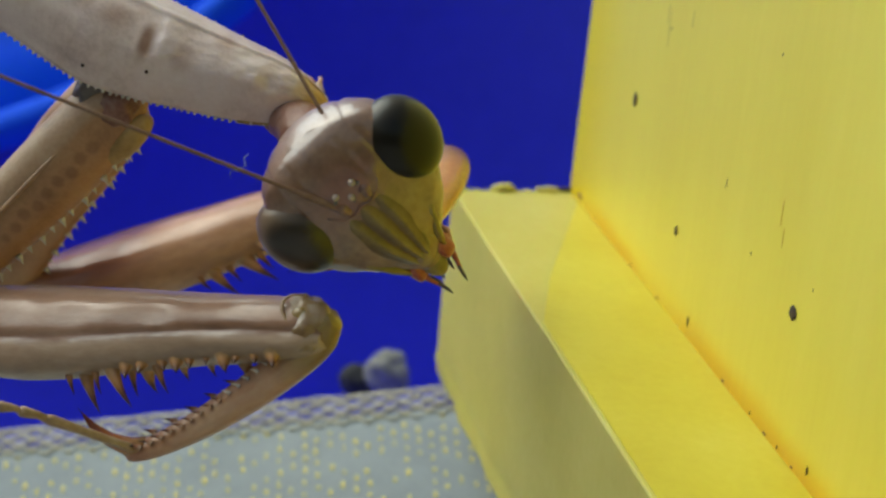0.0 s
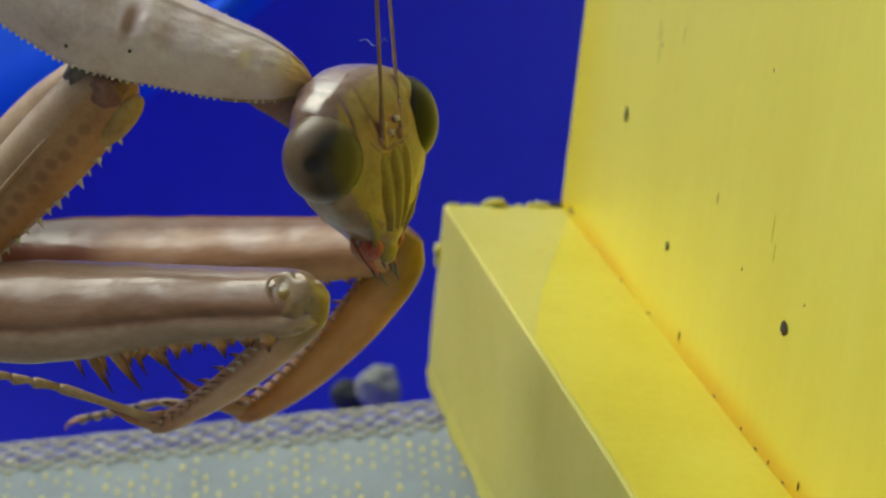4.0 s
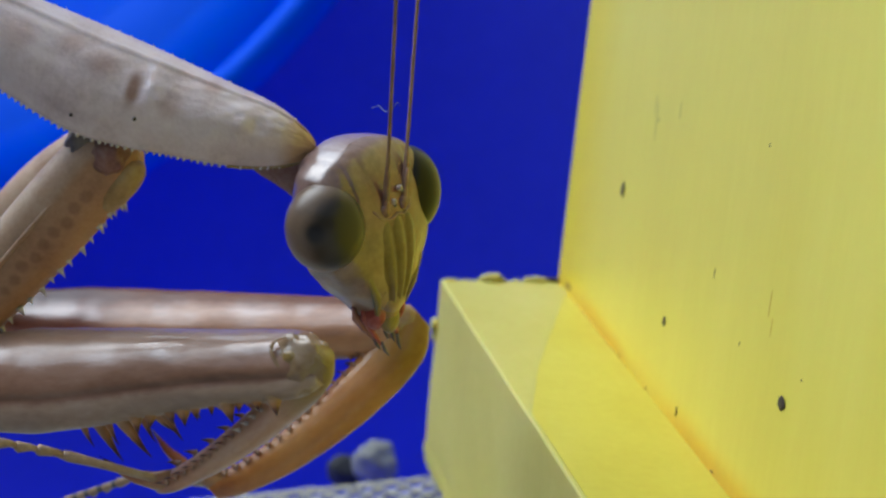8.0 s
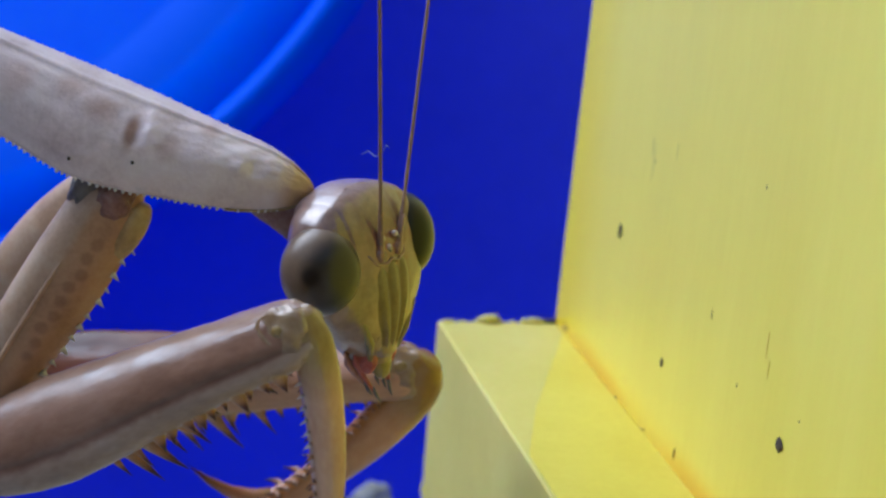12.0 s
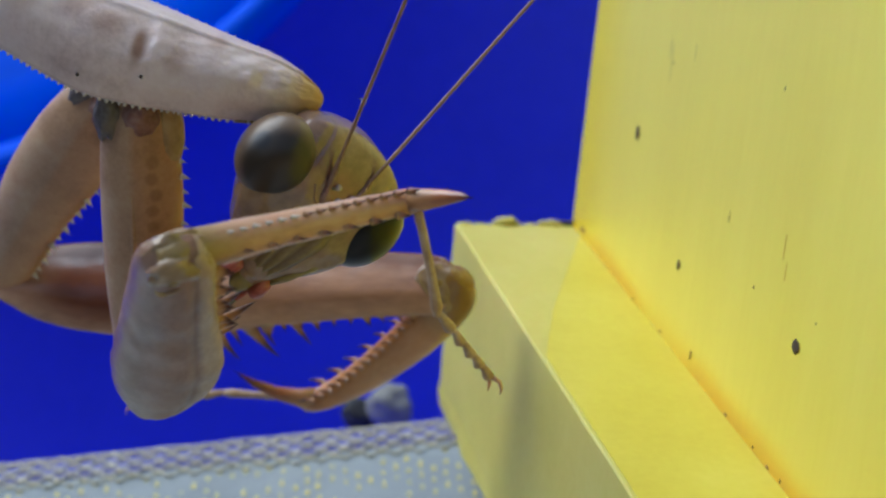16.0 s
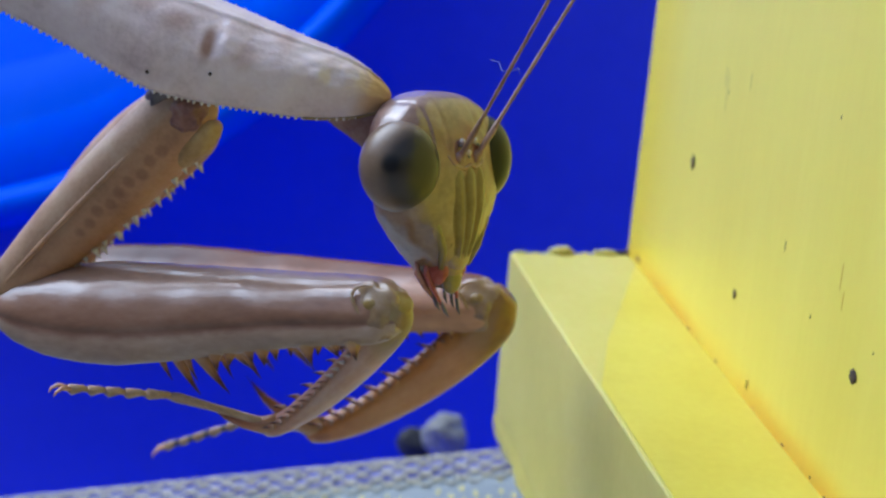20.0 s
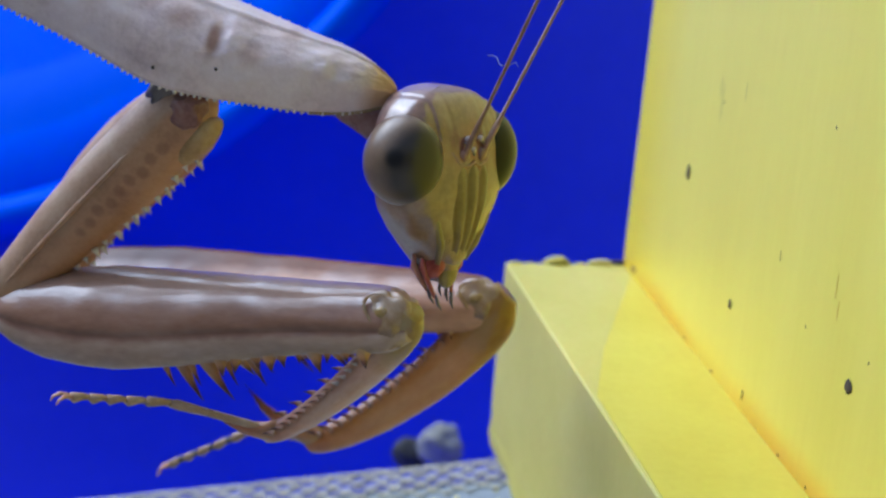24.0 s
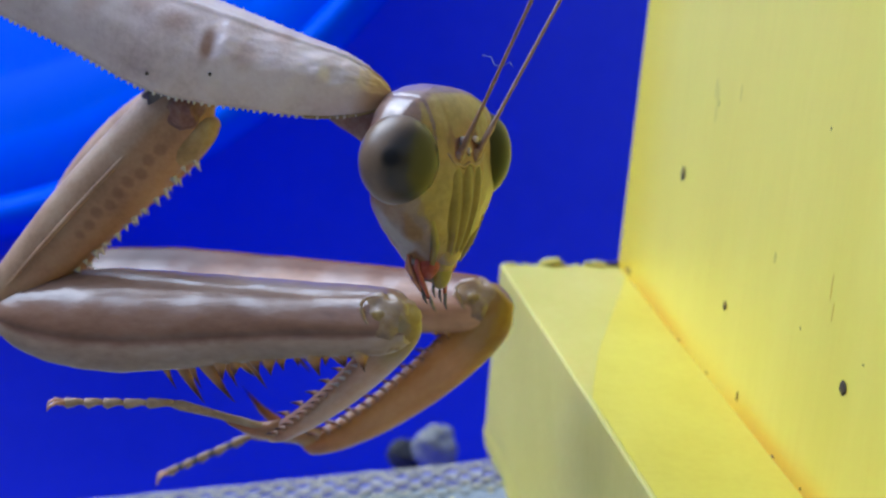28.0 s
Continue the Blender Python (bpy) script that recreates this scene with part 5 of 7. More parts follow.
    walk(parts["near_basitarsus"], [(0, mm(-13.08, 90.36, -8.80, -73.6, -20.1, -139.8)), (0.5, mm(-12.99, 90.47, -8.77, -72.7, -20.0, -141.4)), (1, mm(-12.90, 90.57, -8.75, -71.8, -19.9, -143.0)), (1.5, mm(-12.64, 91.17, -8.68, -68.8, -19.7, -148.0)), (2, mm(-12.35, 91.75, -8.58, -65.5, -19.4, -152.9)), (2.5, mm(-12.36, 92.29, -7.85, -62.0, -22.2, -152.5)), (3, mm(-12.30, 92.29, -7.73, -61.8, -21.9, -153.3)), (3.5, mm(-12.15, 92.28, -7.42, -61.3, -21.0, -155.2)), (4, mm(-11.96, 92.26, -7.03, -60.7, -19.9, -157.3)), (4.5, mm(-11.78, 92.23, -6.69, -60.3, -18.9, -159.2)), (5, mm(-11.71, 92.21, -6.55, -60.1, -18.5, -159.9)), (5.5, mm(-11.57, 92.27, -6.39, -61.6, -17.7, -158.9)), (6, mm(-11.33, 92.38, -6.08, -64.2, -16.3, -157.0)), (6.5, mm(-11.19, 92.44, -5.92, -65.5, -15.5, -156.0)), (7, mm(-11.28, 92.42, -6.03, -65.4, -15.6, -156.0)), (7.5, mm(-11.45, 92.37, -6.23, -65.2, -15.6, -155.9)), (8, mm(-11.54, 92.34, -6.33, -65.1, -15.7, -155.9)), (8.5, mm(-11.37, 92.45, -6.23, -65.5, -15.6, -155.6)), (9, mm(-11.21, 92.55, -6.13, -65.9, -15.5, -155.4)), (9.5, mm(-11.10, 92.47, -6.10, -64.8, -15.5, -155.4)), (10, mm(-10.86, 92.29, -6.03, -62.4, -15.5, -155.4)), (10.5, mm(-10.62, 92.11, -5.95, -60.1, -15.5, -155.4)), (11, mm(-10.52, 92.03, -5.91, -59.1, -15.5, -155.4)), (11.5, mm(-7.65, 90.40, -7.26, -67.5, -6.2, -146.4)), (12, mm(-4.45, 88.04, -7.35, -70.6, 3.2, -137.8)), (12.25, mm(-2.42, 87.82, -6.17, -63.2, 17.1, -167.1)), (12.5, mm(-0.60, 87.55, -4.04, 1.5, 26.3, 159.8)), (12.75, mm(-0.52, 87.93, -3.73, -6.1, 28.0, 160.8)), (13, mm(-0.50, 88.22, -3.34, -21.5, 29.6, 161.7)), (13.25, mm(0.54, 83.92, -2.69, -8.9, 31.6, 152.0)), (13.5, mm(1.13, 79.73, -1.25, -15.9, 32.9, 141.9)), (14, mm(1.07, 80.47, -1.01, -15.5, 39.7, 137.7)), (14.5, mm(0.65, 81.91, 0.07, 128.5, 55.8, 121.7)), (15, mm(-0.24, 82.91, 1.75, 110.5, 67.4, 88.3)), (15.5, mm(-0.77, 83.21, 2.62, 92.8, 68.9, 68.0)), (16, mm(-1.21, 83.16, 3.28, 87.5, 65.2, 64.7)), (16.5, mm(-0.55, 84.52, 2.49, 86.7, 61.9, 68.4)), (17, mm(0.06, 86.00, 1.78, 87.7, 58.5, 71.3)), (17.25, mm(0.37, 85.66, 1.06, 90.0, 46.2, 79.5)), (17.5, mm(0.57, 85.30, 0.43, 91.2, 33.5, 84.7)), (17.75, mm(-1.69, 90.20, -4.37, 160.9, 32.3, 154.7)), (18, mm(-7.29, 92.28, -6.70, -87.1, 1.1, -153.7)), (18.25, mm(-8.58, 93.63, -5.95, -80.7, -5.1, -154.5)), (18.5, mm(-9.79, 94.63, -4.85, -73.5, -11.3, -155.4)), (19, mm(-9.91, 94.83, -4.96, -69.3, -12.7, -159.5)), (19.5, mm(-10.13, 95.20, -5.14, -57.9, -15.2, -167.4)), (20, mm(-10.25, 95.39, -5.23, -49.1, -16.5, -171.6)), (20.5, mm(-10.24, 95.40, -5.23, -49.1, -16.5, -171.6)), (21, mm(-10.23, 95.42, -5.21, -49.3, -16.4, -171.6)), (21.5, mm(-10.20, 95.45, -5.19, -49.5, -16.4, -171.6)), (22, mm(-10.18, 95.49, -5.17, -49.7, -16.3, -171.7)), (22.5, mm(-10.15, 95.54, -5.14, -50.0, -16.2, -171.7)), (23, mm(-10.12, 95.58, -5.11, -50.3, -16.1, -171.7)), (23.5, mm(-10.10, 95.62, -5.08, -50.6, -16.0, -171.7)), (24, mm(-10.08, 95.65, -5.06, -50.8, -16.0, -171.7)), (24.5, mm(-10.07, 95.67, -5.04, -51.0, -15.9, -171.7)), (25, mm(-10.06, 95.68, -5.04, -51.0, -15.9, -171.7)), (25.5, mm(-10.04, 95.69, -5.03, -51.1, -15.9, -171.7)), (26, mm(-9.97, 95.70, -5.02, -51.1, -15.8, -171.7)), (26.5, mm(-9.88, 95.71, -5.01, -51.2, -15.7, -171.8)), (27, mm(-9.80, 95.73, -4.99, -51.3, -15.6, -171.8)), (27.5, mm(-9.73, 95.74, -4.98, -51.4, -15.5, -171.8)), (28, mm(-9.70, 95.74, -4.98, -51.4, -15.5, -171.8))])
    walk(parts["near_tarsus"], [(0, mm(-16.67, 87.33, -7.08, -14.2, -16.6, -139.6)), (0.5, mm(-16.67, 87.54, -7.07, -14.3, -16.6, -139.9)), (1, mm(-16.66, 87.75, -7.06, -14.3, -16.6, -140.2)), (1.5, mm(-16.63, 88.67, -6.99, -14.4, -16.0, -141.2)), (2, mm(-16.55, 89.61, -6.93, -14.5, -15.3, -142.2)), (2.5, mm(-16.46, 90.15, -5.96, -13.8, -10.8, -140.8)), (3, mm(-16.44, 90.20, -5.86, -13.9, -11.0, -141.0)), (3.5, mm(-16.39, 90.32, -5.63, -14.0, -11.6, -141.5)), (4, mm(-16.30, 90.45, -5.33, -14.2, -12.3, -142.2)), (4.5, mm(-16.21, 90.55, -5.07, -14.3, -12.9, -142.7)), (5, mm(-16.16, 90.59, -4.96, -14.4, -13.2, -142.9)), (5.5, mm(-16.02, 90.56, -4.86, -14.3, -12.8, -142.7)), (6, mm(-15.74, 90.51, -4.68, -14.2, -12.0, -142.3)), (6.5, mm(-15.59, 90.48, -4.58, -14.1, -11.6, -142.1)), (7, mm(-15.68, 90.45, -4.68, -14.1, -11.6, -142.0)), (7.5, mm(-15.84, 90.40, -4.88, -14.1, -11.7, -141.9)), (8, mm(-15.93, 90.38, -4.98, -14.1, -11.7, -141.9)), (8.5, mm(-15.76, 90.46, -4.89, -14.1, -11.7, -141.8)), (9, mm(-15.59, 90.54, -4.79, -14.0, -11.6, -141.8)), (9.5, mm(-15.48, 90.46, -4.76, -14.0, -11.3, -141.7)), (10, mm(-15.24, 90.28, -4.69, -13.9, -10.8, -141.5)), (10.5, mm(-15.01, 90.11, -4.61, -13.9, -10.3, -141.4)), (11, mm(-14.90, 90.03, -4.57, -13.8, -10.1, -141.3)), (11.5, mm(-11.80, 87.65, -6.72, -12.8, -5.7, -137.6)), (12, mm(-8.15, 84.69, -7.64, -11.8, -1.2, -134.0)), (12.25, mm(-7.07, 86.75, -7.64, -16.6, 7.9, -171.6)), (12.5, mm(-4.81, 89.10, -6.26, -15.4, 13.6, 149.5)), (12.75, mm(-4.69, 89.39, -6.08, -16.6, 17.9, 155.2)), (13, mm(-4.63, 89.58, -5.81, -17.7, 22.0, 161.2)), (13.25, mm(-3.22, 85.92, -5.32, -18.5, 31.5, 150.0)), (13.5, mm(-2.18, 82.32, -3.97, -18.9, 39.8, 136.5)), (14, mm(-1.77, 83.06, -4.21, -17.1, 41.7, 127.2)), (14.5, mm(-0.83, 84.30, -4.07, -6.9, 42.8, 102.5)), (15, mm(-0.18, 84.83, -2.87, 5.5, 38.8, 79.0)), (15.5, mm(-0.09, 84.88, -2.04, 8.9, 35.9, 70.4)), (16, mm(-0.31, 85.06, -1.25, 13.0, 33.6, 57.9)), (16.5, mm(0.32, 86.71, -1.92, 11.2, 32.3, 62.3)), (17, mm(0.90, 88.47, -2.48, 9.4, 30.7, 66.5)), (17.25, mm(1.00, 89.07, -2.55, 8.2, 39.5, 73.7)), (17.5, mm(0.95, 89.45, -2.33, 4.7, 47.7, 82.8)), (17.75, mm(-5.52, 92.01, -7.04, -25.0, 48.4, 173.5)), (18, mm(-11.77, 90.07, -6.79, -13.5, 4.6, -144.0)), (18.25, mm(-13.07, 91.48, -5.50, -14.0, -1.9, -145.6)), (18.5, mm(-14.25, 92.58, -3.88, -14.6, -8.5, -147.1)), (19, mm(-14.47, 93.12, -3.86, -14.6, -7.6, -147.3)), (19.5, mm(-14.83, 94.14, -3.83, -14.5, -5.9, -147.5)), (20, mm(-14.99, 94.69, -3.81, -14.5, -5.0, -147.6)), (20.5, mm(-14.98, 94.70, -3.81, -14.4, -5.0, -147.5)), (21, mm(-14.97, 94.72, -3.80, -14.4, -5.0, -147.3)), (21.5, mm(-14.95, 94.76, -3.78, -14.3, -4.9, -146.9)), (22, mm(-14.93, 94.80, -3.76, -14.3, -4.8, -146.4)), (22.5, mm(-14.90, 94.84, -3.74, -14.2, -4.7, -145.9)), (23, mm(-14.88, 94.89, -3.72, -14.1, -4.7, -145.3)), (23.5, mm(-14.86, 94.93, -3.70, -14.0, -4.6, -144.9)), (24, mm(-14.84, 94.96, -3.68, -13.9, -4.5, -144.5)), (24.5, mm(-14.82, 94.98, -3.67, -13.9, -4.5, -144.2)), (25, mm(-14.82, 94.99, -3.67, -13.9, -4.5, -144.1)), (25.5, mm(-14.79, 94.99, -3.67, -14.2, -4.2, -145.9)), (26, mm(-14.73, 95.01, -3.66, -14.8, -3.6, -150.4)), (26.5, mm(-14.65, 95.02, -3.65, -15.5, -2.8, -156.3)), (27, mm(-14.56, 95.04, -3.65, -16.0, -2.0, -162.2)), (27.5, mm(-14.50, 95.05, -3.64, -16.3, -1.3, -166.7)), (28, mm(-14.47, 95.06, -3.64, -16.4, -1.0, -168.5))])
    walk(parts["far_coxa"], [(0, mm(-15.12, 98.00, 7.20, -37.2, 38.0, 129.0)), (0.5, mm(-15.08, 98.00, 7.23, -37.3, 38.0, 129.0)), (1, mm(-15.04, 98.00, 7.26, -37.3, 38.0, 128.9)), (1.5, mm(-15.12, 98.00, 7.34, -38.0, 37.9, 128.2)), (2, mm(-15.19, 98.00, 7.43, -38.7, 37.9, 127.4)), (2.5, mm(-15.25, 98.00, 7.72, -24.5, 36.2, 142.4)), (3, mm(-15.21, 98.00, 7.86, -24.4, 35.7, 142.2)), (3.5, mm(-15.09, 98.00, 8.18, -24.2, 34.6, 141.6)), (4, mm(-14.96, 98.00, 8.57, -24.0, 33.2, 140.9)), (4.5, mm(-14.85, 98.00, 8.89, -23.8, 32.0, 140.3)), (5, mm(-14.80, 98.00, 9.03, -23.6, 31.5, 140.1)), (5.5, mm(-14.66, 98.00, 9.11, -23.9, 31.6, 139.8)), (6, mm(-14.39, 98.00, 9.27, -24.3, 31.7, 139.4)), (6.5, mm(-14.25, 98.00, 9.36, -24.5, 31.8, 139.2)), (7, mm(-14.34, 98.00, 9.25, -24.4, 31.9, 139.3)), (7.5, mm(-14.51, 98.00, 9.04, -24.3, 31.9, 139.5)), (8, mm(-14.59, 98.00, 8.93, -24.3, 32.0, 139.6)), (8.5, mm(-14.46, 98.00, 9.00, -24.5, 31.9, 139.2)), (9, mm(-14.32, 98.00, 9.07, -24.8, 31.8, 138.8)), (9.5, mm(-14.33, 98.00, 9.06, -24.8, 31.9, 138.8)), (10, mm(-14.35, 98.00, 9.04, -25.0, 32.1, 138.7)), (10.5, mm(-14.38, 98.00, 9.02, -25.2, 32.2, 138.6)), (11, mm(-14.39, 98.00, 9.01, -25.2, 32.3, 138.6)), (11.5, mm(-14.47, 98.00, 8.92, -26.7, 32.7, 137.0)), (12, mm(-14.55, 98.00, 8.83, -28.2, 33.0, 135.5)), (12.25, mm(-14.94, 98.00, 8.65, -30.8, 33.2, 132.6)), (12.5, mm(-15.33, 98.00, 8.47, -33.5, 33.4, 129.8)), (12.75, mm(-15.60, 98.00, 8.49, -34.4, 33.1, 128.6)), (13, mm(-15.87, 98.00, 8.52, -35.3, 32.8, 127.4)), (13.25, mm(-15.83, 98.00, 8.48, -36.6, 32.5, 125.9)), (13.5, mm(-15.79, 98.00, 8.43, -37.9, 32.1, 124.4)), (14, mm(-15.75, 98.00, 8.45, -37.8, 32.4, 124.7)), (14.5, mm(-15.66, 98.00, 8.49, -37.6, 33.1, 125.3)), (15, mm(-15.58, 98.00, 8.53, -37.4, 33.8, 126.0)), (15.5, mm(-15.54, 98.00, 8.54, -37.3, 34.1, 126.3)), (16, mm(-15.53, 98.00, 8.66, -37.2, 33.6, 126.1)), (16.5, mm(-15.59, 98.00, 8.68, -36.4, 32.5, 126.1)), (17, mm(-15.65, 98.00, 8.70, -35.6, 31.4, 126.0)), (17.25, mm(-15.58, 98.00, 8.74, -36.3, 30.5, 124.6)), (17.5, mm(-15.50, 98.00, 8.78, -37.0, 29.5, 123.2)), (17.75, mm(-15.23, 98.00, 8.87, -32.6, 29.8, 127.8)), (18, mm(-14.95, 98.00, 8.96, -28.6, 29.9, 132.5)), (18.25, mm(-14.93, 98.00, 8.98, -28.5, 29.9, 132.5)), (18.5, mm(-14.87, 98.00, 9.03, -28.4, 29.8, 132.6)), (19, mm(-14.70, 98.00, 9.19, -28.1, 29.6, 132.8)), (19.5, mm(-14.53, 98.00, 9.35, -27.7, 29.4, 133.0)), (20, mm(-14.45, 98.00, 9.42, -27.6, 29.3, 133.1)), (20.5, mm(-14.44, 98.00, 9.44, -27.6, 29.3, 133.1)), (21, mm(-14.43, 98.00, 9.50, -27.7, 29.4, 133.1)), (21.5, mm(-14.40, 98.00, 9.57, -27.7, 29.5, 133.1)), (22, mm(-14.37, 98.00, 9.67, -27.8, 29.6, 133.2)), (22.5, mm(-14.34, 98.00, 9.77, -27.9, 29.8, 133.2)), (23, mm(-14.31, 98.00, 9.87, -28.0, 29.9, 133.2)), (23.5, mm(-14.28, 98.00, 9.97, -28.1, 30.1, 133.2)), (24, mm(-14.26, 98.00, 10.05, -28.1, 30.2, 133.3)), (24.5, mm(-14.24, 98.00, 10.10, -28.2, 30.3, 133.3)), (26, mm(-14.22, 98.00, 10.11, -28.2, 30.3, 133.2)), (27, mm(-14.19, 98.00, 10.11, -28.4, 30.3, 133.0)), (28, mm(-14.18, 98.00, 10.10, -28.5, 30.3, 132.9))])
    walk(parts["far_femur"], [(0, mm(-22.66, 107.31, -2.15, -27.7, -15.9, -8.3)), (0.5, mm(-22.62, 107.32, -2.12, -27.6, -15.9, -7.0)), (1, mm(-22.57, 107.33, -2.09, -27.5, -15.9, -5.6)), (1.5, mm(-22.53, 107.43, -2.00, -23.4, -15.8, -9.7)), (2, mm(-22.49, 107.53, -1.90, -20.3, -15.7, -13.8)), (2.5, mm(-24.97, 105.48, -1.26, 15.0, -5.5, -10.2)), (3, mm(-24.95, 105.57, -1.02, 13.2, -4.8, -10.2)), (3.5, mm(-24.90, 105.78, -0.44, 8.9, -3.2, -10.4)), (4, mm(-24.83, 106.03, 0.25, 3.6, -1.2, -10.7)), (4.5, mm(-24.76, 106.24, 0.84, -0.7, 0.4, -10.9)), (5, mm(-24.74, 106.32, 1.09, -2.4, 1.1, -10.9)), (5.5, mm(-24.55, 106.35, 1.15, -2.8, 1.1, -10.9)), (6, mm(-24.21, 106.41, 1.28, -3.5, 1.1, -10.8)), (6.5, mm(-24.02, 106.45, 1.35, -3.8, 1.1, -10.8)), (7, mm(-24.12, 106.42, 1.23, -4.0, 1.1, -10.7)), (7.5, mm(-24.31, 106.39, 1.00, -4.2, 1.1, -10.6)), (8, mm(-24.41, 106.36, 0.88, -4.3, 1.1, -10.6)), (8.5, mm(-24.23, 106.43, 0.97, -3.5, 1.1, -11.0)), (9, mm(-24.04, 106.50, 1.06, -2.6, 1.1, -11.4)), (9.5, mm(-24.04, 106.50, 1.03, -1.8, 1.1, -11.1)), (10, mm(-24.03, 106.50, 0.97, 0.1, 1.1, -10.6)), (10.5, mm(-24.02, 106.50, 0.91, 1.9, 1.1, -10.1)), (11, mm(-24.02, 106.50, 0.89, 2.8, 1.1, -9.8)), (11.5, mm(-23.83, 106.72, 0.71, 5.8, 0.7, -10.2)), (12, mm(-23.64, 106.94, 0.55, 9.3, 0.4, -10.6)), (12.25, mm(-23.55, 107.35, 0.32, 10.6, 0.4, -12.1)), (12.5, mm(-23.45, 107.75, 0.10, 12.1, 0.4, -13.6)), (12.75, mm(-23.54, 107.96, 0.20, 8.7, 1.2, -12.6)), (13, mm(-23.63, 108.16, 0.30, 5.9, 2.1, -11.6)), (13.25, mm(-23.34, 108.39, 0.32, 7.0, 2.4, -11.1)), (13.5, mm(-23.05, 108.62, 0.35, 8.1, 2.8, -10.6)), (14, mm(-23.05, 108.55, 0.30, 8.8, 2.5, -10.2)), (14.5, mm(-23.02, 108.39, 0.19, 10.2, 1.8, -9.4)), (15, mm(-23.00, 108.23, 0.08, 11.7, 1.0, -8.5)), (15.5, mm(-22.99, 108.15, 0.03, 12.3, 0.7, -8.1)), (16, mm(-22.99, 108.23, 0.25, 13.1, 1.3, -7.8)), (16.5, mm(-23.14, 108.36, 0.51, 13.0, 1.7, -5.2)), (17, mm(-23.29, 108.49, 0.78, 13.1, 2.2, -2.6)), (17.25, mm(-23.02, 108.78, 1.03, 12.1, 2.9, -7.1)), (17.5, mm(-22.75, 109.07, 1.29, 11.1, 3.6, -11.6)), (17.75, mm(-23.32, 108.42, 1.32, 9.3, 3.8, -11.0)), (18, mm(-23.85, 107.72, 1.39, 7.5, 3.9, -10.3)), (18.25, mm(-23.83, 107.72, 1.41, 7.4, 4.0, -10.3)), (18.5, mm(-23.79, 107.71, 1.48, 7.0, 4.0, -10.2)), (19, mm(-23.68, 107.70, 1.69, 5.8, 4.1, -10.0)), (19.5, mm(-23.56, 107.68, 1.89, 4.7, 4.3, -9.8)), (20, mm(-23.51, 107.68, 1.99, 4.2, 4.3, -9.7)), (20.5, mm(-23.50, 107.67, 2.00, 4.1, 4.3, -9.7)), (21, mm(-23.48, 107.67, 2.04, 4.0, 4.3, -9.7)), (21.5, mm(-23.45, 107.65, 2.09, 3.8, 4.3, -9.8)), (22, mm(-23.41, 107.63, 2.15, 3.5, 4.2, -9.9)), (22.5, mm(-23.37, 107.62, 2.22, 3.2, 4.2, -10.0)), (23, mm(-23.33, 107.60, 2.29, 3.0, 4.1, -10.1)), (23.5, mm(-23.29, 107.58, 2.35, 2.7, 4.1, -10.2)), (24, mm(-23.26, 107.57, 2.40, 2.5, 4.1, -10.3)), (24.5, mm(-23.24, 107.56, 2.44, 2.4, 4.0, -10.4)), (25.5, mm(-23.23, 107.56, 2.45, 2.3, 4.0, -10.4)), (26, mm(-23.20, 107.57, 2.45, 2.3, 4.0, -10.5)), (26.5, mm(-23.18, 107.58, 2.44, 2.4, 4.0, -10.6)), (27, mm(-23.15, 107.60, 2.44, 2.4, 4.0, -10.7)), (27.5, mm(-23.13, 107.61, 2.44, 2.4, 4.0, -10.8)), (28, mm(-23.12, 107.61, 2.43, 2.4, 4.0, -10.8))])
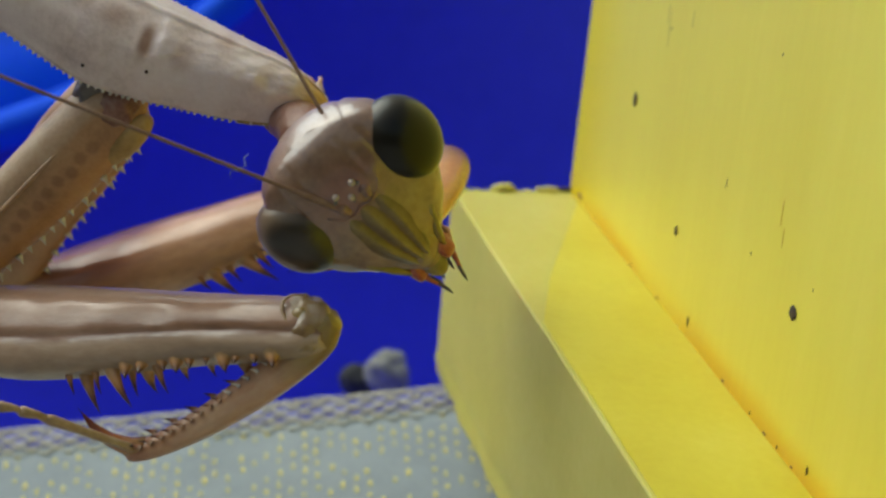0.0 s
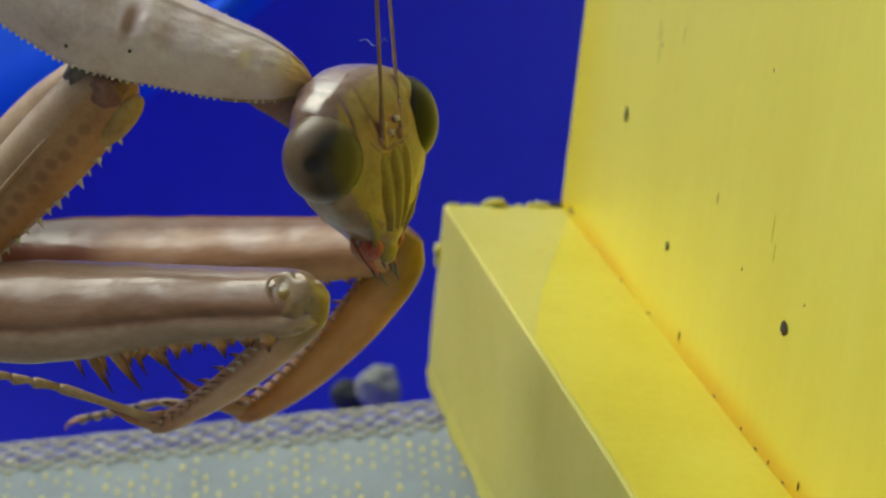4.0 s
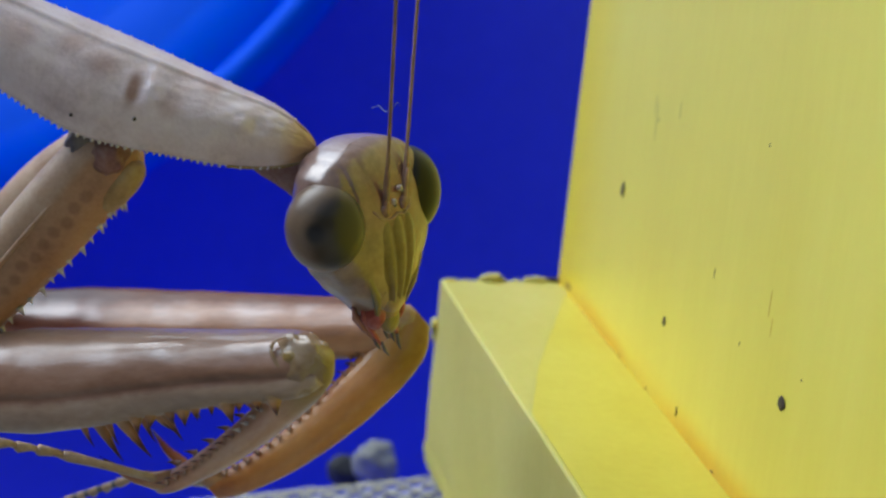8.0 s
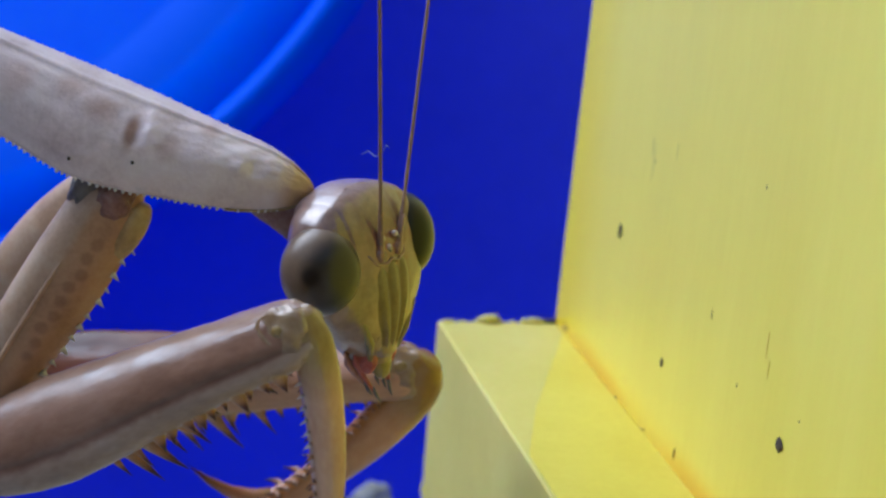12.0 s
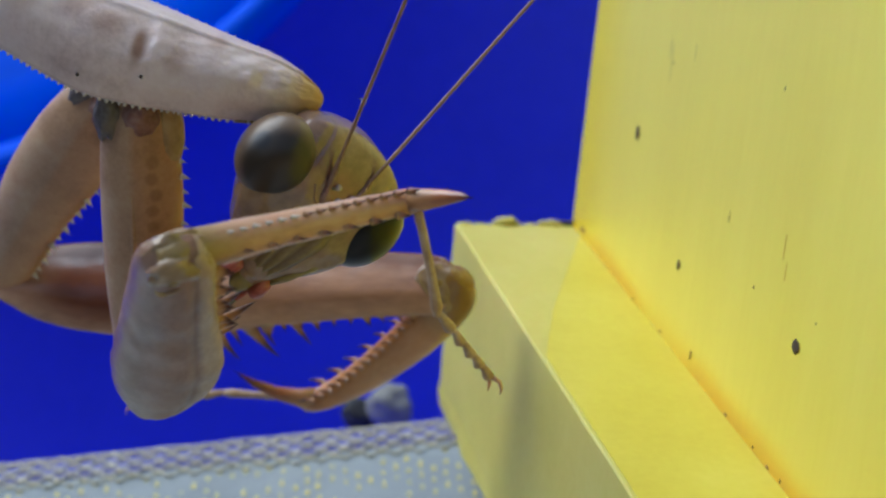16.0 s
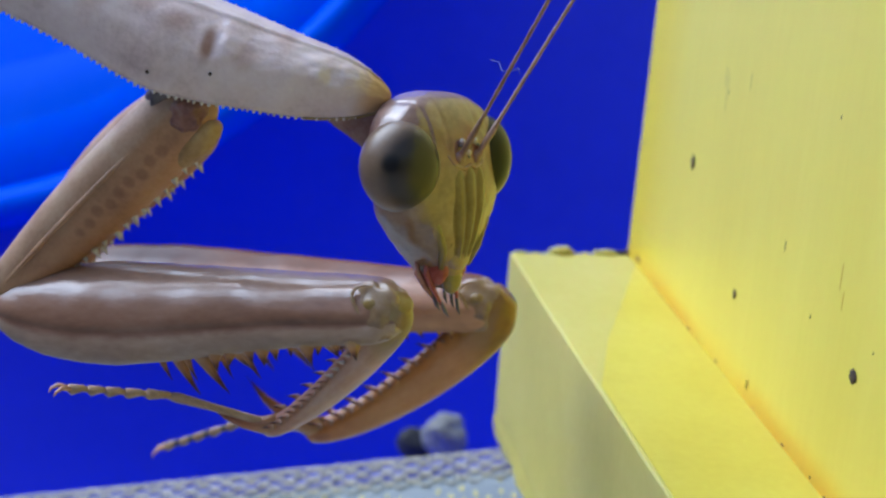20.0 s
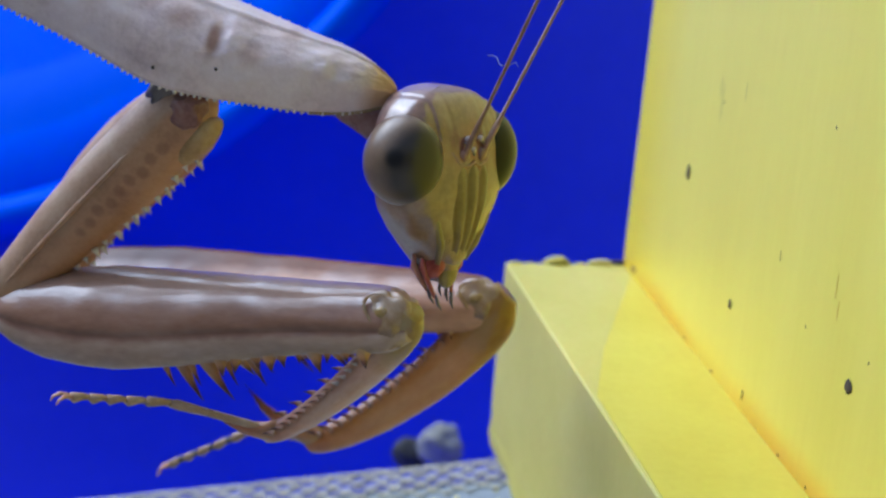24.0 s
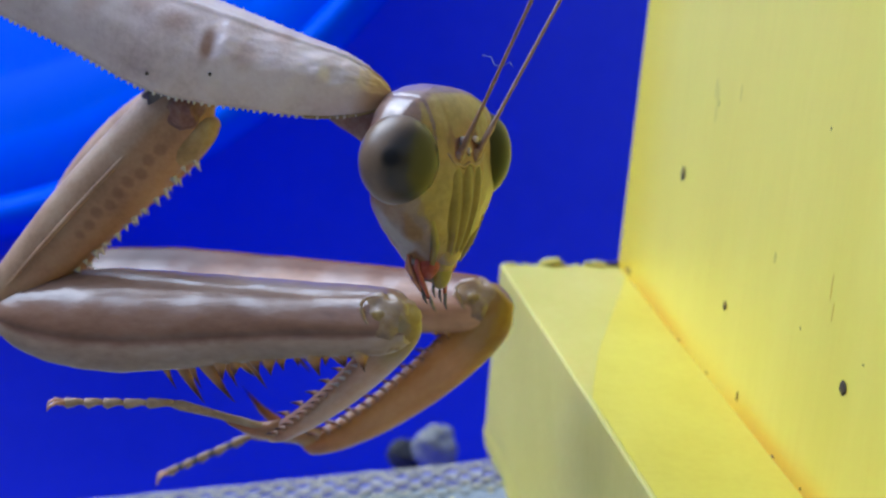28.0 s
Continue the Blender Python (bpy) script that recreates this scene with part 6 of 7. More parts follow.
    walk(parts["far_tibia"], [(0, mm(-0.39, 104.06, 4.26, -79.3, 21.2, -100.0)), (0.5, mm(-0.28, 104.59, 4.29, -79.6, 21.2, -100.1)), (1, mm(-0.17, 105.13, 4.31, -79.8, 21.2, -100.3)), (1.5, mm(-1.14, 103.63, 4.38, -80.1, 32.5, -99.8)), (2, mm(-1.41, 102.15, 4.42, -80.2, 36.8, -99.2)), (2.5, mm(-2.04, 101.37, 0.98, 107.1, 41.8, 118.0)), (3, mm(-2.00, 101.42, 0.94, 112.7, 43.1, 123.3)), (3.5, mm(-1.92, 101.55, 0.85, 128.7, 45.4, 137.8)), (4, mm(-1.84, 101.70, 0.75, 151.6, 45.4, 156.7)), (4.5, mm(-1.78, 101.83, 0.66, 171.4, 43.3, 171.3)), (5, mm(-1.77, 101.88, 0.63, 179.1, 42.0, 176.6)), (5.5, mm(-1.58, 101.93, 0.69, -179.1, 41.8, 177.9)), (6, mm(-1.23, 102.02, 0.81, -175.8, 41.6, -179.9)), (6.5, mm(-1.04, 102.07, 0.88, -174.0, 41.4, -178.7)), (7, mm(-1.14, 102.07, 0.76, -173.3, 41.4, -178.2)), (7.5, mm(-1.32, 102.07, 0.55, -172.0, 41.4, -177.3)), (8, mm(-1.41, 102.06, 0.43, -171.3, 41.4, -176.8)), (8.5, mm(-1.26, 101.98, 0.52, -176.0, 41.4, 179.9)), (9, mm(-1.11, 101.89, 0.60, 179.3, 41.3, 176.6)), (9.5, mm(-1.08, 101.99, 0.58, 175.5, 41.2, 174.2)), (10, mm(-1.03, 102.20, 0.52, 167.3, 41.0, 168.7)), (10.5, mm(-0.99, 102.42, 0.46, 159.2, 40.4, 163.3)), (11, mm(-0.97, 102.52, 0.44, 155.7, 40.1, 160.9)), (11.5, mm(-0.81, 102.58, 0.41, 143.1, 38.3, 152.1)), (12, mm(-0.64, 102.63, 0.39, 131.7, 35.8, 143.7)), (12.25, mm(-0.67, 102.45, 0.17, 128.3, 33.3, 141.8)), (12.5, mm(-0.71, 102.26, -0.04, 125.0, 30.8, 140.0)), (12.75, mm(-0.71, 102.86, -0.30, 133.3, 33.6, 145.4)), (13, mm(-0.72, 103.45, -0.56, 142.1, 36.2, 151.1)), (13.25, mm(-0.40, 103.89, -0.68, 138.7, 35.2, 148.8)), (13.5, mm(-0.08, 104.32, -0.79, 135.6, 34.2, 146.4)), (14, mm(-0.04, 104.40, -0.71, 133.8, 34.0, 145.2)), (14.5, mm(0.05, 104.58, -0.52, 129.9, 33.6, 142.6)), (15, mm(0.14, 104.76, -0.34, 126.1, 33.1, 140.0)), (15.5, mm(0.17, 104.84, -0.25, 124.4, 32.9, 138.9)), (16, mm(0.18, 105.05, -0.27, 122.9, 32.1, 137.3)), (16.5, mm(0.15, 106.25, -0.19, 123.1, 32.9, 137.2)), (17, mm(0.07, 107.45, -0.10, 123.3, 33.7, 137.0)), (17.25, mm(0.17, 105.90, -0.15, 125.4, 32.3, 138.5)), (17.5, mm(0.13, 104.36, -0.18, 127.7, 30.9, 140.0)), (17.75, mm(-0.39, 103.97, -0.22, 132.6, 31.5, 144.4)), (18, mm(-0.88, 103.53, -0.22, 137.8, 32.0, 149.0)), (18.25, mm(-0.86, 103.54, -0.20, 138.3, 32.1, 149.3)), (18.5, mm(-0.82, 103.57, -0.15, 139.5, 32.4, 150.2)), (19, mm(-0.69, 103.65, -0.00, 143.5, 33.1, 153.0)), (19.5, mm(-0.56, 103.73, 0.15, 147.5, 33.8, 155.9)), (20, mm(-0.50, 103.76, 0.22, 149.4, 34.1, 157.2)), (20.5, mm(-0.50, 103.75, 0.23, 149.6, 34.2, 157.3)), (21, mm(-0.48, 103.72, 0.28, 150.1, 34.4, 157.5)), (21.5, mm(-0.46, 103.67, 0.34, 150.8, 34.8, 158.0)), (22, mm(-0.42, 103.61, 0.42, 151.7, 35.2, 158.5)), (22.5, mm(-0.39, 103.55, 0.51, 152.7, 35.6, 159.0)), (23, mm(-0.36, 103.49, 0.59, 153.7, 36.1, 159.6)), (23.5, mm(-0.33, 103.43, 0.67, 154.6, 36.5, 160.1)), (24, mm(-0.30, 103.38, 0.74, 155.4, 36.8, 160.6)), (24.5, mm(-0.28, 103.35, 0.78, 155.9, 37.1, 160.9)), (25.5, mm(-0.27, 103.33, 0.80, 156.0, 37.1, 160.9)), (26, mm(-0.25, 103.31, 0.80, 155.9, 37.1, 160.8)), (26.5, mm(-0.23, 103.28, 0.79, 155.7, 37.1, 160.7)), (27, mm(-0.21, 103.26, 0.79, 155.5, 37.1, 160.5)), (27.5, mm(-0.20, 103.24, 0.79, 155.4, 37.1, 160.4)), (28, mm(-0.19, 103.23, 0.79, 155.3, 37.1, 160.3))])
    walk(parts["far_basitarsus"], [(0, mm(-2.14, 94.16, 0.38, 0.0, -49.7, 135.0)), (0.5, mm(-2.05, 94.70, 0.40, 0.0, -49.7, 135.0)), (1, mm(-1.96, 95.24, 0.42, 0.0, -49.7, 135.0)), (1.5, mm(-1.97, 94.16, -1.75, -73.7, 1.8, -110.9)), (2, mm(-2.07, 93.14, -2.41, -73.8, 2.8, -114.4)), (2.5, mm(-6.03, 108.87, -6.61, 82.8, 4.2, 165.9)), (3, mm(-6.57, 108.37, -6.85, 80.3, 2.9, 165.4)), (3.5, mm(-7.85, 106.93, -7.26, 75.3, -0.2, 164.1)), (4, mm(-9.18, 104.87, -7.38, 70.8, -4.0, 162.6)), (4.5, mm(-9.99, 103.09, -7.15, 67.9, -7.1, 161.3)), (5, mm(-10.23, 102.38, -6.99, 66.9, -8.4, 160.7)), (5.5, mm(-10.07, 102.25, -6.91, 71.4, -7.1, 160.1)), (6, mm(-9.76, 102.00, -6.75, 79.5, -4.7, 159.0)), (6.5, mm(-9.59, 101.87, -6.66, 83.6, -3.4, 158.4)), (7, mm(-9.68, 101.80, -6.78, 83.6, -3.4, 158.4)), (7.5, mm(-9.86, 101.66, -6.99, 83.7, -3.4, 158.5)), (8, mm(-9.95, 101.59, -7.11, 83.7, -3.3, 158.5)), (8.5, mm(-9.81, 101.99, -7.02, 83.7, -3.4, 158.5)), (9, mm(-9.66, 102.39, -6.92, 83.6, -3.4, 158.5)), (9.5, mm(-9.61, 102.86, -6.94, 84.8, -2.9, 158.9)), (10, mm(-9.48, 103.89, -6.95, 87.6, -1.9, 160.0)), (10.5, mm(-9.30, 104.91, -6.93, 90.8, -0.9, 161.0)), (11, mm(-9.21, 105.36, -6.91, 92.4, -0.5, 161.5)), (11.5, mm(-8.71, 106.77, -6.65, 100.3, 1.9, 163.1)), (12, mm(-8.10, 108.10, -6.28, 109.8, 4.2, 164.7)), (12.25, mm(-8.16, 108.34, -6.10, 110.6, 4.2, 165.0)), (12.5, mm(-8.20, 108.56, -5.88, 111.6, 4.1, 165.3)), (12.75, mm(-8.52, 108.25, -6.61, 100.4, 0.9, 165.3)), (13, mm(-8.78, 107.89, -7.29, 89.0, -2.4, 165.2)), (13.25, mm(-8.37, 108.72, -7.25, 70.6, -6.0, 167.4)), (13.5, mm(-7.94, 109.53, -7.20, 49.2, -9.6, 169.6)), (14, mm(-7.80, 109.79, -7.09, 54.3, -8.8, 168.8)), (14.5, mm(-7.50, 110.35, -6.83, 64.1, -7.0, 167.1)), (15, mm(-7.19, 110.89, -6.56, 72.0, -5.2, 165.4)), (15.5, mm(-7.04, 111.14, -6.44, 75.1, -4.4, 164.6)), (16, mm(-6.91, 111.60, -6.33, 64.4, -4.7, 170.9)), (16.5, mm(-6.86, 112.76, -6.38, 5.6, -7.9, 178.1)), (17, mm(-6.87, 113.91, -6.43, -34.9, -10.9, -174.6)), (17.25, mm(-7.05, 112.28, -6.25, 58.4, -8.5, 169.2)), (17.5, mm(-7.36, 110.65, -6.04, 86.6, -5.5, 153.3)), (17.75, mm(-8.30, 109.62, -6.18, 86.4, -6.2, 150.1)), (18, mm(-9.16, 108.52, -6.26, 86.3, -6.8, 147.0)), (18.25, mm(-9.17, 108.47, -6.26, 86.5, -6.7, 147.0)), (18.5, mm(-9.18, 108.35, -6.25, 87.0, -6.5, 146.9)), (19, mm(-9.20, 107.98, -6.23, 88.4, -5.9, 146.6)), (19.5, mm(-9.20, 107.60, -6.20, 89.7, -5.2, 146.2)), (20, mm(-9.20, 107.42, -6.18, 90.3, -4.9, 146.1)), (20.5, mm(-9.19, 107.39, -6.18, 90.4, -4.9, 145.9)), (21, mm(-9.17, 107.31, -6.17, 90.4, -4.9, 145.5)), (21.5, mm(-9.13, 107.18, -6.16, 90.4, -4.9, 144.8)), (22, mm(-9.09, 107.03, -6.15, 90.5, -4.8, 144.1)), (22.5, mm(-9.04, 106.86, -6.14, 90.5, -4.8, 143.2)), (23, mm(-8.99, 106.70, -6.12, 90.5, -4.8, 142.4)), (23.5, mm(-8.94, 106.54, -6.11, 90.6, -4.7, 141.6)), (24, mm(-8.90, 106.42, -6.09, 90.6, -4.7, 140.9)), (24.5, mm(-8.88, 106.33, -6.09, 90.6, -4.7, 140.5)), (25, mm(-8.87, 106.30, -6.08, 90.7, -4.6, 140.3)), (25.5, mm(-8.86, 106.30, -6.08, 90.8, -4.5, 140.1)), (26, mm(-8.84, 106.30, -6.09, 91.3, -4.2, 139.7)), (26.5, mm(-8.81, 106.29, -6.09, 91.9, -3.7, 139.1)), (27, mm(-8.78, 106.29, -6.09, 92.4, -3.3, 138.5)), (27.5, mm(-8.76, 106.29, -6.09, 92.9, -3.0, 138.0)), (28, mm(-8.75, 106.29, -6.10, 93.0, -2.8, 137.8))])
    walk(parts["far_tarsus"], [(0, mm(-4.47, 96.49, 4.27, 0.0, -46.2, 116.6)), (0.5, mm(-4.38, 97.03, 4.29, 0.0, -46.2, 116.6)), (1, mm(-4.29, 97.57, 4.31, 0.0, -46.2, 116.6)), (1.5, mm(-3.75, 89.49, -1.90, 0.8, -2.6, -87.4)), (2, mm(-4.13, 88.60, -2.65, -4.5, -11.1, -104.0)), (2.5, mm(-10.87, 110.08, -6.98, -16.3, 4.5, 164.2)), (3, mm(-11.40, 109.63, -7.11, -16.2, 5.7, 163.1)), (3.5, mm(-12.66, 108.29, -7.24, -16.2, 8.6, 160.5)), (4, mm(-13.94, 106.36, -7.03, -16.2, 12.0, 157.3)), (4.5, mm(-14.69, 104.68, -6.53, -16.2, 14.8, 154.6)), (5, mm(-14.90, 104.02, -6.26, -16.2, 15.9, 153.4)), (5.5, mm(-14.73, 103.94, -6.29, -15.9, 15.9, 151.1)), (6, mm(-14.41, 103.79, -6.34, -15.3, 15.7, 146.7)), (6.5, mm(-14.23, 103.71, -6.36, -14.9, 15.6, 144.4)), (7, mm(-14.33, 103.63, -6.48, -14.9, 15.6, 144.4)), (7.5, mm(-14.50, 103.49, -6.70, -14.9, 15.7, 144.6)), (8, mm(-14.60, 103.42, -6.82, -15.0, 15.8, 144.6)), (8.5, mm(-14.46, 103.82, -6.73, -14.9, 15.7, 144.4)), (9, mm(-14.30, 104.22, -6.62, -14.9, 15.6, 144.3)), (9.5, mm(-14.27, 104.65, -6.68, -15.1, 15.6, 145.3)), (10, mm(-14.17, 105.60, -6.79, -15.4, 15.7, 147.7)), (10.5, mm(-14.03, 106.53, -6.85, -15.7, 15.7, 150.1)), (11, mm(-13.95, 106.95, -6.87, -15.9, 15.7, 151.2)), (11.5, mm(-13.49, 108.22, -6.81, -16.0, 15.7, 151.9)), (12, mm(-12.91, 109.42, -6.65, -16.1, 15.8, 152.6)), (12.25, mm(-12.98, 109.63, -6.46, -16.1, 15.8, 152.8)), (12.5, mm(-13.03, 109.82, -6.24, -16.1, 15.8, 152.9)), (12.75, mm(-13.36, 109.52, -6.69, -15.8, 13.2, 152.3)), (13, mm(-13.61, 109.17, -7.08, -15.4, 10.7, 151.7)), (13.25, mm(-13.22, 109.81, -6.73, -16.6, 14.3, 159.1)), (13.5, mm(-12.79, 110.43, -6.37, -17.4, 17.7, 166.6)), (14, mm(-12.65, 110.75, -6.32, -17.2, 16.2, 166.9)), (14.5, mm(-12.33, 111.46, -6.22, -17.0, 12.8, 167.6)), (15, mm(-12.00, 112.15, -6.11, -16.7, 9.4, 168.2)), (15.5, mm(-11.85, 112.46, -6.06, -16.7, 7.9, 168.5)), (16, mm(-11.83, 112.39, -5.92, -16.7, 7.9, 168.4)), (16.5, mm(-11.82, 112.92, -5.70, -17.1, 12.3, 173.1)), (17, mm(-11.76, 113.45, -5.49, -17.4, 16.7, 178.0)), (17.25, mm(-11.91, 113.20, -5.50, -17.2, 15.5, -176.4)), (17.5, mm(-11.81, 112.89, -5.56, -16.8, 14.1, -170.8)), (17.75, mm(-12.61, 112.10, -5.65, -16.9, 16.6, -170.2)), (18, mm(-13.33, 111.22, -5.67, -17.0, 19.2, -169.5)), (18.25, mm(-13.33, 111.18, -5.68, -17.1, 19.1, -170.5)), (18.5, mm(-13.34, 111.06, -5.69, -17.3, 19.0, -173.2)), (19, mm(-13.35, 110.72, -5.72, -17.6, 18.4, 178.6)), (19.5, mm(-13.34, 110.37, -5.74, -17.5, 17.5, 170.5)), (20, mm(-13.34, 110.20, -5.75, -17.3, 17.0, 166.9)), (20.5, mm(-13.32, 110.18, -5.75, -17.3, 17.1, 167.0)), (21, mm(-13.27, 110.13, -5.74, -17.4, 17.5, 167.3)), (21.5, mm(-13.21, 110.05, -5.74, -17.5, 18.1, 167.6)), (22, mm(-13.12, 109.95, -5.73, -17.6, 18.8, 168.1)), (22.5, mm(-13.03, 109.85, -5.72, -17.7, 19.6, 168.6)), (23, mm(-12.94, 109.74, -5.71, -17.8, 20.4, 169.2)), (23.5, mm(-12.85, 109.64, -5.70, -17.9, 21.1, 169.7)), (24, mm(-12.77, 109.56, -5.69, -18.0, 21.7, 170.1)), (24.5, mm(-12.72, 109.50, -5.68, -18.0, 22.1, 170.3)), (25, mm(-12.70, 109.48, -5.68, -18.1, 22.2, 170.4)), (25.5, mm(-12.68, 109.49, -5.69, -18.1, 22.3, 171.2)), (26, mm(-12.64, 109.52, -5.72, -18.1, 22.6, 173.2)), (26.5, mm(-12.58, 109.56, -5.76, -18.2, 22.9, 175.8)), (27, mm(-12.52, 109.60, -5.80, -18.1, 23.2, 178.3)), (27.5, mm(-12.47, 109.63, -5.84, -18.1, 23.3, -179.7)), (28, mm(-12.45, 109.64, -5.85, -18.1, 23.4, -178.9))])
    # the jaws part and close as it chews: time, how far they are open
    chew = [(0, 0.4), (1, 0.5), (2, 0.6), (5, 0.2), (5.6, 0.5), (6.2, 0.1), (6.8, 0.5), (7.4, 0.1), (8.0, 0.3), (8.5, 0.0), (9.0, 1.0), (9.4, 0.2), (10.0, 0.5), (10.6, 0.2), (11.2, 0.5), (12.0, 0.2), (13.0, 0.4), (16.0, 0.8), (17.0, 0.4), (18.0, 0.1), (19.0, 0.3), (20.0, 0.1), (21.0, 0.3), (24.0, 0.1), (25.0, 0.3), (26.0, 0.1), (27.0, 0.3), (28.0, 0.1)]
    for key, s in (("mandible_a", 1), ("mandible_b", -1)):
        walk(parts[key], [(t, mm(s * (0.58 + 0.4 * o), 0.6 + 0.25 * o, -4.35 - 0.3 * o, 0, s * -14 * o, 0)) for t, o in chew])
    walk(parts["head"], [(0, mm(-3.67, 86.00, 2.53, -42.7, 41.9, 167.1)), (0.5, mm(-3.67, 86.00, 2.57, -42.5, 42.3, 168.0)), (1, mm(-3.67, 86.00, 2.61, -42.3, 42.6, 169.0)), (1.5, mm(-3.48, 88.25, 3.06, -23.8, 35.7, -157.6)), (2, mm(-3.00, 90.50, 3.80, -13.5, 22.6, -130.8)), (2.5, mm(-3.14, 92.00, 4.79, -10.5, 19.6, -130.2)), (3, mm(-3.15, 92.00, 4.88, -10.7, 19.8, -130.2)), (3.5, mm(-3.17, 92.00, 5.09, -11.0, 20.0, -130.2)), (4, mm(-3.19, 92.00, 5.33, -11.4, 20.3, -130.2)), (4.5, mm(-3.21, 92.00, 5.54, -11.7, 20.6, -130.2)), (5, mm(-3.22, 92.00, 5.63, -11.9, 20.7, -130.2)), (5.5, mm(-3.07, 92.00, 5.68, -11.8, 20.8, -130.4)), (6, mm(-2.78, 92.00, 5.79, -11.8, 20.9, -130.6)), (6.5, mm(-2.62, 92.00, 5.84, -11.8, 20.9, -130.8)), (7, mm(-2.71, 92.00, 5.77, -11.8, 20.8, -130.7)), (7.5, mm(-2.87, 92.00, 5.65, -11.7, 20.4, -130.5)), (8, mm(-2.95, 92.00, 5.58, -11.6, 20.2, -130.4)), (8.5, mm(-2.87, 92.00, 5.63, -12.5, 21.1, -131.0)), (9, mm(-2.78, 92.00, 5.67, -13.4, 22.0, -131.5)), (9.5, mm(-2.79, 92.00, 5.64, -13.3, 21.8, -131.1)), (10, mm(-2.80, 92.00, 5.58, -12.9, 21.3, -130.3)), (10.5, mm(-2.82, 92.00, 5.53, -12.5, 20.9, -129.5)), (11, mm(-2.82, 92.00, 5.50, -12.4, 20.7, -129.2)), (11.5, mm(-2.95, 92.00, 5.46, -12.1, 19.9, -129.1)), (12, mm(-3.08, 92.00, 5.42, -11.8, 19.2, -129.0)), (12.25, mm(-3.28, 92.00, 5.26, -9.7, 15.1, -126.9)), (12.5, mm(-3.47, 92.00, 5.10, -7.8, 11.0, -125.0)), (12.75, mm(-4.07, 92.00, 4.61, -17.0, 3.3, -117.7)), (13, mm(-4.67, 92.00, 4.11, -27.1, -3.0, -109.2)), (13.25, mm(-4.59, 92.00, 4.32, -30.8, -10.6, -104.4)), (13.5, mm(-4.52, 92.00, 4.52, -35.4, -17.8, -99.0)), (14, mm(-4.68, 92.00, 4.38, -36.7, -19.8, -105.3)), (14.5, mm(-5.04, 92.00, 4.05, -38.9, -24.5, -119.3)), (15, mm(-5.39, 92.00, 3.73, -39.9, -29.5, -133.6)), (15.5, mm(-5.56, 92.00, 3.58, -39.8, -31.8, -140.4)), (16, mm(-5.74, 92.00, 3.89, -37.8, -32.4, -138.9)), (16.5, mm(-5.62, 92.00, 4.17, -46.8, -31.0, -132.9)), (17, mm(-5.50, 92.00, 4.45, -55.4, -28.9, -127.3)), (17.25, mm(-5.22, 92.00, 4.47, -44.9, -33.3, -124.0)), (17.5, mm(-4.93, 92.00, 4.49, -34.1, -38.1, -121.7)), (17.75, mm(-4.06, 92.00, 5.15, -24.3, -15.3, -124.2)), (18, mm(-3.19, 92.00, 5.82, -15.7, 7.5, -122.9)), (18.25, mm(-3.17, 92.00, 5.84, -15.4, 7.5, -123.0)), (18.5, mm(-3.13, 92.00, 5.90, -14.4, 7.4, -123.3)), (19, mm(-3.01, 92.00, 6.10, -11.3, 7.3, -124.4)), (19.5, mm(-2.89, 92.00, 6.29, -8.3, 7.2, -125.5)), (20, mm(-2.84, 92.00, 6.38, -6.9, 7.2, -126.0)), (20.5, mm(-2.82, 92.00, 6.40, -7.1, 7.2, -126.0)), (21, mm(-2.79, 92.00, 6.46, -7.5, 7.2, -126.1)), (21.5, mm(-2.74, 92.00, 6.55, -8.2, 7.1, -126.3)), (22, mm(-2.68, 92.00, 6.66, -9.0, 7.1, -126.4)), (22.5, mm(-2.62, 92.00, 6.78, -9.9, 7.1, -126.6)), (23, mm(-2.55, 92.00, 6.90, -10.8, 7.1, -126.7)), (23.5, mm(-2.49, 92.00, 7.01, -11.6, 7.1, -126.9)), (24, mm(-2.45, 92.00, 7.10, -12.3, 7.0, -127.0)), (24.5, mm(-2.41, 92.00, 7.16, -12.8, 7.0, -127.1)), (26, mm(-2.41, 92.00, 7.17, -12.7, 6.8, -126.9)), (26.5, mm(-2.43, 92.00, 7.16, -12.4, 6.6, -126.7)), (27, mm(-2.44, 92.00, 7.15, -12.2, 6.4, -126.5)), (28, mm(-2.46, 92.00, 7.13, -11.9, 6.2, -126.2))])
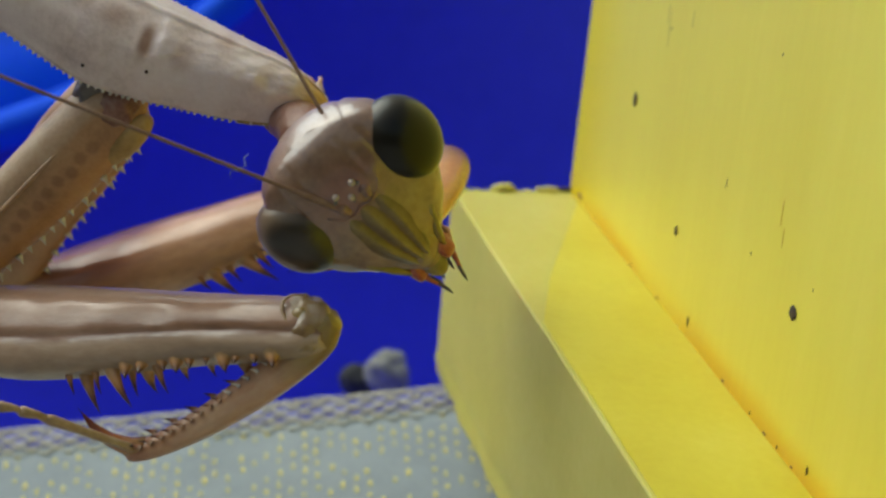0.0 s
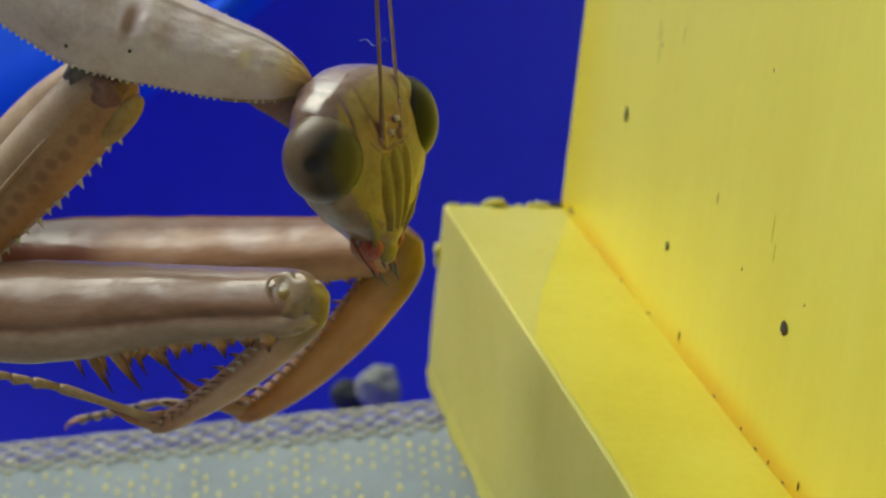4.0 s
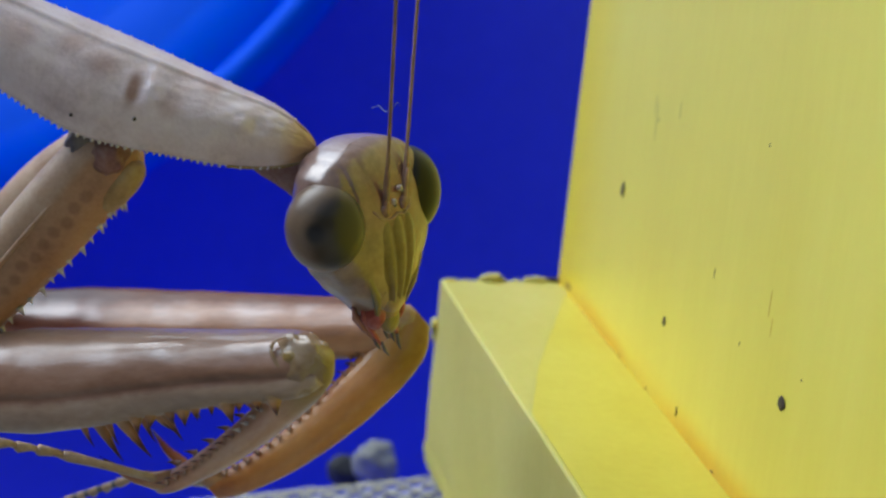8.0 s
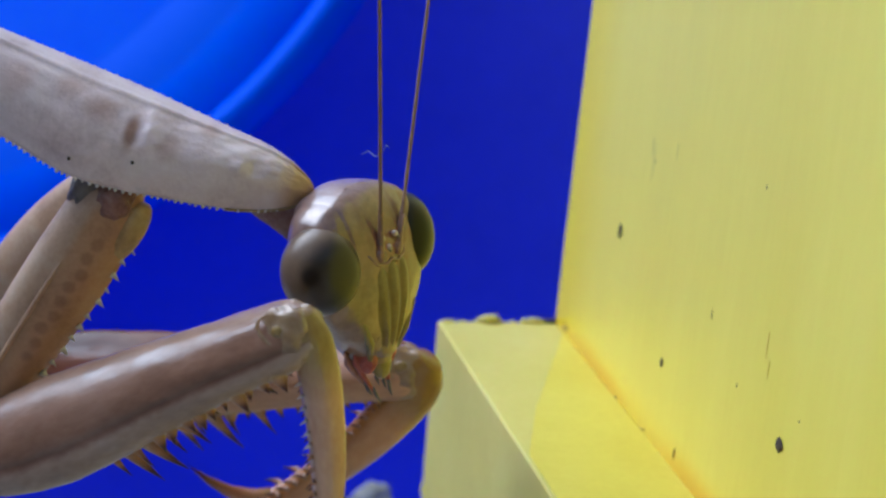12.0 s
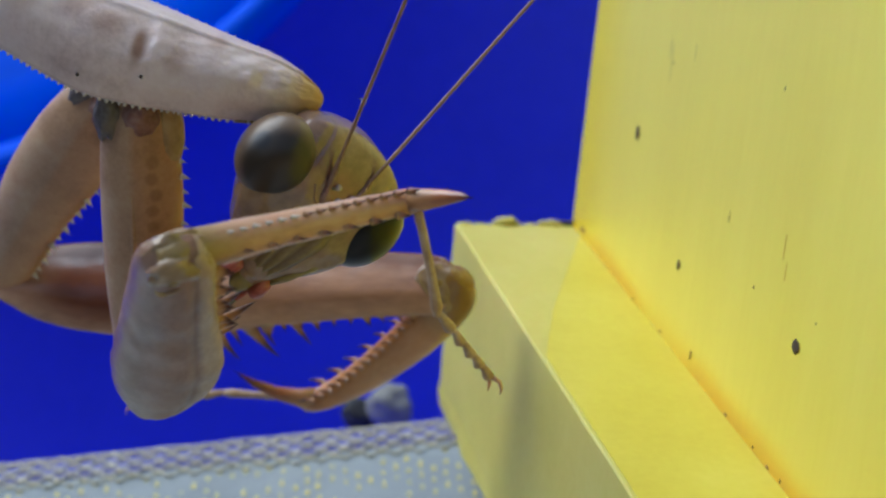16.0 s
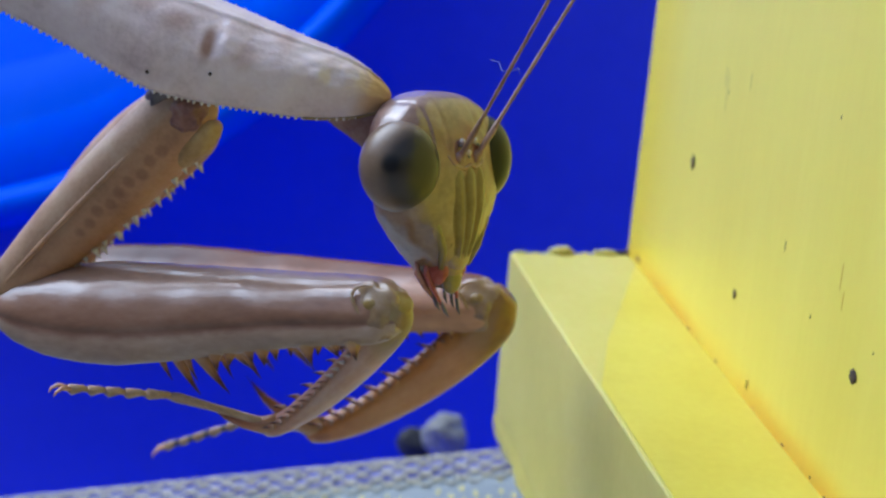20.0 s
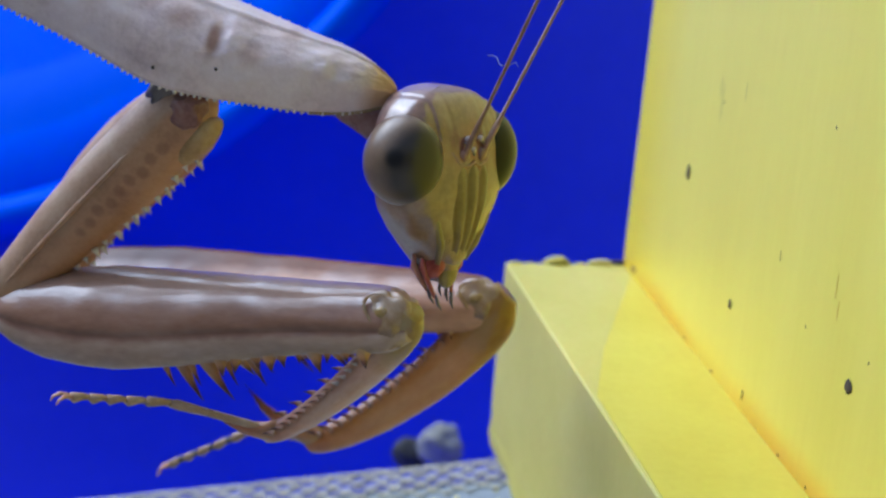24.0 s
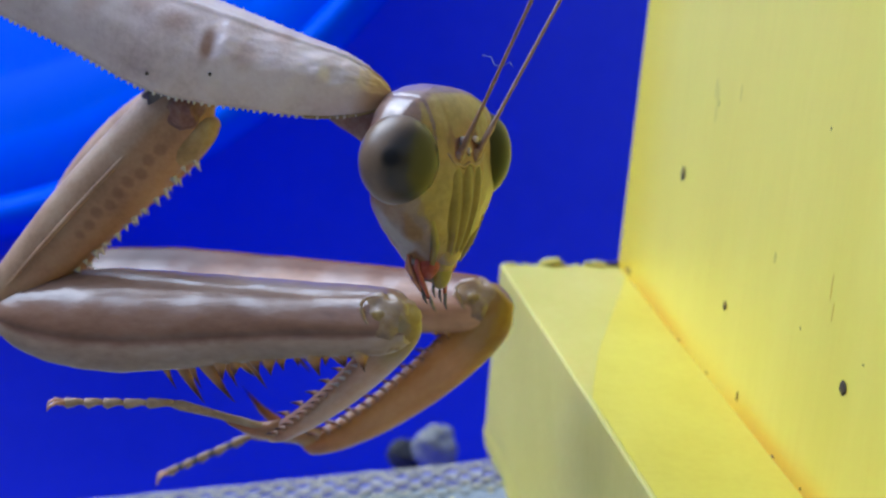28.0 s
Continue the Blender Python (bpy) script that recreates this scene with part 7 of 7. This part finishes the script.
    walk(parts["pronotum"], [(0, mm(-12.88, 91.00, 8.71, 73.5, 16.0, 4.4)), (0.5, mm(-12.83, 91.00, 8.66, 73.5, 15.7, 4.4)), (1, mm(-12.79, 91.00, 8.62, 73.4, 15.3, 4.4)), (1.5, mm(-12.89, 91.00, 8.79, 73.5, 16.0, 4.4)), (2, mm(-13.00, 91.00, 8.97, 73.6, 16.7, 4.4)), (2.5, mm(-13.25, 91.00, 9.27, 73.5, 16.0, 4.4)), (3, mm(-13.25, 91.00, 9.43, 73.5, 15.8, 4.4)), (3.5, mm(-13.24, 91.00, 9.81, 73.4, 15.3, 4.3)), (4, mm(-13.24, 91.00, 10.26, 73.3, 14.6, 4.3)), (4.5, mm(-13.23, 91.00, 10.64, 73.3, 14.1, 4.3)), (5, mm(-13.23, 91.00, 10.80, 73.3, 13.9, 4.3)), (5.5, mm(-12.88, 91.00, 10.90, 73.3, 14.2, 4.4)), (6, mm(-12.52, 91.00, 11.00, 73.3, 14.5, 4.4)), (6.5, mm(-12.59, 91.00, 10.94, 73.3, 14.4, 4.4)), (7, mm(-12.74, 91.00, 10.79, 73.3, 14.2, 4.4)), (7.5, mm(-12.88, 91.00, 10.64, 73.3, 14.1, 4.3)), (8, mm(-12.95, 91.00, 10.57, 73.3, 14.0, 4.3)), (8.5, mm(-12.82, 91.00, 10.53, 73.3, 13.7, 4.4)), (9, mm(-12.68, 91.00, 10.49, 73.2, 13.5, 4.4)), (10, mm(-12.70, 91.00, 10.51, 73.3, 13.7, 4.4)), (11, mm(-12.71, 91.00, 10.53, 73.3, 13.9, 4.4)), (11.5, mm(-12.83, 91.00, 10.51, 73.3, 13.9, 4.4)), (12, mm(-12.94, 91.00, 10.48, 73.3, 13.8, 4.4)), (12.25, mm(-13.12, 91.00, 10.26, 73.3, 14.1, 4.4)), (12.5, mm(-13.29, 91.00, 10.03, 73.3, 14.4, 4.5)), (12.75, mm(-13.44, 91.00, 10.04, 73.4, 14.6, 4.4)), (13, mm(-13.58, 91.00, 10.05, 73.4, 14.8, 4.4)), (13.5, mm(-13.58, 91.00, 10.06, 73.4, 15.0, 4.4)), (14, mm(-13.55, 91.00, 10.05, 73.3, 14.5, 4.4)), (14.5, mm(-13.48, 91.00, 10.01, 73.2, 13.6, 4.3)), (15, mm(-13.40, 91.00, 9.98, 73.2, 12.6, 4.3)), (15.5, mm(-13.37, 91.00, 9.96, 73.1, 12.2, 4.3)), (16, mm(-13.31, 91.00, 9.95, 73.1, 12.3, 4.3)), (16.5, mm(-13.26, 91.00, 10.02, 73.2, 12.6, 4.3)), (17, mm(-13.20, 91.00, 10.08, 73.2, 13.0, 4.3)), (17.25, mm(-13.16, 91.00, 10.11, 73.2, 12.5, 4.4)), (17.5, mm(-13.11, 91.00, 10.14, 73.1, 12.0, 4.4)), (17.75, mm(-13.10, 91.00, 10.41, 73.2, 12.9, 4.4)), (18, mm(-13.09, 91.00, 10.69, 73.3, 13.9, 4.5)), (18.25, mm(-12.91, 91.00, 11.03, 73.3, 13.7, 4.4)), (18.5, mm(-12.74, 91.00, 11.37, 73.3, 13.6, 4.4)), (19, mm(-12.74, 91.00, 11.38, 73.2, 13.2, 4.4)), (19.5, mm(-12.75, 91.00, 11.39, 73.2, 12.7, 4.4)), (20, mm(-12.75, 91.00, 11.39, 73.1, 12.3, 4.4)), (20.5, mm(-12.73, 91.00, 11.43, 73.1, 12.3, 4.4)), (21, mm(-12.66, 91.00, 11.53, 73.1, 12.3, 4.4)), (21.5, mm(-12.57, 91.00, 11.66, 73.1, 12.3, 4.4)), (22, mm(-12.47, 91.00, 11.80, 73.1, 12.2, 4.4)), (22.5, mm(-12.38, 91.00, 11.94, 73.1, 12.2, 4.4)), (23, mm(-12.32, 91.00, 12.04, 73.1, 12.2, 4.4)), (23.5, mm(-12.29, 91.00, 12.07, 73.1, 12.1, 4.4)), (24, mm(-12.31, 91.00, 12.03, 73.1, 11.9, 4.4)), (24.5, mm(-12.34, 91.00, 11.95, 73.1, 11.4, 4.4)), (25, mm(-12.36, 91.00, 11.91, 73.1, 11.2, 4.4)), (26.5, mm(-12.36, 91.00, 11.89, 73.0, 11.2, 4.4)), (28, mm(-12.36, 91.00, 11.87, 73.0, 11.2, 4.3))])
    walk(parts["antenna_a"], [(0, mm(-4.02, 84.34, 1.56, -116.7, -21.3, -167.3)), (0.5, mm(-3.99, 84.33, 1.61, -116.1, -21.6, -167.3)), (1, mm(-3.96, 84.33, 1.65, -115.5, -21.9, -167.3)), (1.5, mm(-3.16, 86.39, 2.57, -98.9, -35.8, -155.3)), (2, mm(-2.32, 88.81, 3.42, -79.7, -50.6, -148.7)), (2.5, mm(-2.18, 90.30, 4.84, -100.8, -59.9, -119.8)), (3, mm(-2.18, 90.30, 4.92, -104.0, -60.6, -116.2)), (3.5, mm(-2.20, 90.31, 5.11, -112.0, -61.8, -107.2)), (4, mm(-2.22, 90.31, 5.35, -122.2, -62.5, -95.7)), (4.5, mm(-2.24, 90.31, 5.54, -130.9, -62.3, -86.0)), (5, mm(-2.25, 90.31, 5.62, -134.5, -62.0, -82.0)), (5.5, mm(-2.10, 90.31, 5.68, -134.3, -62.6, -82.3)), (6, mm(-1.82, 90.30, 5.78, -133.9, -64.1, -83.1)), (6.5, mm(-1.67, 90.30, 5.83, -133.6, -66.1, -83.7)), (7, mm(-1.75, 90.30, 5.77, -133.6, -68.2, -83.8)), (7.5, mm(-1.90, 90.30, 5.65, -134.0, -70.1, -83.4)), (8, mm(-1.98, 90.31, 5.59, -134.3, -70.8, -83.2)), (8.5, mm(-1.90, 90.30, 5.60, -133.5, -70.0, -84.2)), (9, mm(-1.83, 90.30, 5.60, -131.9, -69.7, -86.1)), (9.5, mm(-1.82, 90.30, 5.58, -130.0, -71.1, -87.9)), (10, mm(-1.82, 90.32, 5.54, -127.8, -72.8, -89.5)), (10.5, mm(-1.81, 90.33, 5.50, -125.7, -74.2, -91.0)), (11, mm(-1.81, 90.33, 5.48, -124.8, -74.8, -91.6)), (11.5, mm(-1.94, 90.33, 5.45, -124.2, -74.5, -92.4)), (12, mm(-2.07, 90.33, 5.43, -123.6, -74.2, -93.1)), (12.25, mm(-2.22, 90.36, 5.38, -135.3, -74.1, -79.8)), (12.5, mm(-2.38, 90.40, 5.33, -146.8, -73.3, -66.9)), (12.75, mm(-2.72, 90.59, 4.63, -159.5, -68.1, -48.2)), (13, mm(-3.15, 90.80, 3.88, -166.1, -61.3, -36.3)), (13.25, mm(-3.01, 90.89, 4.06, -161.3, -63.8, -42.9)), (13.5, mm(-2.88, 90.98, 4.22, -154.9, -66.1, -50.7)), (14, mm(-3.19, 90.79, 4.06, -163.4, -66.2, -48.9)), (14.5, mm(-3.92, 90.43, 3.73, 178.3, -65.6, -45.5)), (15, mm(-4.74, 90.18, 3.46, 161.6, -64.0, -43.7)), (15.5, mm(-5.13, 90.11, 3.35, 154.8, -63.0, -43.7)), (16, mm(-5.23, 90.13, 3.72, 154.2, -60.5, -40.7)), (16.5, mm(-5.09, 90.17, 3.75, 153.6, -59.3, -37.4)), (17, mm(-4.97, 90.24, 3.79, 153.8, -58.1, -34.8)), (17.25, mm(-4.37, 90.27, 4.13, 162.8, -61.6, -40.3)), (17.5, mm(-3.82, 90.39, 4.49, 173.2, -63.8, -46.3)), (17.75, mm(-2.90, 90.43, 5.15, -175.0, -59.8, -47.6)), (18, mm(-1.98, 90.47, 5.84, -165.0, -59.8, -45.9)), (18.25, mm(-1.97, 90.47, 5.87, -165.5, -59.5, -45.5)), (18.5, mm(-1.94, 90.46, 5.97, -166.9, -58.9, -44.5)), (19, mm(-1.86, 90.43, 6.26, -170.6, -56.9, -42.0)), (19.5, mm(-1.79, 90.41, 6.55, -173.9, -54.8, -40.1)), (20, mm(-1.76, 90.40, 6.68, -175.2, -53.8, -39.4)), (20.5, mm(-1.75, 90.40, 6.70, -175.0, -53.8, -39.6)), (21, mm(-1.72, 90.40, 6.75, -174.6, -54.1, -40.0)), (21.5, mm(-1.67, 90.39, 6.82, -174.0, -54.4, -40.7)), (22, mm(-1.60, 90.39, 6.90, -173.2, -54.8, -41.5)), (22.5, mm(-1.54, 90.39, 6.99, -172.4, -55.2, -42.4)), (23, mm(-1.47, 90.39, 7.09, -171.5, -55.6, -43.4)), (23.5, mm(-1.41, 90.38, 7.17, -170.7, -55.9, -44.3)), (24, mm(-1.36, 90.38, 7.24, -170.1, -56.2, -45.0)), (24.5, mm(-1.33, 90.38, 7.29, -169.6, -56.4, -45.5)), (27, mm(-1.34, 90.39, 7.29, -169.0, -56.5, -45.6)), (28, mm(-1.35, 90.40, 7.29, -168.8, -56.5, -45.6))])
    walk(parts["antenna_b"], [(0, mm(-3.12, 84.14, 2.39, -80.1, -59.5, 167.4)), (0.5, mm(-3.09, 84.14, 2.44, -81.8, -57.7, 168.7)), (1, mm(-3.06, 84.15, 2.49, -83.3, -55.9, 169.9)), (1.5, mm(-2.23, 86.77, 3.29, -56.2, -59.1, 169.4)), (2, mm(-1.57, 89.68, 3.90, -25.5, -62.2, 164.6)), (2.5, mm(-1.42, 91.19, 5.26, -6.9, -72.3, 149.3)), (3, mm(-1.43, 91.19, 5.34, -3.2, -73.8, 146.0)), (3.5, mm(-1.45, 91.20, 5.54, 8.7, -77.1, 134.9)), (4, mm(-1.47, 91.20, 5.78, 31.6, -79.9, 113.0)), (4.5, mm(-1.49, 91.20, 5.98, 57.6, -80.5, 87.9)), (5, mm(-1.50, 91.20, 6.06, 68.4, -80.1, 77.4)), (5.5, mm(-1.35, 91.19, 6.12, 69.6, -80.4, 76.1)), (6, mm(-1.06, 91.18, 6.22, 72.9, -81.1, 72.3)), (6.5, mm(-0.91, 91.18, 6.28, 78.4, -81.8, 66.5)), (7, mm(-0.99, 91.18, 6.21, 85.1, -82.1, 59.7)), (7.5, mm(-1.15, 91.19, 6.08, 90.5, -82.1, 54.4)), (8, mm(-1.23, 91.19, 6.02, 92.5, -82.1, 52.4)), (8.5, mm(-1.15, 91.18, 6.04, 99.9, -82.9, 44.8)), (9, mm(-1.06, 91.16, 6.07, 110.6, -83.5, 34.0)), (9.5, mm(-1.07, 91.17, 6.04, 111.9, -83.1, 32.9)), (10, mm(-1.07, 91.20, 5.99, 111.2, -82.5, 34.3)), (10.5, mm(-1.08, 91.22, 5.94, 110.0, -82.0, 36.1)), (11, mm(-1.08, 91.23, 5.92, 109.4, -81.8, 37.0)), (11.5, mm(-1.20, 91.24, 5.88, 110.9, -81.3, 35.3)), (12, mm(-1.33, 91.24, 5.84, 112.3, -80.8, 33.7)), (12.25, mm(-1.50, 91.32, 5.71, 117.9, -79.6, 28.7)), (12.5, mm(-1.68, 91.40, 5.57, 122.2, -78.4, 24.8)), (12.75, mm(-2.15, 91.69, 4.70, 138.6, -72.6, 16.7)), (13, mm(-2.74, 91.97, 3.82, 150.1, -66.1, 12.9)), (13.25, mm(-2.71, 92.07, 3.83, 151.7, -64.4, 12.0)), (13.5, mm(-2.70, 92.15, 3.84, 153.0, -62.6, 11.2)), (14, mm(-2.88, 91.91, 3.64, 146.9, -61.5, 11.1)), (14.5, mm(-3.37, 91.41, 3.22, 133.9, -58.5, 10.5)), (15, mm(-4.00, 90.96, 2.85, 122.1, -54.6, 8.8)), (15.5, mm(-4.32, 90.78, 2.70, 117.2, -52.5, 7.6)), (16, mm(-4.44, 90.81, 3.05, 119.6, -47.9, 6.7)), (16.5, mm(-4.37, 90.95, 3.11, 125.4, -46.9, 6.6)), (17, mm(-4.31, 91.11, 3.19, 131.4, -46.3, 6.2)), (17.25, mm(-3.79, 91.13, 3.45, 129.2, -48.9, 6.8)), (17.5, mm(-3.31, 91.22, 3.72, 127.6, -51.9, 7.4)), (17.75, mm(-2.22, 91.42, 4.82, 135.4, -52.0, 6.7)), (18, mm(-1.31, 91.50, 6.00, 139.6, -53.3, 10.0)), (18.25, mm(-1.30, 91.50, 6.04, 139.2, -53.5, 10.1)), (18.5, mm(-1.26, 91.48, 6.13, 138.1, -53.9, 10.4)), (19, mm(-1.17, 91.45, 6.42, 134.9, -55.3, 11.2)), (19.5, mm(-1.08, 91.41, 6.71, 131.5, -56.6, 12.3)), (20, mm(-1.04, 91.40, 6.84, 130.0, -57.2, 12.8)), (20.5, mm(-1.03, 91.39, 6.86, 130.0, -57.4, 12.8)), (21, mm(-0.99, 91.39, 6.90, 130.0, -57.7, 13.0)), (21.5, mm(-0.94, 91.39, 6.97, 130.0, -58.1, 13.3)), (22, mm(-0.87, 91.38, 7.06, 130.1, -58.7, 13.7)), (22.5, mm(-0.81, 91.38, 7.15, 130.1, -59.3, 14.1)), (23, mm(-0.74, 91.37, 7.24, 130.2, -59.9, 14.4)), (23.5, mm(-0.67, 91.37, 7.32, 130.2, -60.5, 14.8)), (24, mm(-0.62, 91.36, 7.39, 130.3, -61.0, 15.0)), (24.5, mm(-0.59, 91.36, 7.44, 130.3, -61.3, 15.2)), (26.5, mm(-0.60, 91.38, 7.44, 130.7, -60.8, 14.9)), (27.5, mm(-0.62, 91.39, 7.43, 131.0, -60.4, 14.6)), (28, mm(-0.62, 91.39, 7.42, 131.0, -60.3, 14.5))])
    walk(parts["neck"], [(0, mm(-7.19, 92.16, 6.29, 27.0, 25.4, -61.2)), (0.5, mm(-7.14, 92.16, 6.28, 26.4, 25.1, -61.9)), (1, mm(-7.08, 92.16, 6.27, 25.7, 24.9, -62.6)), (1.5, mm(-7.21, 92.16, 6.38, 38.7, 31.6, -47.8)), (2, mm(-7.34, 92.16, 6.49, 59.4, 37.0, -19.7)), (2.5, mm(-7.57, 92.16, 6.85, 75.4, 23.5, 9.0)), (3, mm(-7.56, 92.16, 7.03, 75.5, 24.9, 9.0)), (3.5, mm(-7.53, 92.16, 7.47, 75.9, 28.3, 9.0)), (4, mm(-7.50, 92.16, 7.98, 76.5, 32.3, 9.0)), (4.5, mm(-7.47, 92.16, 8.42, 77.0, 35.4, 9.0)), (5, mm(-7.46, 92.16, 8.60, 77.2, 36.7, 9.0)), (5.5, mm(-7.12, 92.16, 8.67, 77.8, 38.5, 9.6)), (6, mm(-6.78, 92.16, 8.74, 77.9, 38.6, 9.8)), (6.5, mm(-6.84, 92.16, 8.68, 77.0, 35.2, 9.1)), (7, mm(-6.98, 92.16, 8.55, 76.7, 34.0, 9.0)), (7.5, mm(-7.12, 92.16, 8.42, 76.8, 34.1, 9.1)), (8, mm(-7.18, 92.16, 8.36, 76.9, 34.3, 9.2)), (8.5, mm(-7.04, 92.16, 8.35, 76.8, 33.9, 9.1)), (9, mm(-6.90, 92.16, 8.33, 76.7, 33.4, 9.1)), (9.5, mm(-6.91, 92.16, 8.33, 76.7, 33.8, 9.0)), (10, mm(-6.92, 92.16, 8.33, 76.7, 34.7, 8.9)), (10.5, mm(-6.94, 92.17, 8.32, 76.8, 35.5, 8.7)), (11, mm(-6.95, 92.17, 8.32, 76.8, 35.9, 8.7)), (11.5, mm(-7.06, 92.16, 8.30, 77.0, 36.3, 8.9)), (12, mm(-7.17, 92.16, 8.29, 77.3, 36.7, 9.2)), (12.25, mm(-7.36, 92.17, 8.03, 77.3, 36.0, 9.5)), (12.5, mm(-7.55, 92.17, 7.77, 77.3, 35.2, 9.8)), (12.75, mm(-7.70, 92.17, 7.76, 77.7, 42.8, 8.2)), (13, mm(-7.85, 92.16, 7.75, 77.7, 50.1, 6.2)), (13.25, mm(-7.85, 92.16, 7.75, 77.2, 45.4, 6.8)), (13.5, mm(-7.85, 92.16, 7.75, 76.9, 40.5, 7.5)), (14, mm(-7.80, 92.16, 7.78, 79.6, 43.8, 10.8)), (14.5, mm(-7.69, 92.16, 7.84, 86.1, 50.0, 17.5)), (15, mm(-7.59, 92.16, 7.90, 92.2, 55.1, 22.6)), (15.5, mm(-7.54, 92.16, 7.93, 94.5, 57.2, 24.3)), (16, mm(-7.48, 92.16, 7.91, 98.8, 58.2, 28.8)), (16.5, mm(-7.44, 92.16, 7.94, 92.6, 53.8, 23.8)), (17, mm(-7.40, 92.16, 7.97, 86.6, 48.6, 18.7)), (17.25, mm(-7.33, 92.16, 8.05, 90.5, 50.3, 22.9)), (17.5, mm(-7.27, 92.17, 8.13, 93.5, 52.6, 25.5)), (17.75, mm(-7.29, 92.17, 8.31, 81.9, 41.4, 15.1)), (18, mm(-7.32, 92.17, 8.48, 75.8, 31.9, 7.9)), (18.25, mm(-7.14, 92.17, 8.84, 77.0, 37.8, 8.5)), (18.5, mm(-6.96, 92.17, 9.20, 78.5, 42.9, 9.3)), (19, mm(-6.95, 92.16, 9.24, 78.5, 40.9, 10.0)), (19.5, mm(-6.93, 92.16, 9.31, 78.6, 39.2, 10.6)), (20, mm(-6.93, 92.16, 9.34, 78.7, 38.5, 10.9)), (20.5, mm(-6.90, 92.16, 9.38, 78.7, 38.8, 10.9)), (21, mm(-6.83, 92.16, 9.48, 78.9, 39.4, 11.0)), (21.5, mm(-6.74, 92.17, 9.62, 79.1, 40.1, 11.0)), (22, mm(-6.64, 92.17, 9.77, 79.2, 40.7, 11.0)), (22.5, mm(-6.55, 92.17, 9.91, 79.2, 40.8, 11.0)), (23, mm(-6.49, 92.17, 10.01, 79.0, 40.3, 10.8)), (23.5, mm(-6.46, 92.17, 10.05, 78.5, 38.9, 10.6)), (24, mm(-6.47, 92.17, 10.03, 77.9, 36.8, 10.3)), (24.5, mm(-6.48, 92.17, 10.00, 77.5, 35.0, 10.1)), (25, mm(-6.49, 92.17, 9.98, 77.3, 34.3, 10.0)), (26.5, mm(-6.49, 92.17, 9.96, 77.5, 34.8, 10.2)), (28, mm(-6.49, 92.16, 9.94, 77.7, 35.3, 10.4))])


motions()
